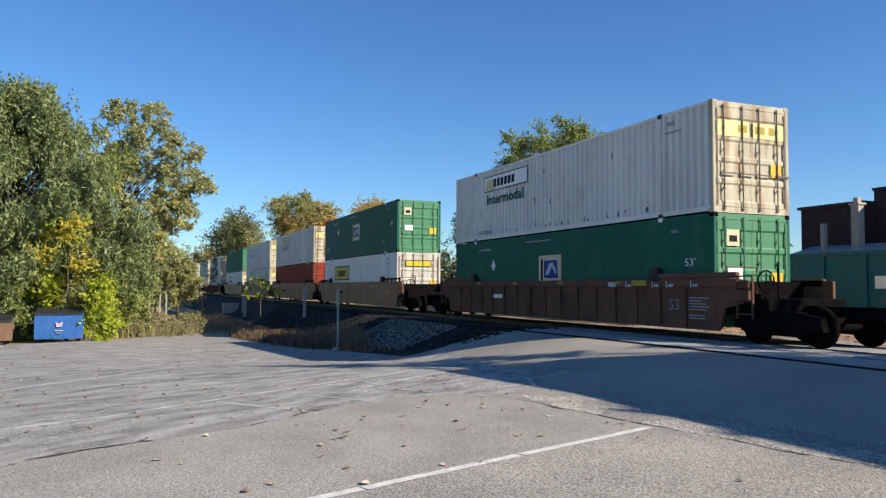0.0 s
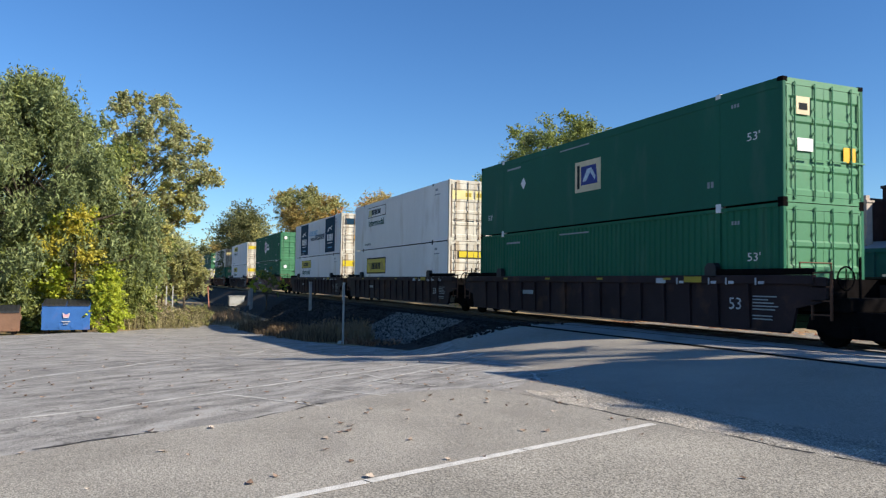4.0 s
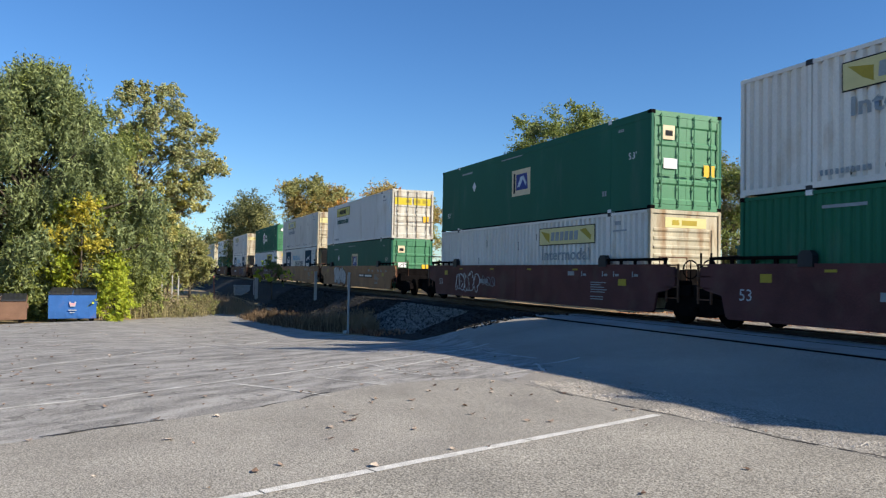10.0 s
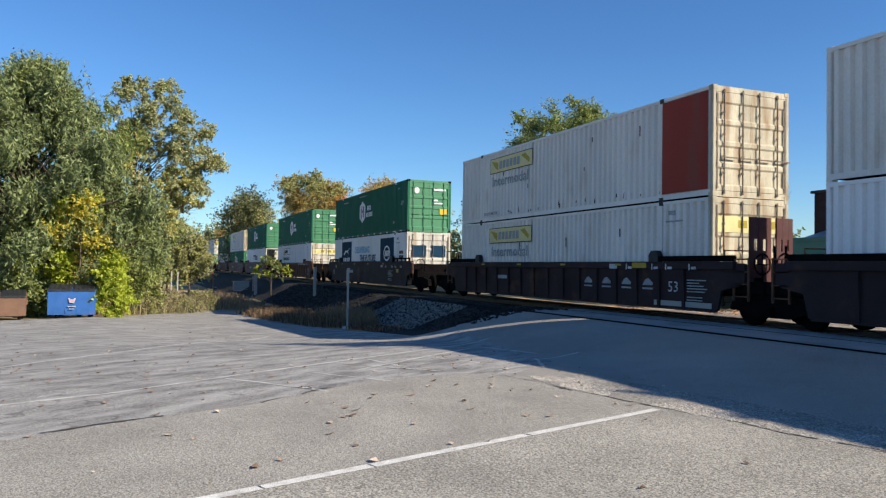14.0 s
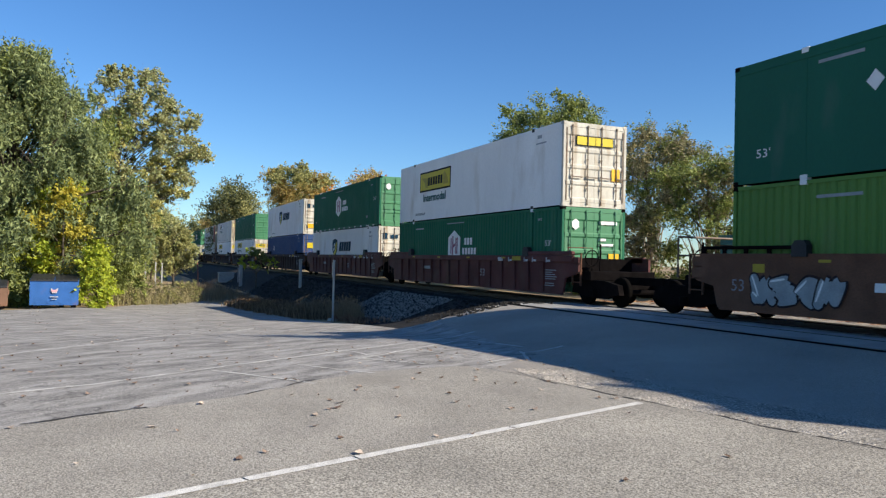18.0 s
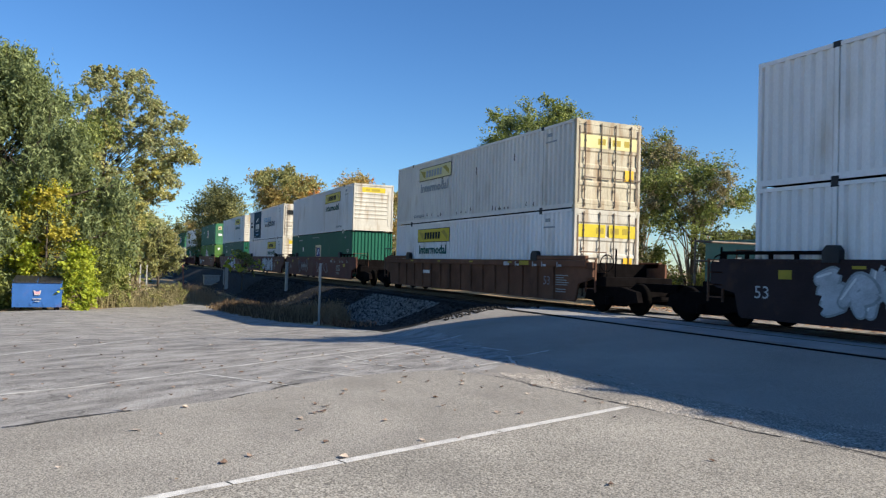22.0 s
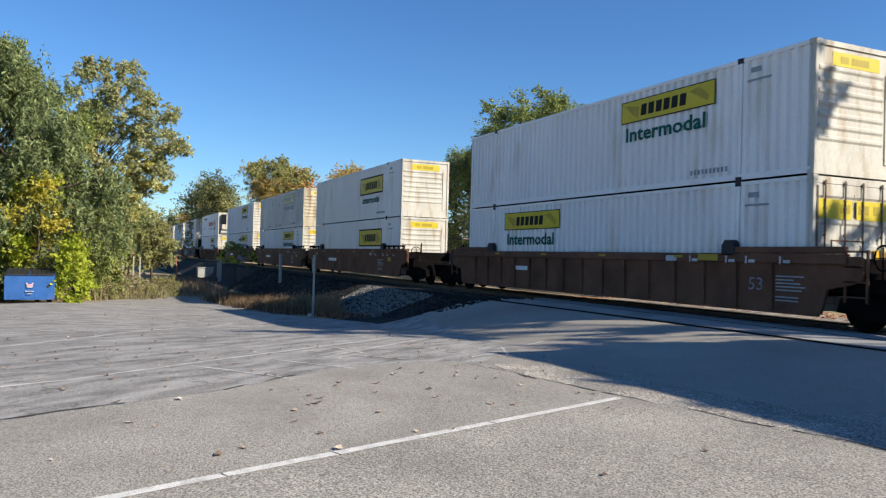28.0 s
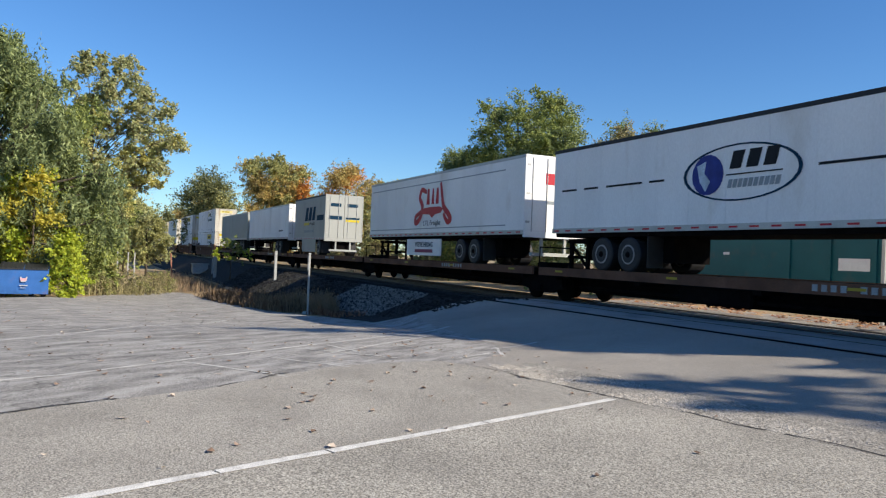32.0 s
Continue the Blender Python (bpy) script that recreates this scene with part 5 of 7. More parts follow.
def carrier_logo(c, rear, style="yellow", high=True):
    """The hauler's panel and the word under it, by the nose of the container."""
    u = 2.9 if rear == "doors" else LONG - 6.5
    if style == "framed":
        mark(c, u - 0.05, 1.41, 3.8, 0.97, M_INK, y=0.000, name="logo_frame")
        mark(c, u + 0.03, 1.49, 3.64, 0.81, M_YELLOW, y=-0.006, name="logo_panel")
        blocks(c, u + 1.02, 1.68, 1.85, 0.40, 6, M_INK, 0.26, slant=0.03, y=-0.008)
        part("logo_swoosh", Shape().slab([(u + 0.2, 2.12), (u + 1.0, 2.05), (u + 1.0, 1.6), (u + 0.75, 1.6), (u + 0.6, 1.85)], "y", -0.012, -0.006), M_FADED_YELLOW, c)
        part("logo_swoosh", Shape().slab([(u + 2.9, 2.12), (u + 3.1, 2.2), (u + 3.45, 1.85), (u + 3.5, 1.62), (u + 2.9, 1.62)], "y", -0.012, -0.006), M_FADED_YELLOW, c)
        words("Intermodal", u + 0.42, -0.004, 0.93, 2.8, 0.36, M_TEAL_INK, c, bold=0.012)
        return
    if style == "faded":
        mark(c, u, 1.98, 3.65, 0.63, M_INK, y=0.002, name="logo_frame")
        mark(c, u + 0.04, 2.02, 3.57, 0.55, PAINT["white"], y=-0.003, name="logo_panel")
        mark(c, u + 0.1, 2.06, 0.8, 0.4, M_PALE_YELLOW, y=-0.005, slant=0.2, name="logo_swoosh")
    else:
        mark(c, u, 1.98, 3.65, 0.63, M_INK, y=0.002, name="logo_frame")
        mark(c, u + 0.03, 2.01, 3.59, 0.57, M_YELLOW if style == "yellow" else M_PALE_YELLOW, y=-0.004, name="logo_panel")
        part("logo_swoosh", Shape().slab([(u + 0.15, 2.5), (u + 0.75, 2.4), (u + 0.75, 2.08), (u + 0.5, 2.2)], "y", -0.01, -0.004), M_FADED_YELLOW, c)
        part("logo_swoosh", Shape().slab([(u + 2.75, 2.45), (u + 3.1, 2.5), (u + 3.45, 2.25), (u + 3.4, 2.1)], "y", -0.01, -0.004), M_FADED_YELLOW, c)
    blocks(c, u + 0.85, 2.13, 1.85, 0.31, 6, M_INK if style != "worn" else M_FADED_INK, 0.26, slant=0.03, y=-0.006)
    words("Intermodal", u + 0.18, 0.004, 1.46, 3.15, 0.38, M_TEAL_INK if style == "yellow" else M_FADED_INK if style == "worn" else M_TEAL_INK, c, bold=0.014)


def door_band(c, rear, style="yellow"):
    m = M_YELLOW if style != "worn" else M_PALE_YELLOW
    if rear == "doors" and style == "framed":
        end_mark(c, 0.52, 2.1, 0.77, 0.34, M_INK, LONG - 0.006)
        end_mark(c, 1.31, 2.1, 0.72, 0.34, M_INK, LONG - 0.006)
        end_mark(c, 0.55, 2.13, 0.74, 0.28, m, LONG - 0.002)
        end_mark(c, 1.31, 2.13, 0.69, 0.28, m, LONG - 0.002)
        end_mark(c, 1.98, 0.95, 0.34, 0.42, M_ORANGE, LONG - 0.006)
    elif rear == "doors":
        end_mark(c, 0.16, 1.98, 1.06, 0.42, m, LONG - 0.006)
        end_mark(c, 1.36, 1.98, 1.06, 0.42, m, LONG - 0.006)
        part("lettering", Shape().box(LONG + 0.001, LONG + 0.005, 0.85, 1.15, 2.1, 2.3).box(LONG + 0.001, LONG + 0.005, 1.42, 1.75, 2.1, 2.3).box(LONG + 0.001, LONG + 0.005, 1.9, 2.1, 2.1, 2.3), M_FADED_YELLOW, c)
        end_mark(c, 1.95, 0.98, 0.36, 0.36, M_ORANGE, LONG - 0.006)
    elif rear == "nose":
        end_mark(c, 0.55, 2.38, 1.5, 0.30, m, LONG - 0.034)
        part("lettering", Shape().box(LONG - 0.028, LONG - 0.024, 0.8, 1.05, 2.45, 2.6).box(LONG - 0.028, LONG - 0.024, 1.15, 1.7, 2.45, 2.6), M_FADED_YELLOW, c)


def hexagon(cx, cz, rx, rz):
    return [(cx, cz + rz), (cx - rx, cz + rz * 0.55), (cx - rx, cz - rz * 0.55), (cx, cz - rz), (cx + rx, cz - rz * 0.55), (cx + rx, cz + rz * 0.55)]


def ring(cx, cz, rx, rz, n=20, inner=0.8):
    """An oval ring as quads on the near side."""
    s = Shape()
    v = [(cx + r * rx * math.cos(2 * math.pi * i / n), 0, cz + r * rz * math.sin(2 * math.pi * i / n)) for r in (1, inner) for i in range(n)]
    return s.add(v, [(i, (i + 1) % n, n + (i + 1) % n, n + i) for i in range(n)])


def oval(cx, cz, rx, rz, n=18):
    return [(cx + rx * math.cos(2 * math.pi * i / n), cz + rz * math.sin(2 * math.pi * i / n)) for i in range(n)]


def hexagon_logo(c):
    part("logo_hexagon", Shape().slab(hexagon(7.2, 1.62, 0.66, 0.70), "y", 0.004, 0.01), M_WHITE_INK, c)
    s = Shape()
    for x in (6.83, 7.36):
        s.slab([(x, 1.28), (x + 0.09, 1.25), (x + 0.09, 1.98), (x, 1.98)], "y", -0.002, 0.004)
    s.slab([(7.02, 1.2), (7.12, 1.18), (7.12, 1.56), (7.30, 1.62), (7.30, 1.72), (7.12, 1.68), (7.12, 2.06), (7.02, 2.06)], "y", -0.002, 0.004)
    s.slab([(7.5, 1.25), (7.58, 1.28), (7.58, 2.0), (7.5, 2.0)], "y", -0.002, 0.004)
    part("logo_letter_shape", s, M_PURPLE_INK, c)
    blocks(c, 8.3, 1.66, 0.85, 0.30, 3, M_WHITE_INK, 0.3)
    blocks(c, 8.1, 1.25, 1.45, 0.28, 5, M_WHITE_INK, 0.3)


def hexagon_doors(c):
    s = Shape()
    e = LONG - 0.004
    s.slab([(0.55 + 0.16 * math.cos(a), 2.3 + 0.19 * math.sin(a)) for a in [math.pi / 6 + k * math.pi / 3 for k in range(6)]], "x", e, e + 0.006)
    s.box(e, e + 0.006, 1.5, 2.25, 2.32, 2.44).box(e, e + 0.006, 1.5, 1.8, 1.75, 1.84).box(e, e + 0.006, 1.5, 2.1, 1.58, 1.66)
    part("end_marking", s, M_WHITE_INK, c)
    end_mark(c, 1.92, 1.0, 0.42, 0.32, M_ORANGE, e)


def square_logo(c, doors):
    mark(c, 7.38, 1.08, 1.5, 1.02, M_CREAM, y=0.004, name="logo_panel")
    part("logo_shape", box(7.52, 7.66, -0.002, 0.004, 1.2, 1.98), M_INK, c)
    part("logo_shape", Shape().slab([(7.75, 1.3), (8.7, 1.3), (8.62, 1.92), (7.75, 1.92)], "y", -0.002, 0.004), M_SPRAY_DEEP, c)
    part("logo_shape", Shape().slab([(7.85, 1.42), (8.05, 1.42), (8.3, 1.7), (8.55, 1.42), (8.6, 1.55), (8.35, 1.84), (8.1, 1.8)], "y", -0.006, -0.002), M_SPRAY_BLUE, c)
    part("diamond_placard", Shape().slab([(3.75, 1.62), (3.95, 1.84), (3.75, 2.06), (3.55, 1.84)], "y", 0.0, 0.006), M_WHITE_INK, c)
    if doors:
        end_mark(c, 0.42, 2.05, 0.42, 0.42, M_CREAM, LONG - 0.004)
        end_mark(c, 0.5, 2.16, 0.26, 0.16, M_INK, LONG + 0.002)
        end_mark(c, 1.92, 1.02, 0.4, 0.36, M_ORANGE, LONG - 0.004)
        end_mark(c, 0.45, 1.2, 0.5, 0.3, M_WHITE_INK, LONG - 0.004)


def navy_panel(c, u0, u1, kind):
    mark(c, u0, 0.2, u1 - u0, TALL - 0.32, M_NAVY, y=0.004, name="navy_panel")
    m = (u0 + u1) / 2
    if kind == "running":
        part("logo_shape", Shape().slab([(m - 0.75, 1.82), (m - 0.3, 2.06), (m + 0.25, 2.05), (m + 0.8, 2.2), (m + 0.35, 1.98), (m + 0.6, 1.8), (m + 0.1, 1.95), (m - 0.25, 1.93), (m - 0.55, 1.72)], "y", -0.004, 0.002), M_WHITE_INK, c)
        blocks(c, m - 0.85, 1.05, 1.8, 0.5, 4, M_WHITE_INK, gap=0.3)
        mark(c, m - 0.75, 0.86, 1.5, 0.06, M_WHITE_INK, y=-0.002)
        mark(c, m - 0.6, 0.5, 1.2, 0.09, M_SKYBLUE, y=-0.002)
    else:
        o = ring(m, 1.75, 0.62, 0.46)
        part("logo_ring", Shape().add([(x, -0.003, z) for x, _, z in o.v], o.f), M_WHITE_INK, c)
        blocks(c, m - 0.36, 1.58, 0.75, 0.34, 3, M_WHITE_INK, slant=0.08, y=0.0)
        mark(c, m - 0.85, 1.0, 1.7, 0.15, M_WHITE_INK, y=-0.002)
        mark(c, m - 0.6, 0.74, 1.2, 0.15, M_WHITE_INK, y=-0.002)


def scuffs(c, seed):
    """Dark rub marks along the lower ribs and a few scrapes higher up."""
    r = random.Random(seed)
    s = Shape()
    for _ in range(18):
        u, z = r.uniform(3.0, 14.0), r.choice((0.22, 0.24, 0.30))
        s.slab([(u, z), (u + r.uniform(0.03, 0.09), z), (u + 0.05, z + r.uniform(0.06, 0.2)), (u + 0.01, z + 0.08)], "y", 0.010, 0.018)
    for _ in range(5):
        u, z = r.uniform(4.0, 13.5), r.uniform(1.0, 2.3)
        s.box(u, u + r.uniform(0.025, 0.06), 0.010, 0.018, z, z + r.uniform(0.12, 0.35))
    tagged(part("scuff", s, M_GRIME, c, "dark scrapes and rub marks"), kind="stuff")


def decorate(c, deco, rear, smooth=False):
    if deco in ("worn", "faded", "brown_patch") and not smooth:
        scuffs(c, len(deco) + len(rear))
    if deco in ("yellow", "worn", "faded", "framed"):
        carrier_logo(c, rear, deco)
        door_band(c, rear, "worn" if deco in ("worn", "faded") else deco)
    elif deco == "brown_patch":
        carrier_logo(c, rear, "worn")
        mark(c, 14.12, 0.2, 1.85, TALL - 0.32, PAINT["red"], y=0.002, name="replacement_panel")
    elif deco == "hexagon":
        hexagon_logo(c)
        hexagon_doors(c)
    elif deco == "square":
        square_logo(c, rear == "doors")
    elif deco == "slogan_a":
        navy_panel(c, 2.3, 5.25, "running")
        navy_panel(c, 11.4, 14.35, "running")
        words("EXCELLENCE", 5.7, 0.0, 1.72, 3.0, 0.36, M_SKYBLUE, c, shear=0.2, bold=0.015)
        words("THROUGH", 6.2, 0.0, 1.30, 1.5, 0.22, M_NAVY, c, shear=0.2, bold=0.008)
        words("EXECUTION", 7.95, 0.0, 1.30, 3.2, 0.40, M_NAVY, c, shear=0.2, bold=0.015)
        end_mark(c, 0.3, 2.1, 0.85, 0.42, M_NAVY, LONG - 0.004)
        end_mark(c, 1.45, 2.1, 0.85, 0.42, M_NAVY, LONG - 0.004)
        end_mark(c, 1.0, 0.95, 0.34, 0.34, M_ORANGE, LONG - 0.004)
    elif deco == "slogan_b":
        navy_panel(c, 2.3, 6.1, "running")
        words("EXCELLENCE", 7.6, 0.0, 1.62, 3.3, 0.36, M_SKYBLUE, c, shear=0.2, bold=0.015)
        words("THROUGH", 7.95, 0.0, 1.16, 1.5, 0.22, M_NAVY, c, shear=0.2, bold=0.008)
        words("EXECUTION", 9.55, 0.0, 1.16, 3.0, 0.40, M_NAVY, c, shear=0.2, bold=0.015)
        blocks(c, 0.7, 1.65, 1.0, 0.2, 4, M_INK)
        blocks(c, 0.7, 1.3, 1.2, 0.2, 6, M_INK)
        part("end_marking", Shape().box(LONG, LONG + 0.005, 0.3, 2.2, 1.95, 2.35), M_INK, c)
    elif deco in ("future_a", "future_b"):
        navy_panel(c, 2.05, 4.65, "running" if deco == "future_a" else "ring")
        navy_panel(c, 11.3, 13.9, "ring" if deco == "future_a" else "running")
        words("DELIVERING", 5.5, 0.0, 1.85, 3.5, 0.40, M_SKYBLUE, c, shear=0.2, bold=0.015)
        words("THE FUTURE", 6.7, 0.0, 1.30, 3.7, 0.40, M_NAVY, c, shear=0.2, bold=0.015)
        blocks(c, 14.9, 1.7, 0.7, 0.16, 4, M_INK)
        blocks(c, 14.9, 1.45, 0.7, 0.16, 5, M_INK)
        if rear == "doors":
            end_mark(c, 0.3, 1.55, 0.85, 0.62, M_NAVY, LONG - 0.004)
            end_mark(c, 1.45, 1.55, 0.85, 0.62, M_NAVY, LONG - 0.004)
    elif deco == "block_name":
        blocks(c, 6.1, 1.55, 2.4, 0.62, 5, M_INK, gap=0.12, slant=0.05, y=0.006)
        blocks(c, 6.2, 1.52, 2.4, 0.50, 5, M_WHITE_INK, gap=0.45, slant=0.05, y=0.0)
        blocks(c, 8.7, 1.52, 0.9, 0.55, 3, M_INK, gap=0.3, y=0.004)
        words("INTERMODAL", 5.5, 0.0, 1.02, 4.6, 0.32, M_NAVY, c)
        mark(c, 5.4, 0.9, 4.8, 0.03, M_INK)
        if rear == "doors":
            part("end_marking", Shape().box(LONG, LONG + 0.006, 0.35, 1.05, 1.9, 2.1).box(LONG, LONG + 0.006, 1.5, 2.2, 1.9, 2.05), M_INK, c)
    elif deco == "shield":
        part("logo_shield", Shape().slab([(5.85, 2.2), (6.5, 2.32), (7.12, 2.2), (7.12, 1.5), (6.5, 1.05), (5.85, 1.5)], "y", 0.002, 0.008), M_NAVY, c)
        part("logo_sweep", Shape().slab([(6.15, 1.25), (6.5, 1.1), (6.95, 1.55), (6.98, 2.1), (6.6, 1.85), (6.75, 1.65)], "y", -0.004, 0.002), M_YELLOW, c)
        part("logo_sweep", Shape().slab([(6.02, 1.4), (6.3, 1.75), (6.2, 1.85), (6.55, 2.1), (6.4, 1.7), (6.5, 1.6)], "y", -0.006, -0.004), M_WHITE_INK, c)
        blocks(c, 7.6, 1.45, 2.8, 0.62, 5, M_NAVY, gap=0.2, slant=0.18)
        if rear == "doors":
            part("end_marking", Shape().box(LONG, LONG + 0.006, 0.3, 0.55, 2.15, 2.5).box(LONG, LONG + 0.006, 0.75, 1.2, 2.2, 2.4), M_NAVY, c)
            part("end_marking", Shape().box(LONG, LONG + 0.006, 0.35, 2.1, 0.5, 0.85), M_ORANGE, c)
    elif deco == "blue_square":
        mark(c, 3.4, 1.6, 0.3, 0.4, M_WHITE_INK)
        end_mark(c, 0.35, 1.75, 0.6, 0.45, M_YELLOW, LONG - 0.004)
        end_mark(c, 1.6, 1.75, 0.6, 0.45, M_YELLOW, LONG - 0.004)
    elif deco == "gothic":
        blocks(c, 7.3, 1.32, 4.75, 0.55, 9, M_RED_INK, gap=0.3, slant=0.05)
        words("GLOBAL TRANSPORTATION", 7.75, 0.0, 0.86, 4.2, 0.22, M_NAVY, c)
        part("crest", Shape().slab(hexagon(13.1, 1.35, 0.5, 0.75), "y", 0.002, 0.008), M_NAVY, c)
        part("crest_shield", Shape().slab(oval(13.1, 1.4, 0.32, 0.45), "y", -0.004, 0.002), M_CREAM, c)
        part("crest_mantle", Shape().slab([(12.62, 1.5), (12.75, 2.1), (13.1, 1.95), (13.45, 2.1), (13.58, 1.5), (13.35, 1.75), (12.85, 1.75)], "y", -0.008, -0.004), M_RED_INK, c)
        blocks(c, 2.6, 2.3, 2.6, 0.22, 9, M_NAVY, slant=0.05)
        mark(c, 2.55, 1.05, 1.3, 0.12, M_INK)


STYLES = {
    # name: colour, side, which end faces back, decoration, label
    "box_panel": ("white", "rib", "doors", "yellow", "white ribbed steel container with yellow name panel, doors shut"),
    "box_panel_old": ("old_white", "rib", "doors", "worn", "weathered white ribbed container with rusty doors and faded panel"),
    "box_panel_faded": ("white", "smooth", "doors", "faded", "white smooth-sided container with a bleached name panel"),
    "box_panel_faded_rib": ("old_white", "rib", "doors", "faded", "scuffed white ribbed container with a bleached name panel"),
    "box_panel_smooth": ("white", "smooth", "doors", "yellow", "white smooth-sided container with yellow name panel"),
    "box_panel_frame": ("white", "smooth", "doors", "framed", "white smooth container with black-framed yellow panel"),
    "box_panel_frame_nose": ("white", "smooth", "nose", "framed", "white smooth container with framed yellow panel and ribbed nose"),
    "box_panel_frame_reefer": ("white", "smooth", "reefer", "framed", "white refrigerated container with framed yellow panel and cooling unit"),
    "box_panel_nose": ("white", "rib", "nose", "yellow", "white ribbed container with yellow panel and slatted nose end"),
    "box_panel_nose_old": ("old_white", "rib", "nose", "worn", "grimy white ribbed container with faded panel and slatted nose end"),
    "box_panel_bleached": ("white", "rib", "doors", "faded", "white ribbed container with a bleached name panel, doors shut"),
    "box_panel_nose_faded": ("white", "rib", "nose", "faded", "white ribbed container with bleached panel and slatted nose end"),
    "box_panel_brown": ("old_white", "rib", "doors", "brown_patch", "weathered white container with one red-brown replacement side panel"),
    "box_hexagon": ("green", "fine", "doors", "hexagon", "green steel container with white hexagon emblem, doors shut"),
    "box_hexagon_light": ("light_green", "fine", "doors", "hexagon", "lime green container with white hexagon emblem, doors shut"),
    "box_cream_square": ("dark_green", "smooth", "doors", "square", "dark green container with square cream emblem and diamond placard"),
    "box_cream_square_nose": ("dark_green", "smooth", "ribs", "square", "dark green container with upright-ribbed nose end"),
    "green": ("green", "fine", "doors", "none", "plain green steel container, doors shut"),
    "box_slogan": ("white", "fine", "doors", "slogan_a", "white container with two navy panels and a slogan"),
    "box_slogan_b": ("white", "rib", "doors", "slogan_b", "white ribbed container with one navy panel and a slogan"),
    "box_future_doors": ("white", "smooth", "doors", "future_a", "white container with navy end panels and a slogan, doors shut"),
    "box_future_reefer": ("old_white", "smooth", "reefer", "future_b", "white refrigerated container with navy panels, slogan and cooling unit"),
    "box_block": ("white", "smooth", "doors", "block_name", "white container with black block lettering, doors shut"),
    "box_block_reefer": ("white", "smooth", "reefer", "block_name", "white refrigerated container with black block lettering"),
    "box_shield": ("white", "fine", "doors", "shield", "white container with navy and yellow shield emblem"),
    "blue": ("blue", "fine", "doors", "blue_square", "dark blue container with small yellow door panels"),
    "red": ("red", "fine", "doors", "none", "red-brown steel container, doors shut"),
    "box_crest": ("white", "smooth", "reefer", "gothic", "white refrigerated container with dark red lettering and crest"),
    "plain": ("old_white", "rib", "doors", "worn", "far white ribbed container with faded markings"),
}
BUILT = {}


def place_container(style, x, z, spare=False):
    color, side, rear, deco, label = STYLES[style]
    if (style, spare) in BUILT:
        c = copy_thing(BUILT[style, spare], Matrix.Identity(4))
    else:
        c = BUILT[style, spare] = container(color, side, rear, label, spare, spare)
        decorate(c, deco, rear, side == "smooth")
    MOVING.append((c, x, NEAR, z))
    return c


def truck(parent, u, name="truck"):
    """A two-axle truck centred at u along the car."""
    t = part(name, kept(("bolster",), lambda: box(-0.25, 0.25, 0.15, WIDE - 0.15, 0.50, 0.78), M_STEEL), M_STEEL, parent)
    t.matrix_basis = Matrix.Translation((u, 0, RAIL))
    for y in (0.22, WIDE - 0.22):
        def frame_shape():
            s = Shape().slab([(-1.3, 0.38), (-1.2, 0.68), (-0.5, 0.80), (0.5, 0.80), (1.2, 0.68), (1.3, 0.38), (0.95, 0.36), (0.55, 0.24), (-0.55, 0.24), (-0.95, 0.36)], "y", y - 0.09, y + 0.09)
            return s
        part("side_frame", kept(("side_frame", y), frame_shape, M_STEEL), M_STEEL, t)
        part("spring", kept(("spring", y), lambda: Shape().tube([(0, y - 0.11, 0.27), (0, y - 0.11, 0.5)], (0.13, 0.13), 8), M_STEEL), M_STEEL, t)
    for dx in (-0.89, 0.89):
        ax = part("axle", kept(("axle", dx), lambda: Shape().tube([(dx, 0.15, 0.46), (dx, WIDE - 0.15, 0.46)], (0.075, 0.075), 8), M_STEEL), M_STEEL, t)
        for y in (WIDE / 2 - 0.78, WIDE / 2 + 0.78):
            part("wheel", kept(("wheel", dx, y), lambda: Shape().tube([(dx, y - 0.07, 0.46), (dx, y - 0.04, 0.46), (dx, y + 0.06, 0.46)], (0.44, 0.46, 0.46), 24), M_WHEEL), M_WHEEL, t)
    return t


STROKES = [
    [[(0, 0), (0.3, 1), (0.5, 0.35), (0.95, 1), (0.8, 0.1)]],
    [[(0, 0.9), (0.6, 1), (0.2, 0.5), (0.9, 0.55), (0.4, 0.05), (1, 0.1)]],
    [[(0.1, 0.05), (0.05, 0.9), (0.95, 0.5), (0.2, 0.3)], [(0.6, 0), (0.95, 0.25)]],
    [[(0, 0.3), (0.45, 1), (1, 0.65), (0.5, 0.35), (0.75, 0)]],
    [[(0, 1), (0.35, 0.1), (0.65, 0.85), (1, 0)], [(0.1, 0.2), (0.3, 0)]],
]


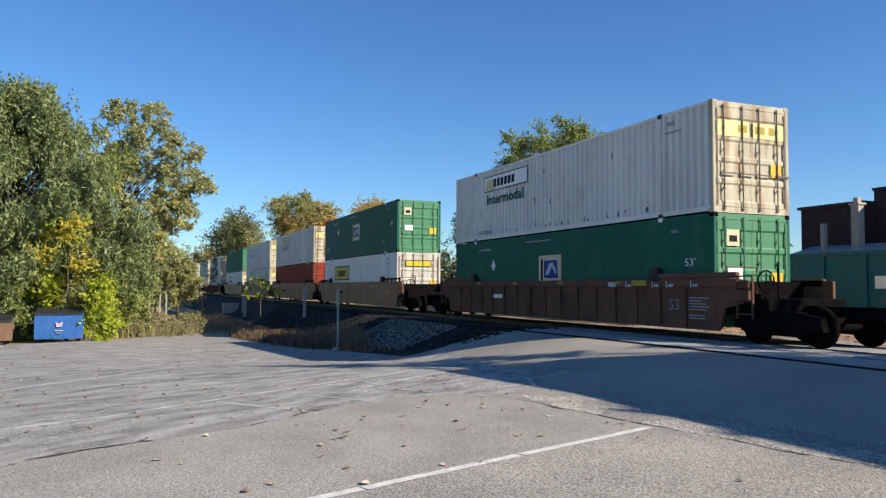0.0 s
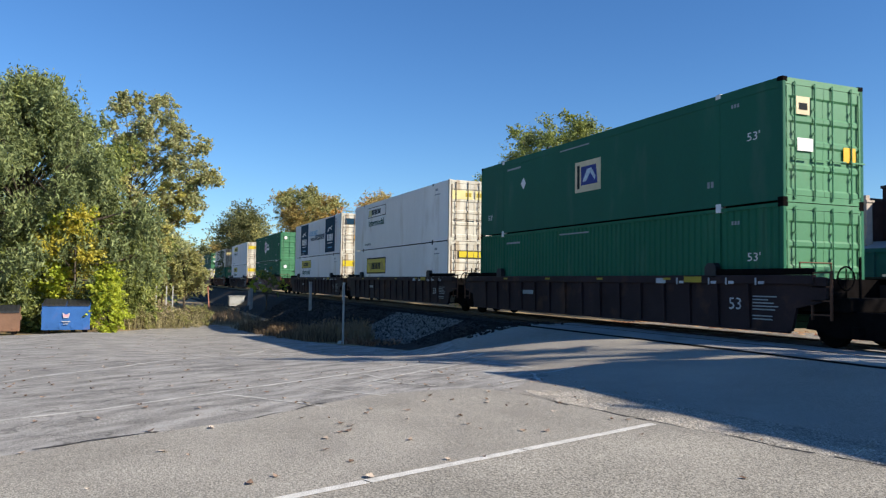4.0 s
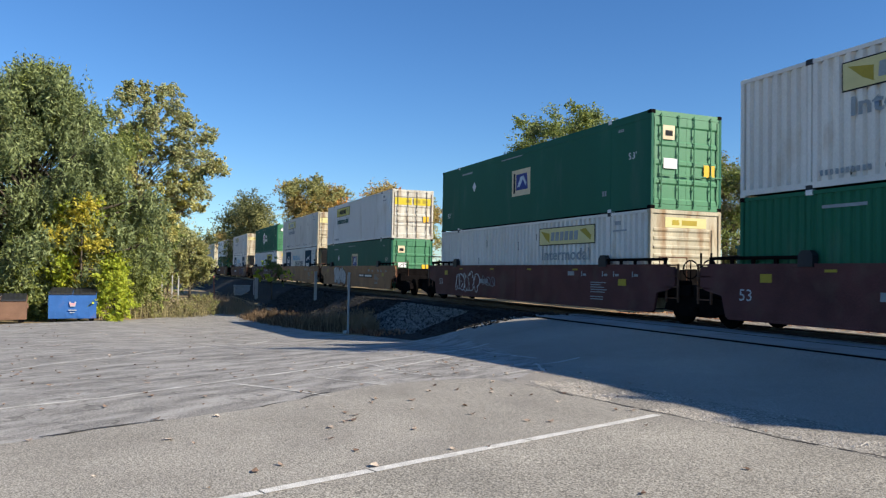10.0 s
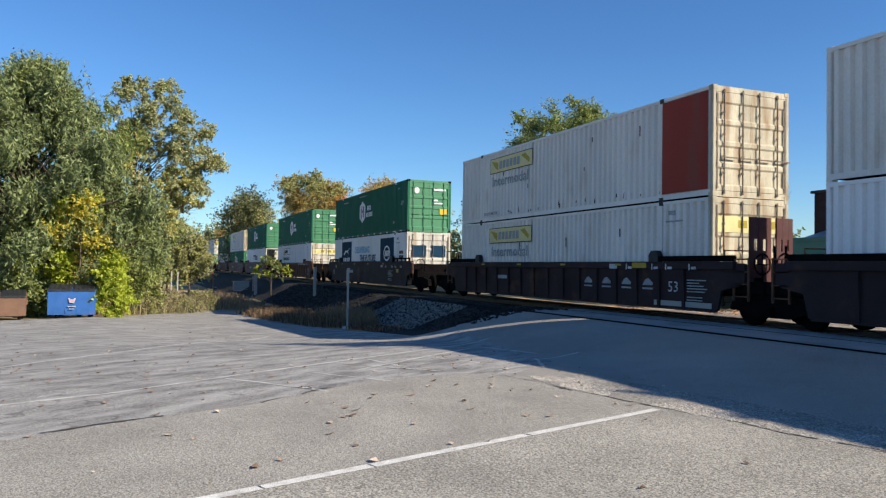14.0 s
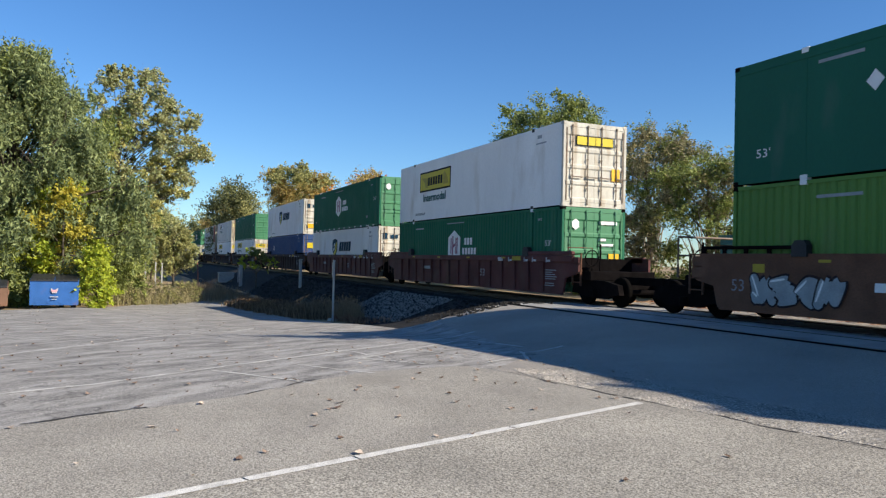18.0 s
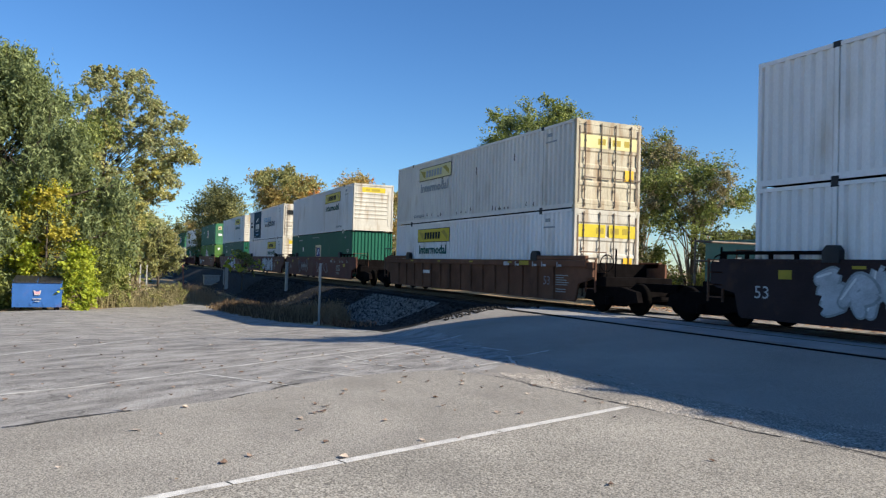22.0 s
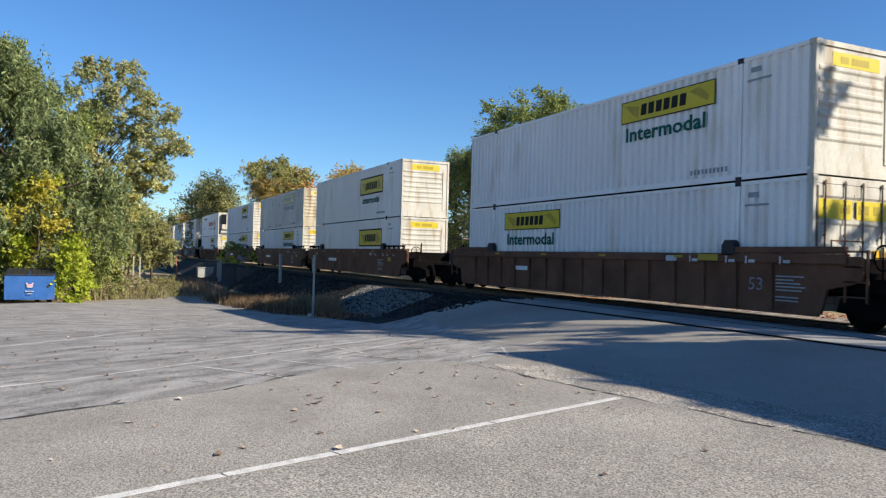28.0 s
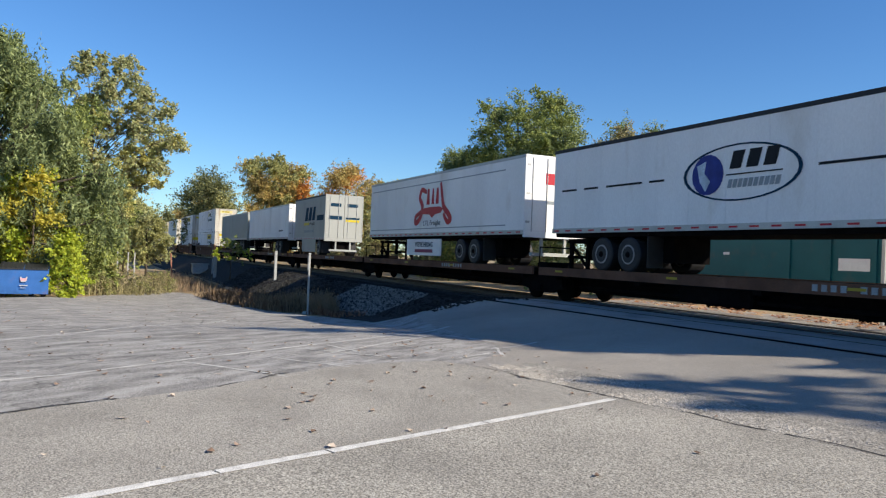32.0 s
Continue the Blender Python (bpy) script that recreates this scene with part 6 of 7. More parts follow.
def brush(shape, pts, half, y):
    """A smooth ribbon with rounded ends through the points, each stretch a hair in front of the last."""
    n = len(pts)
    line = []
    for i in range(n - 1):
        p0, p1, p2, p3 = (Vector(pts[max(0, min(n - 1, i + k))]) for k in (-1, 0, 1, 2))
        for q in range(7):
            u = q / 7
            line.append(0.5 * ((2 * p1) + (p2 - p0) * u + (2 * p0 - 5 * p1 + 4 * p2 - p3) * u * u + (3 * p1 - p0 - 3 * p2 + p3) * u ** 3))
    line.append(Vector(pts[-1]))
    m = len(line)
    for i in range(m - 1):
        a, b = line[i], line[i + 1]
        d = (b - a).normalized() if (b - a).length > 1e-6 else Vector((1, 0))
        side = Vector((-d.y, d.x))
        wide = [half * (0.82 + 0.36 * math.sin(math.pi * (i + j) / (m - 1))) for j in (0, 1)]
        a, b = a - d * half * 0.25, b + d * half * 0.25
        v = [a + side * wide[0], a - side * wide[0], b - side * wide[1], b + side * wide[1]]
        shape.add([(p.x, y - 0.00012 * i, p.y) for p in v], [(0, 1, 2, 3)])
    for j, p in enumerate((line[0], line[-1])):
        shape.add([(p.x + 0.86 * half * math.cos(k * math.pi / 6), y - 0.0065 - 0.0002 * j, p.y + 0.86 * half * math.sin(k * math.pi / 6)) for k in range(12)], [tuple(range(12))])


def graffiti(parent, u0, u1, z0, z1, n, fill, edge, seed):
    """Fat rounded interlocked strokes with a contrasting outline, sprayed on the side."""
    r = random.Random(seed)
    o, f, h = Shape(), Shape(), Shape()
    w = (u1 - u0) / n
    for i in range(n):
        tall, low = (z1 - z0) * r.uniform(0.84, 0.98), z0 + r.uniform(0.0, 0.05)
        slant = r.uniform(-0.1, 0.2) * w
        fat = min(0.2 * w, 0.17) * r.uniform(0.9, 1.2)
        y = -0.138 - 0.018 * (i % 2)
        for path in STROKES[(seed + 2 * i) % len(STROKES)]:
            pts = [(u0 + w * (i + 0.05 + 0.9 * x) + slant * z + r.uniform(-0.03, 0.03), low + tall * (0.12 + 0.76 * z) + r.uniform(-0.03, 0.03)) for x, z in path]
            brush(o, pts, fat + 0.05, y)
            brush(f, pts, fat, y - 0.009)
            brush(h, [(x - 0.35 * fat, z + 0.4 * fat) for x, z in pts[:2]], 0.022, y - 0.0168)
    part("graffiti_outline", o, edge, parent, "sprayed outline")
    part("graffiti_fill", f, fill, parent, "sprayed rounded strokes")
    part("graffiti_shine", h, M_WHITE_INK, parent, "thin white sprayed highlights")


def scrawl(parent, u0, u1, z0, z1, n, material, seed):
    """A thin sprayed tag: one running line of uneven loops."""
    r = random.Random(seed)
    s, pts = Shape(), []
    w, mid = (u1 - u0) / n, (z0 + z1) / 2
    for i in range(n):
        tall, fat, tip = (z1 - z0) * r.uniform(0.25, 0.5), w * r.uniform(0.25, 0.6), r.uniform(-0.1, 0.1)
        for k in range(9):
            a = 2 * math.pi * k / 9
            pts.append((u0 + w * (i + k / 9) + fat * math.sin(a) + 0.25 * w * math.cos(a), -0.148, mid + tip - tall * math.cos(a)))
    s.tube(pts, [0.02] * len(pts), 4)
    part("graffiti_tag", s, material, parent, "thin sprayed loops")


def well_car(kind, color, first):
    """One unit of a double-stack well car, along the container that sits in it."""
    c = thing("well_car", {"rib": "%s deep-sided well car with outside posts", "smooth": "%s smooth-sided well car of a double-stack train"}[kind]
              % {"dark": "dark maroon", "maroon": "maroon red", "brown": "rusty brown", "tan": "faded yellow-brown"}[color], "rail car", "cars of the train")
    m = CAR[color]
    a, b, low, top = -1.25, LONG + 1.25, 0.62, 1.87 if kind == "smooth" else 1.82

    def put(name, key, make, material=m, parent=c, text=""):
        return part(name, kept((name, *key), make, material), material, parent, text)

    k = (kind, color)
    for y in (-0.13, WIDE + 0.05):
        put("side_sill", k + (y,), lambda: Shape().slab([(a + 0.06, top), (a, 1.80), (a, 1.36), (a + 0.2, 1.26), (a + 0.78, 1.14), (a + 0.92, low), (b - 0.92, low), (b - 0.78, 1.14), (b - 0.2, 1.26), (b, 1.36), (b, 1.80), (b - 0.06, top)], "y", y, y + 0.08))
        put("top_chord", k + (y,), lambda: box(a + 0.3, b - 0.3, y - 0.02, y + 0.10, top, top + 0.07) if kind == "smooth" else box(a + 0.3, b - 0.3, y - 0.07 if y < 0 else y, y + 0.08 if y < 0 else y + 0.15, top - 0.16, top + 0.05, bevel=0.02))
        put("bottom_chord", k + (y,), lambda: box(a + 1.0, b - 1.0, y - 0.02, y + 0.10, low - 0.05, low))
    for s in (0, 1):
        # a low bar over the chord by each end of the box, and a black guide at its inner end
        u0, u1 = (a + 0.35, 2.02) if s == 0 else (LONG - 2.02, b - 0.35)
        y = -0.13

        def end_bar():
            if kind == "rib":
                return box(u0, u1, y - 0.05, y + 0.11, top + 0.055, top + 0.20, bevel=0.03)
            shape = box(u0, u1, y - 0.03, y + 0.07, top + 0.17, top + 0.25, bevel=0.02)
            for i in range(5):
                v = u0 + 0.08 + i * (u1 - u0 - 0.16) / 4
                shape.box(v - 0.05, v + 0.05, y, y + 0.05, top + 0.06, top + 0.18)
            return shape

        put("end_bar", k + (s,), end_bar, M_STEEL if color == "dark" or kind == "smooth" else m)
        g = 2.14 if s == 0 else LONG - 2.14
        put("box_guide", (s, kind), lambda: Shape().slab([(g - 0.2, top), (g + 0.2, top), (g + 0.2, top + 0.26), (g + 0.12, top + 0.36), (g - 0.10, top + 0.36), (g - 0.2, top + 0.24)], "y", y - 0.07, y + 0.10), M_BLACK)
    if kind == "rib":
        for i in range(15):
            u = 0.9 + i * (LONG - 1.8) / 14
            put("side_post", k + (i,), lambda: Shape().slab([(-0.13, low - 0.02), (-0.175, low + 0.02), (-0.215, top - 0.30), (-0.215, top - 0.165), (-0.13, top - 0.165)], "x", u - 0.055, u + 0.055))
        put("placard", (kind,), lambda: box(LONG - 3.1, LONG - 2.45, -0.208, -0.202, top - 0.13, top + 0.02), M_FADED_YELLOW)
    else:
        put("side_seam", k, lambda: box(LONG / 2 - 0.03, LONG / 2 + 0.03, -0.145, -0.128, low, top))
        put("placard", (kind, 0), lambda: box(0.8, 1.15, -0.139, -0.131, 1.5, 1.7), M_FADED_YELLOW)
        put("placard", (kind, 1), lambda: box(LONG - 1.35, LONG - 0.95, -0.139, -0.131, 1.3, 1.5), M_FADED_YELLOW)
    for i in range(2):
        u = 1.2 + i * (LONG - 2.4)
        put("well_crossbeam", (i,), lambda: box(u - 0.3, u + 0.3, -0.05, WIDE + 0.05, 0.60, 0.655), M_STEEL)
    for s in (0, 1):
        d = -1 if s == 0 else 1
        e = a + 0.9 if s == 0 else b - 0.9
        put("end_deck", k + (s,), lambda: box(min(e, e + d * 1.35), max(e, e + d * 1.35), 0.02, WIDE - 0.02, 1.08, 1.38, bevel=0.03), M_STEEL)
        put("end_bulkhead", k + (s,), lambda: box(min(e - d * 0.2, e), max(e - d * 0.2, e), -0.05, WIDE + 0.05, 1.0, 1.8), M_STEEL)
        put("handrail", (s,), lambda: Shape().tube([(e + d * 0.15, -0.05, 1.35), (e + d * 0.15, -0.05, 2.15), (e + d * 0.15, 0.9, 2.15), (e + d * 0.15, 0.9, 1.35)], [0.022] * 4, 5), CAR["brown"])
        put("grab_post", (s,), lambda: Shape().tube([(e + d * 1.2, 0.5, 1.30), (e + d * 1.2, 0.5, 2.25)], [0.03, 0.03], 5), M_STEEL)

        def ladder():
            shape = box(min(e + d * 0.5, e + d * 0.54), max(e + d * 0.5, e + d * 0.54), -0.12, -0.07, 0.9, 1.95)
            shape.box(min(e + d * 0.98, e + d * 1.02), max(e + d * 0.98, e + d * 1.02), -0.12, -0.07, 0.9, 1.95)
            for z in (1.0, 1.3, 1.6, 1.9):
                shape.box(min(e + d * 0.5, e + d * 1.02), max(e + d * 0.5, e + d * 1.02), -0.13, -0.06, z, z + 0.03)
            return shape

        put("ladder", (s,), ladder, CAR["brown"])
        put("brake_gear", (s,), lambda: box(min(e + d * 0.5, e + d * 0.9), max(e + d * 0.5, e + d * 0.9), 0.15, 0.5, 0.85, 1.5, bevel=0.04).tube([(e + d * 1.03, 0.3 + 0.25 * math.cos(q * math.pi / 7), 1.8 + 0.25 * math.sin(q * math.pi / 7)) for q in range(15)], [0.022] * 15, 5)
            .tube([(e + d * 1.03, 0.08, 1.8), (e + d * 1.03, 0.52, 1.8)], (0.015, 0.015), 4).tube([(e + d * 1.03, 0.3, 1.3), (e + d * 1.03, 0.3, 2.02)], (0.02, 0.015), 4), M_STEEL)
    truck(c, LONG + 1.80)
    if first:
        truck(c, -1.80)
        put("platform_railing", (0,), lambda: Shape().tube([(-2.1, 0.15, 1.3), (-2.1, 0.15, 2.4), (-2.1, WIDE - 0.15, 2.4), (-2.1, WIDE - 0.15, 1.3)], [0.035] * 4, 6).tube([(-2.1, 0.15, 1.9), (-2.1, WIDE - 0.15, 1.9)], [0.025, 0.025], 6), M_BAR)
        put("coupler", (0,), lambda: box(-3.9, -1.6, WIDE / 2 - 0.12, WIDE / 2 + 0.12, 0.98, 1.22), M_STEEL)
    put("coupler", (1,), lambda: box(LONG + 1.5, LONG + 3.8, WIDE / 2 - 0.12, WIDE / 2 + 0.12, 0.98, 1.22), M_STEEL)
    for i in range(4):
        u = 2.6 + i * 3.2
        put("reflector_strip", (i, kind), lambda: box(u, u + 0.30, -0.142 if kind == "smooth" else -0.208, -0.130 if kind == "smooth" else -0.2, 1.75, 1.81), M_FADED_YELLOW)
    y = -0.137
    words("53", (10.2 if color == "maroon" else 14.58) if kind == "rib" else 0.12, y, 1.05, 0.42, 0.28, M_TAG if color == "brown" else M_SPRAY if color != "tan" else M_INK, c)
    put("number_lettering", (color, kind), lambda: box(3.97, 4.82, y - 0.002, y + 0.003, 1.22, 1.36) if kind == "rib" else box(3.9, 5.6, y - 0.002, y + 0.003, 1.18, 1.36), M_INK if color == "tan" else M_WHITE_INK if color == "brown" else M_FADED_INK)
    data = Shape()
    at, fit = (15.36, 0.85) if kind == "rib" else (13.3, 1.0)
    for i, wide in enumerate((0.85, 0.55, 0.75, 0.9, 0.8, 0, 0.7, 0.7)):
        if wide:
            data.box(at, at + wide * fit, y - 0.002, y + 0.003, 1.36 - 0.075 * i, 1.39 - 0.075 * i)
    put("data_lettering", (color, kind), lambda: data, M_FADED_INK)
    out, z = (y - 0.006, 1.58) if kind == "smooth" else (y - 0.07, 1.66)
    ticks = box(11.9, 12.3, out, out + 0.006, z, z + 0.14)
    for u in (12.75, 13.95, 14.55, 15.5):
        ticks.box(u, u + 0.045, out, out + 0.006, z - 0.02, z + 0.15).box(u + 0.1, u + 0.28, out, out + 0.006, z, z + 0.07)
    tagged(put("chord_lettering", (kind, color), lambda: ticks, M_SPRAY if kind == "rib" else M_FADED_INK), kind="stuff")
    return c


CARS = {}


def place_car(kind, color, first, x):
    key = (kind, color, first)
    if key in CARS:
        c = copy_thing(CARS[key], Matrix.Identity(4))
    else:
        c = CARS[key] = well_car(kind, color, first)
    MOVING.append((c, x, NEAR, 0.0))
    return c


# rear end of each stack's x at 0 s, side kind, car colour, upper and lower container
TRAIN = [
    (-229.3, "rib", "dark", "plain", "plain"), (-205.6, "smooth", "tan", "plain", "green"), (-185.9, "smooth", "tan", "green", "plain"),
    (-166.2, "smooth", "tan", "plain", "plain"), (-142.3, "rib", "brown", "plain", "plain"), (-122.6, "rib", "brown", "plain", "plain"),
    (-98.7, "smooth", "tan", "green", "box_panel_faded_rib"), (-78.8, "smooth", "tan", "box_panel_old", "plain"), (-59.1, "smooth", "tan", "box_panel_old", "red"),
    (-39.1, "smooth", "tan", "box_cream_square", "box_panel_frame"), (-14.9, "rib", "brown", "box_panel_faded_rib", "box_cream_square"), (9.5, "rib", "dark", "box_panel", "box_panel"),
    (33.15, "smooth", "maroon", "box_hexagon", "box_hexagon"), (57.05, "rib", "dark", "box_slogan", "box_panel_smooth"), (76.9, "rib", "dark", "box_panel_faded", "box_panel_frame"),
    (96.6, "rib", "dark", "box_cream_square", "green"), (120.8, "rib", "dark", "box_panel_nose_old", "box_block"), (144.4, "smooth", "brown", "box_panel_frame_nose", "box_cream_square"),
    (168.4, "smooth", "brown", "box_panel_old", "box_future_reefer"), (192.4, "smooth", "brown", "box_hexagon", "box_panel_nose"), (212.1, "smooth", "tan", "box_panel_old", "box_future_reefer"),
    (231.8, "smooth", "tan", "box_panel", "box_cream_square"), (255.85, "smooth", "maroon", "box_cream_square", "box_panel_nose_old"), (275.5, "smooth", "maroon", "box_panel_old", "box_hexagon"),
    (295.25, "smooth", "maroon", "box_hexagon", "box_block_reefer"), (319.6, "rib", "brown", "box_hexagon", "box_panel_bleached"), (344.2, "smooth", "dark", "box_hexagon", "box_future_doors"),
    (367.95, "rib", "dark", "box_panel_brown", "box_panel_old"), (387.55, "rib", "dark", "box_panel_faded_rib", "box_panel"), (407.1, "rib", "dark", "green", "box_panel_smooth"),
    (431.45, "rib", "dark", "box_shield", "blue"), (451.2, "rib", "maroon", "box_hexagon", "box_shield"), (470.95, "rib", "maroon", "box_panel_frame", "box_hexagon"),
    (494.85, "smooth", "brown", "box_cream_square", "box_hexagon_light"), (518.75, "smooth", "maroon", "box_panel_nose", "box_cream_square_nose"), (538.4, "smooth", "maroon", "box_slogan_b", "box_panel_nose"),
    (558.2, "smooth", "maroon", "box_panel_nose", "box_cream_square_nose"), (582.0, "rib", "brown", "box_panel_old", "box_panel"), (605.55, "smooth", "dark", "box_panel_nose", "box_panel_nose"),
    (624.6, "smooth", "maroon", "box_panel_nose", "box_panel_frame_reefer"), (644.4, "smooth", "maroon", "box_panel_nose", "box_panel_frame_reefer"), (668.25, "rib", "brown", "box_crest", "box_panel_nose"),
    (691.9, "smooth", "brown", "box_panel_nose", "box_panel_nose"), (711.7, "smooth", "brown", "box_panel_nose_old", "box_panel_nose"), (731.55, "smooth", "brown", "box_panel_frame_nose", "box_panel_frame_nose"),
    (755.4, "rib", "brown", "box_panel_nose", "box_panel"), (779.2, "rib", "brown", "box_panel_nose_faded", "box_panel_nose"),
]
SPRAYED = {
    # car: strokes (from, to, low, high, count, fill, edge) and tags (from, to, low, high, count)
    168.4: ([], [(9.5, 14.0, 0.7, 1.7, 5)]), 192.4: ([(8.0, 13.6, 0.65, 1.65, 5, "brown", M_SPRAY)], []), 231.8: ([(3.0, 6.4, 0.66, 1.84, 4, "white", M_INK)], []),
    255.85: ([(2.2, 4.6, 0.8, 1.6, 5, "maroon", M_SPRAY)], [(5.0, 6.4, 0.9, 1.6, 3)]), 275.5: ([], [(8.2, 11.5, 0.8, 1.6, 4)]),
    518.75: ([(5.4, 11.6, 0.62, 1.72, 5, "pale", M_SPRAY_DEEP)], [(4.2, 5.2, 0.9, 1.3, 3)]), 538.4: ([(7.9, 12.9, 0.66, 1.82, 5, "pale", M_NAVY)], [(2.4, 5.6, 0.65, 1.6, 4)]),
    558.2: ([], [(3.0, 6.0, 0.7, 1.7, 5)]), 605.55: ([(7.6, 13.0, 0.66, 1.78, 6, "deep", M_SPRAY), (1.8, 4.8, 0.8, 1.75, 5, "white", M_FADED_INK)], [(12.8, 15.4, 0.9, 1.4, 5)]),
    624.6: ([], [(5.0, 11.6, 0.55, 1.7, 5)]), 644.4: ([(5.4, 7.6, 0.7, 1.7, 4, "green", M_SPRAY_GREEN), (2.0, 4.4, 0.75, 1.7, 4, "white", M_FADED_INK)], [(8.4, 10.4, 0.8, 1.7, 3), (12.4, 14.8, 0.9, 1.5, 5)]),
    494.85: ([(0.8, 3.2, 0.8, 1.4, 4, "grey", CAR["dark"])], []),
    691.9: ([(9.0, 13.5, 0.6, 1.6, 5, "deep", M_SPRAY)], []),
}
FILLS = {"brown": CAR["brown"], "maroon": CAR["maroon"], "white": M_SPRAY, "pale": M_SPRAY_BLUE, "deep": M_SPRAY_DEEP, "green": M_SPRAY_GREEN, "grey": M_FADED_INK}
before = -999.0
for x_rear, kind, color, upper, lower in TRAIN:
    car = place_car(kind, color, x_rear - before > 21.5, x_rear - LONG)
    before = x_rear
    if x_rear == 367.95:
        for y0, y1 in ((0.05, 0.72), (0.9, 1.42)):
            plate = Shape()
            for y in (y0, (y0 + y1) / 2 - 0.07, y1 - 0.13):
                plate.box(LONG + 1.19, LONG + 1.24, y, y + 0.13 + (0.02 if y0 < y < y1 - 0.2 else 0), 1.38, 2.95)
            for z, tall in ((1.38, 0.28), (1.92, 0.22), (2.42, 0.53)):
                plate.box(LONG + 1.193, LONG + 1.237, y0, y1, z, z + tall)
            part("end_plate", plate, CAR["maroon"], car, "rusty upright plate with handholds")
        for u in (10.64, 11.66, 12.69, 13.71):
            part("side_mark", Shape().slab([(u - 0.25, 1.2), (u + 0.2, 1.2), (u + 0.22, 1.27), (u + 0.02, 1.4), (u - 0.12, 1.36)], "y", -0.139, -0.132).box(u - 0.25, u + 0.22, -0.139, -0.132, 1.08, 1.13), M_FADED_INK, car)
        part("sill_plate", box(14.0, 16.3, -0.141, -0.131, 0.66, 0.8), PAINT["grey"], car, "bare grey patch low on the side")
    if x_rear == 231.8:
        plate = part("number_plate", box(9.8, 12.9, -0.141, -0.134, 1.2, 1.42), M_INK, car)
        part("number_lettering", Shape().box(9.95, 10.9, -0.144, -0.141, 1.25, 1.37).box(11.2, 12.7, -0.144, -0.141, 1.25, 1.37), M_WHITE_INK, plate)
    strokes, tags = SPRAYED.get(x_rear, ((), ()))
    for i, (u0, u1, z0, z1, n, fill, edge) in enumerate(strokes):
        graffiti(car, u0, u1, z0, z1, n, FILLS[fill], edge, int(x_rear) + i)
    for i, (u0, u1, z0, z1, n) in enumerate(tags):
        scrawl(car, u0, u1, z0, z1, n, M_TAG, int(x_rear) + 7 * i)
    place_container(lower, x_rear - LONG, 0.66, x_rear < -70)
    place_container(upper, x_rear - LONG, 0.66 + TALL, x_rear < -70)


# ---- trailers on spine cars ----
def spine_car(length, first, hitch_paint):
    c = thing("spine_car", "low dark steel spine car with narrow wheel decks", "rail car", "cars of the train")

    def put(name, shape, material=M_STEEL, text=""):
        return part(name, shape, material, c, text)

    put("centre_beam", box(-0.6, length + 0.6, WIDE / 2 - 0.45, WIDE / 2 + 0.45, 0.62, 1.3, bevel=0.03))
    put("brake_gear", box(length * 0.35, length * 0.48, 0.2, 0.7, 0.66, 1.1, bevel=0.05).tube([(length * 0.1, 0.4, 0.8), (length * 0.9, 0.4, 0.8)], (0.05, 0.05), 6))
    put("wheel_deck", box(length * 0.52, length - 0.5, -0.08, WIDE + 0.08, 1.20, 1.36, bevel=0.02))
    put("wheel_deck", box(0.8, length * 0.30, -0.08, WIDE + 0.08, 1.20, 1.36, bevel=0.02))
    for y in (-0.12, WIDE + 0.04):
        put("side_rail", box(0.2, length - 0.2, y, y + 0.08, 1.12, 1.38), CAR["brown"])
    for i in range(5):
        u = 1.0 + i * (length - 2) / 4
        put("crossmember", box(u - 0.12, u + 0.12, -0.06, WIDE + 0.06, 1.0, 1.19))
    for i in range(4):
        u = 1.2 + i * (length - 3) / 3
        put("reflector_strip", box(u, u + 0.4, -0.128, -0.121, 1.24, 1.30), M_FADED_YELLOW)
    hitch = Shape()
    for y in (WIDE / 2 - 0.75, WIDE / 2 + 0.65):
        hitch.box(1.0, 1.12, y, y + 0.1, 1.36, 2.2).box(1.9, 2.02, y, y + 0.1, 1.36, 2.2).tube([(1.06, y + 0.05, 2.15), (1.96, y + 0.05, 1.4)], (0.05, 0.05), 5)
    hitch.box(0.95, 2.1, WIDE / 2 - 0.8, WIDE / 2 + 0.8, 2.2, 2.34, bevel=0.02).box(0.98, 1.1, WIDE / 2 - 0.8, WIDE / 2 + 0.8, 1.7, 1.8)
    put("hitch", hitch, hitch_paint)
    put("handrail", Shape().tube([(length - 0.1, 0.1, 1.3), (length - 0.1, 0.1, 2.05), (length - 0.1, 1.4, 2.05), (length - 0.1, 1.4, 1.3)], [0.03] * 4, 5))
    marks = Shape()
    for i in range(9):
        if i != 4:
            marks.box(length * 0.58 + 0.22 * i, length * 0.58 + 0.22 * i + 0.13, -0.127, -0.121, 1.19, 1.33)
    put("number_lettering", marks, M_FADED_INK)
    put("end_frame", box(length - 0.9, length - 0.3, 0.5, WIDE - 0.5, 1.36, 1.55, bevel=0.04))
    truck(c, length)
    if first:
        truck(c, 0.0)
    return c


M_RIM = surface("dull_grey_rim", (0.26, 0.26, 0.255), 0.6, vary=0.2)


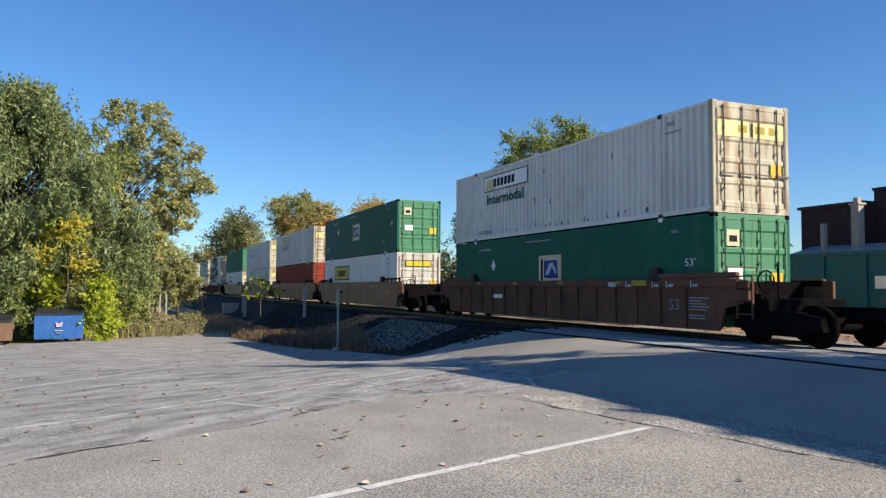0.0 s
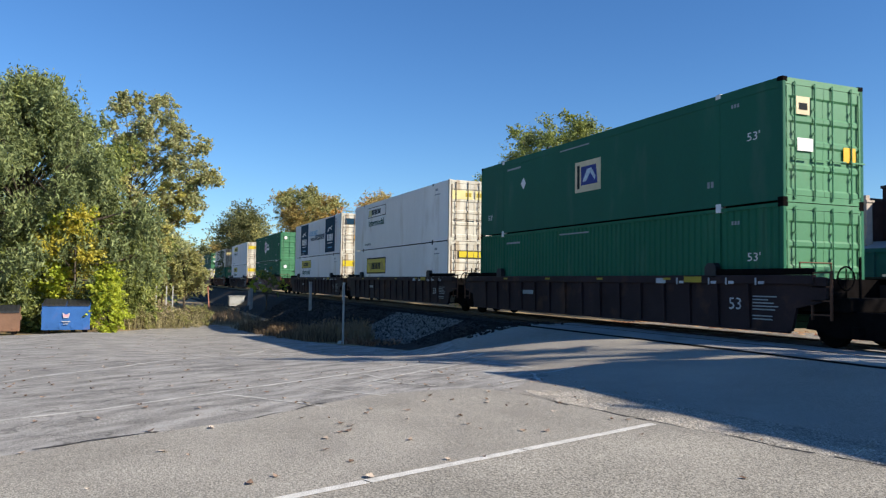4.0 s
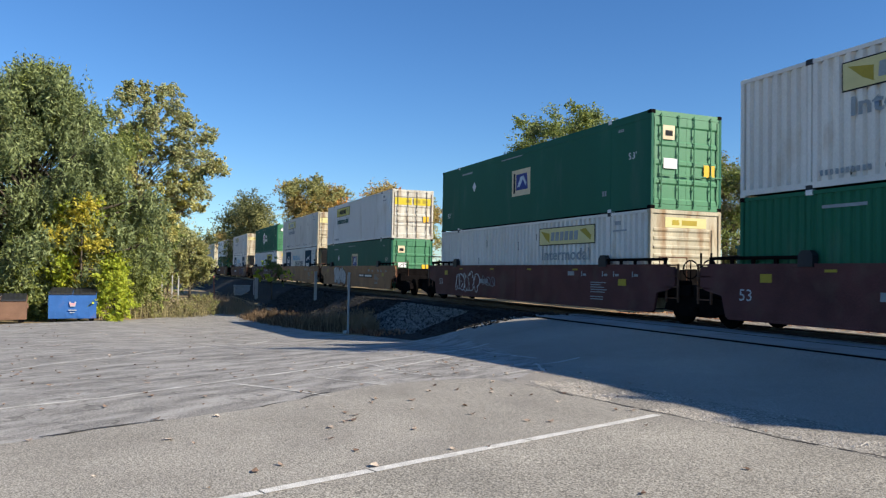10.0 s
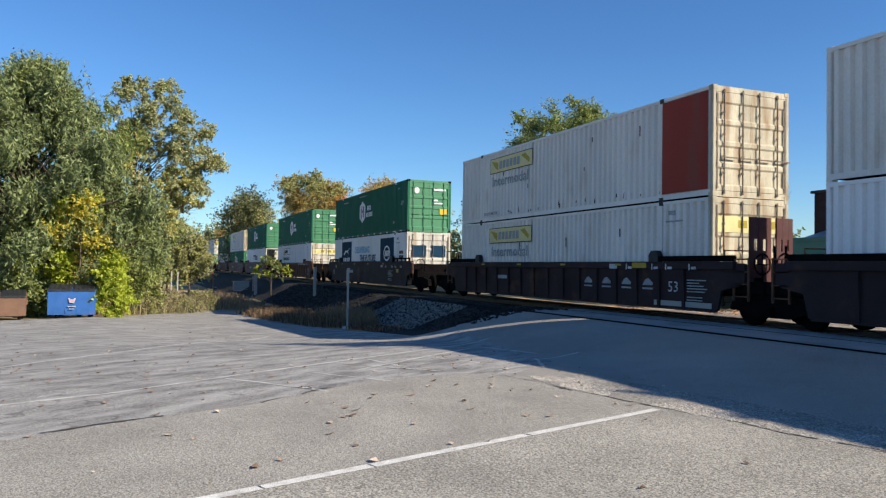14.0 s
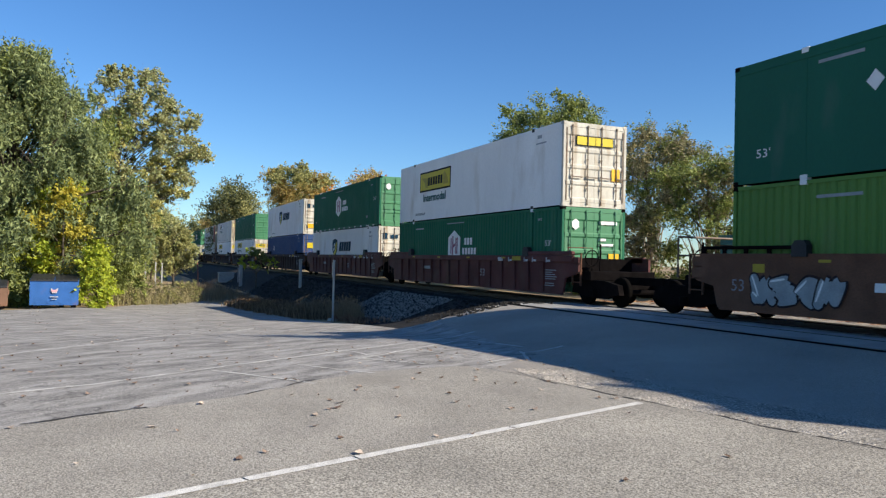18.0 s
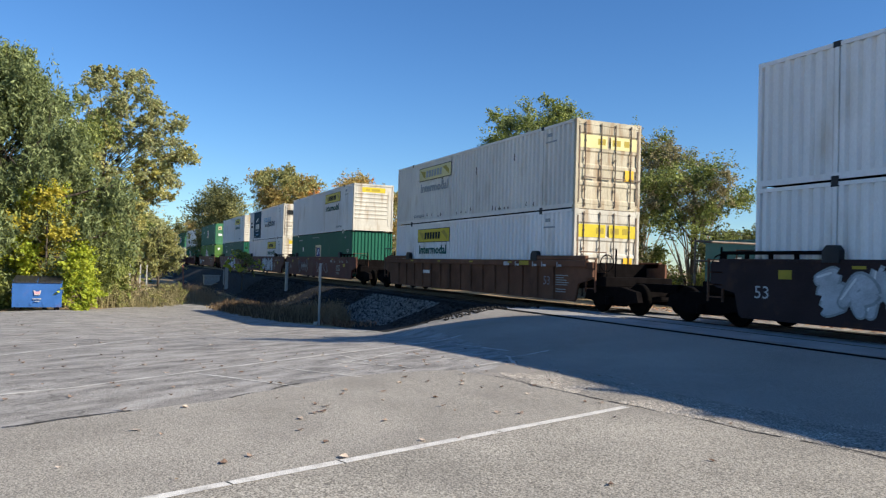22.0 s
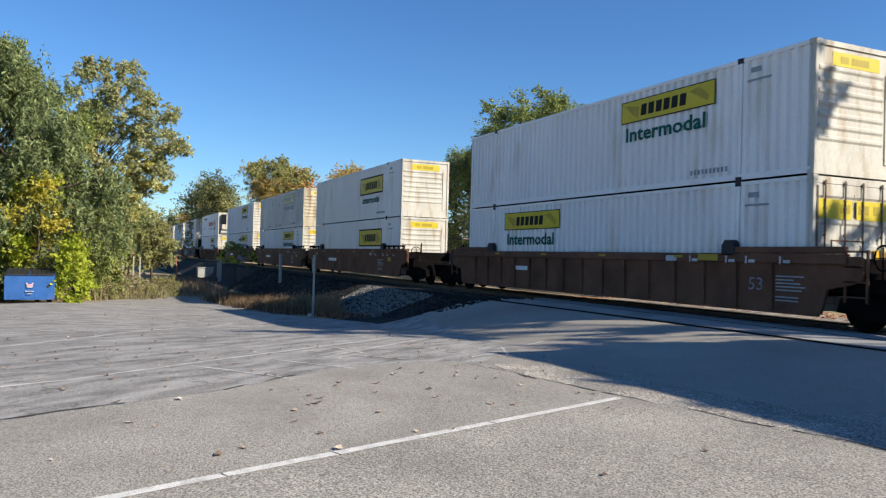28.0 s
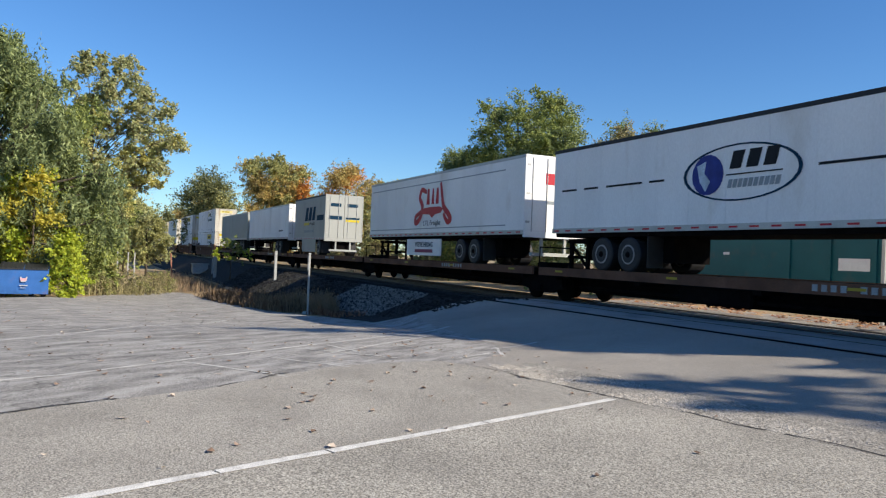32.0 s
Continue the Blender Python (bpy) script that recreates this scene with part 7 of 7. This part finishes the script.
def trailer(length, color, top, floor, label, wheels, legs, skirt=None, dark_roof=False):
    """A road trailer: x from its front edge on the train, z from the ground."""
    c = thing("road_trailer", label, "trailer", "trailers on the train")
    m, deck = PAINT[color], 1.36

    def put(name, shape, material=m, parent=c, text=""):
        return part(name, shape, material, parent, text)

    put("near_wall", box(0.05, length - 0.05, 0.01, 0.05, floor + 0.14, top - 0.10))
    put("far_wall", box(0.05, length - 0.05, WIDE - 0.05, WIDE - 0.01, floor + 0.14, top - 0.10))
    put("front_wall", box(0.0, 0.05, 0.03, WIDE - 0.03, floor + 0.05, top - 0.02))
    put("roof", box(0.02, length - 0.02, 0.03, WIDE - 0.03, top - 0.06, top - 0.01), PAINT["grey"])
    for y in (0.0, WIDE - 0.05):
        put("top_rail", box(0.0, length, y, y + 0.05, top - 0.11, top), M_BLACK if dark_roof else M_GALV)
        put("bottom_rail", box(0.0, length, y - 0.005, y + 0.055, floor, floor + 0.15), M_GALV)
    put("floor_frame", box(0.1, length - 0.1, 0.1, WIDE - 0.1, floor - 0.12, floor + 0.04), M_STEEL)
    n = int(length / 1.22)
    seams = Shape()
    for i in range(1, n):
        seams.box(i * length / n - 0.012, i * length / n + 0.012, 0.004, 0.012, floor + 0.15, top - 0.11)
    put("panel_seam", seams)
    tape = Shape()
    for i in range(2 * n):
        tape.box(0.15 + i * length / n / 2, 0.42 + i * length / n / 2, -0.012, -0.006, floor + 0.05, floor + 0.095)
    put("reflective_tape", tape, M_RED_INK)
    for y in (0.06, WIDE / 2 + 0.01):
        d = put("door", box(length - 0.03, length + 0.02, y, y + WIDE / 2 - 0.07, floor + 0.12, top - 0.10, bevel=0.012))
        for j in (0.25, 0.85):
            put("locking_bar", Shape().tube([(length + 0.035, y + j, floor + 0.1), (length + 0.035, y + j, top - 0.1)], (0.016, 0.016), 6), M_GALV, d)
        for z in (floor + 0.4, (floor + top) / 2, top - 0.4):
            put("hinge", box(length + 0.015, length + 0.035, y + (0.0 if y < 0.5 else 1.05), y + (0.16 if y < 0.5 else 1.21), z, z + 0.08), M_GALV, d)
    put("rear_frame", box(length - 0.04, length + 0.03, 0.0, WIDE, floor - 0.1, floor + 0.12).box(length - 0.04, length + 0.03, 0.0, 0.06, floor, top).box(length - 0.04, length + 0.03, WIDE - 0.06, WIDE, floor, top).box(length - 0.04, length + 0.03, 0.0, WIDE, top - 0.1, top))
    put("bumper_guard", box(length - 0.1, length, 0.35, WIDE - 0.35, floor - 0.75, floor - 0.63).box(length - 0.1, length - 0.03, 0.75, 0.85, floor - 0.7, floor).box(length - 0.1, length - 0.03, WIDE - 0.85, WIDE - 0.75, floor - 0.7, floor), PAINT["silver"])
    for u in wheels:
        ax = put("axle", Shape().tube([(u, 0.2, deck + 0.5), (u, WIDE - 0.2, deck + 0.5)], (0.07, 0.07), 8), M_STEEL)
        for y in (0.06, WIDE - 0.06 - 0.56):
            put("tyre", Shape().tube([(u, y, deck + 0.5), (u, y + 0.03, deck + 0.5), (u, y + 0.53, deck + 0.5), (u, y + 0.56, deck + 0.5)], (0.45, 0.5, 0.5, 0.45), 24), M_BLACK, ax)
            put("wheel_rim", Shape().tube([(u, y - 0.012, deck + 0.5), (u, y + 0.05, deck + 0.5)], (0.28, 0.28), 20), M_RIM, ax)
            put("rim_dish", Shape().tube([(u, y - 0.018, deck + 0.5), (u, y - 0.010, deck + 0.5)], (0.235, 0.235), 20), M_BLACK, ax)
            put("hub", Shape().tube([(u, y - 0.05, deck + 0.5), (u, y - 0.005, deck + 0.5)], (0.07, 0.10), 12), M_STEEL, ax)
    if wheels:
        put("suspension", box(min(wheels) - 1.5, max(wheels) + 1.2, 0.65, WIDE - 0.65, deck + 0.3, floor - 0.1), M_STEEL)
        put("mud_flap", box(max(wheels) + 0.75, max(wheels) + 0.78, 0.1, 0.65, deck + 0.15, floor), M_BLACK)
    for y in (0.45, WIDE - 0.55):
        put("landing_leg", box(legs - 0.06, legs + 0.06, y, y + 0.12, deck + 0.25, floor), M_STEEL)
        put("leg_brace", Shape().tube([(legs, y + 0.06, deck + 0.5), (legs + 0.9, y + 0.06, floor)], (0.03, 0.03), 5), M_STEEL)
    if skirt:
        put("side_skirt", Shape().slab([(skirt[0], floor), (skirt[0] + 0.15, floor - 0.85), (skirt[1], floor - 0.85), (skirt[1], floor)], "y", 0.04, 0.07), text="flat side skirt")
    return c


before = None
TRAILERS = [
    # rear x at 0 s, length, colour, top, floor, label, wheels, landing legs, skirt, dark roof
    (800.95, 16.15, "grey", 5.22, 2.5, "dull grey panelled road trailer with side skirt", (12.6, 13.85), 2.8, (3.2, 8.9), False),
    (818.15, 16.15, "white", 5.22, 2.5, "plain white panelled road trailer", (12.0, 13.25), 2.6, None, False),
    (828.2, 8.1, "silver", 5.38, 2.42, "short white road trailer with dark slanted lettering", (6.6,), 1.6, (2.2, 5.8), True),
    (853.3, 16.2, "white", 5.32, 2.5, "white road trailer with red emblem and roof rail", (11.1, 12.35), 2.8, None, False),
    (871.3, 16.15, "white", 5.2, 2.5, "white road trailer with a blue oval globe emblem", (2.62, 3.85), 12.9, None, True),
]
JOINTS = [783.9, 801.4, 818.8, 836.5, 854.4, 873.0]
for i in range(5):
    s = spine_car(JOINTS[i + 1] - JOINTS[i], i == 0, CAR["tan"] if i == 2 else M_STEEL)
    MOVING.append((s, JOINTS[i], NEAR, 0.0))
haul = []
for x_rear, length, color, top, floor, label, wheels, legs, skirt, dark in TRAILERS:
    t = trailer(length, color, top, floor, label, wheels, legs, skirt, dark)
    MOVING.append((t, x_rear - length, NEAR, 0.0))
    haul.append(t)
grey_trailer, plain_trailer, short_trailer, emblem_trailer, globe_trailer = haul
part("marking", box(12.8, 14.3, -0.004, 0.002, 3.1, 3.2), M_INK, plain_trailer)
# short trailer: three slanted plain shapes, a yellow bar, a word
t = short_trailer
for x0, w in ((2.95, 0.78), (3.9, 0.78), (4.85, 0.72)):
    part("logo_shape", Shape().slab([(x0, 3.74), (x0 + w, 3.74), (x0 + w + 0.22, 4.66), (x0 + 0.38, 4.66)], "y", -0.004, 0.004), M_NAVY, t)
part("logo_bar", Shape().slab([(2.75, 3.42), (4.1, 3.42), (4.2, 3.6), (2.85, 3.6)], "y", -0.004, 0.004), M_YELLOW, t)
words("Freight", 4.25, -0.004, 3.4, 1.35, 0.24, M_INK, t, shear=0.15)
blocks(t, 2.9, 2.92, 2.6, 0.16, 12, M_FADED_INK, y=0.0)
part("logo_panel", Shape().slab([(6.1, 3.7), (7.7, 3.7), (7.8, 4.05), (6.15, 4.05)], "y", -0.004, 0.004), M_NAVY, t)
for y in (0.35, 1.5):
    end_mark(t, y, 4.6, 0.72, 0.22, M_NAVY, 8.125)
end_mark(t, 0.25, 3.75, 0.9, 0.24, M_NAVY, 8.125)
end_mark(t, 1.4, 3.8, 0.95, 0.12, M_NAVY, 8.125)
end_mark(t, 1.4, 3.62, 0.95, 0.15, M_YELLOW, 8.125)
# emblem trailer: red ribbon shape with plain bars, a grey word, a poster on the skirt
t = emblem_trailer
ribbon = Shape()
brush(ribbon, [(7.55, 4.5), (7.05, 4.62), (6.85, 4.25), (7.15, 3.9), (7.1, 3.55), (6.75, 3.2), (6.4, 3.14), (6.45, 3.4), (6.95, 3.6)], 0.12, -0.004)
brush(ribbon, [(9.15, 4.75), (9.3, 4.2), (9.5, 3.75), (9.95, 3.45), (10.2, 3.2), (9.9, 3.1), (9.55, 3.4)], 0.12, -0.004)
part("logo_ribbon", ribbon, M_RED_INK, t, "looped red ribbon")
part("logo_band", Shape().slab([(7.1, 3.7), (7.5, 3.78), (8.3, 3.8), (9.1, 3.78), (9.45, 3.68), (9.2, 3.5), (8.6, 3.46), (8.3, 3.3), (8.0, 3.46), (7.3, 3.5)], "y", -0.014, -0.012), M_RED_INK, t)
for x0, w in ((7.62, 0.34), (8.18, 0.26), (8.62, 0.32)):
    part("logo_shape", Shape().slab([(x0, 3.92), (x0 + w, 3.92), (x0 + w * 0.8, 4.62), (x0 + w * 0.3, 4.62)], "y", -0.006, 0.003), M_RED_INK, t)
words("LTL Freight", 7.3, -0.004, 2.98, 1.9, 0.22, M_INK, t)
part("roof_stripe", box(0.3, 14.8, -0.004, 0.003, 4.86, 4.90), M_FADED_INK, t)
part("rub_stripe", box(0.3, 14.9, -0.004, 0.003, 2.82, 2.86), M_FADED_INK, t)
part("poster", box(5.4, 9.3, 0.03, 0.06, 1.62, 2.36), PAINT["white"], t, "pale poster on the trailer skirt")
words("WE'RE HIRING", 6.4, 0.024, 2.02, 2.0, 0.2, M_NAVY, t, bold=0.01)
part("poster_bar", box(6.4, 8.4, 0.02, 0.03, 1.75, 1.9), M_PURPLE_INK, t)
end_mark(t, 0.85, 4.3, 0.85, 0.4, M_RED_INK, 16.225)
end_mark(t, 0.95, 3.6, 0.7, 0.12, M_FADED_INK, 16.225)
# globe trailer: oval frame, globe and bars, thin lettering bars
t = globe_trailer
o = ring(7.82, 3.86, 1.8, 0.68, 28, 0.94)
part("logo_oval", Shape().add([(x, -0.002, z) for x, _, z in o.v], o.f), M_NAVY, t)
part("logo_globe", Shape().slab(oval(6.85, 3.86, 0.52, 0.50), "y", -0.004, 0.004), M_SPRAY_DEEP, t)
part("logo_land", Shape().slab([(6.5, 4.1), (6.8, 4.2), (6.75, 3.9), (6.95, 3.7), (6.8, 3.45), (6.6, 3.7)], "y", -0.008, -0.004), M_SPRAY_BLUE, t)
blocks(t, 7.55, 3.95, 1.5, 0.42, 3, M_INK, gap=0.3, slant=0.12, y=0.0)
part("logo_bar", box(7.45, 9.1, -0.004, 0.003, 3.8, 3.83), M_INK, t)
blocks(t, 7.5, 3.5, 1.55, 0.2, 10, M_FADED_INK, slant=0.05, y=0.0)
for u0, u1 in ((0.5, 1.3), (1.7, 2.4), (2.8, 4.4), (4.7, 5.3), (10.0, 12.6)):
    part("marking", box(u0, u1, -0.004, 0.003, 3.82, 3.88), M_INK, t)


# ---- what moves ----
def motions():
    """The train rolls away along the track at one steady speed."""
    for ob, x, y, z in MOVING:
        walk(ob, [(t, pose(x - SPEED * t, y, z)) for t in (0.0, 16.0, 32.0)])


motions()
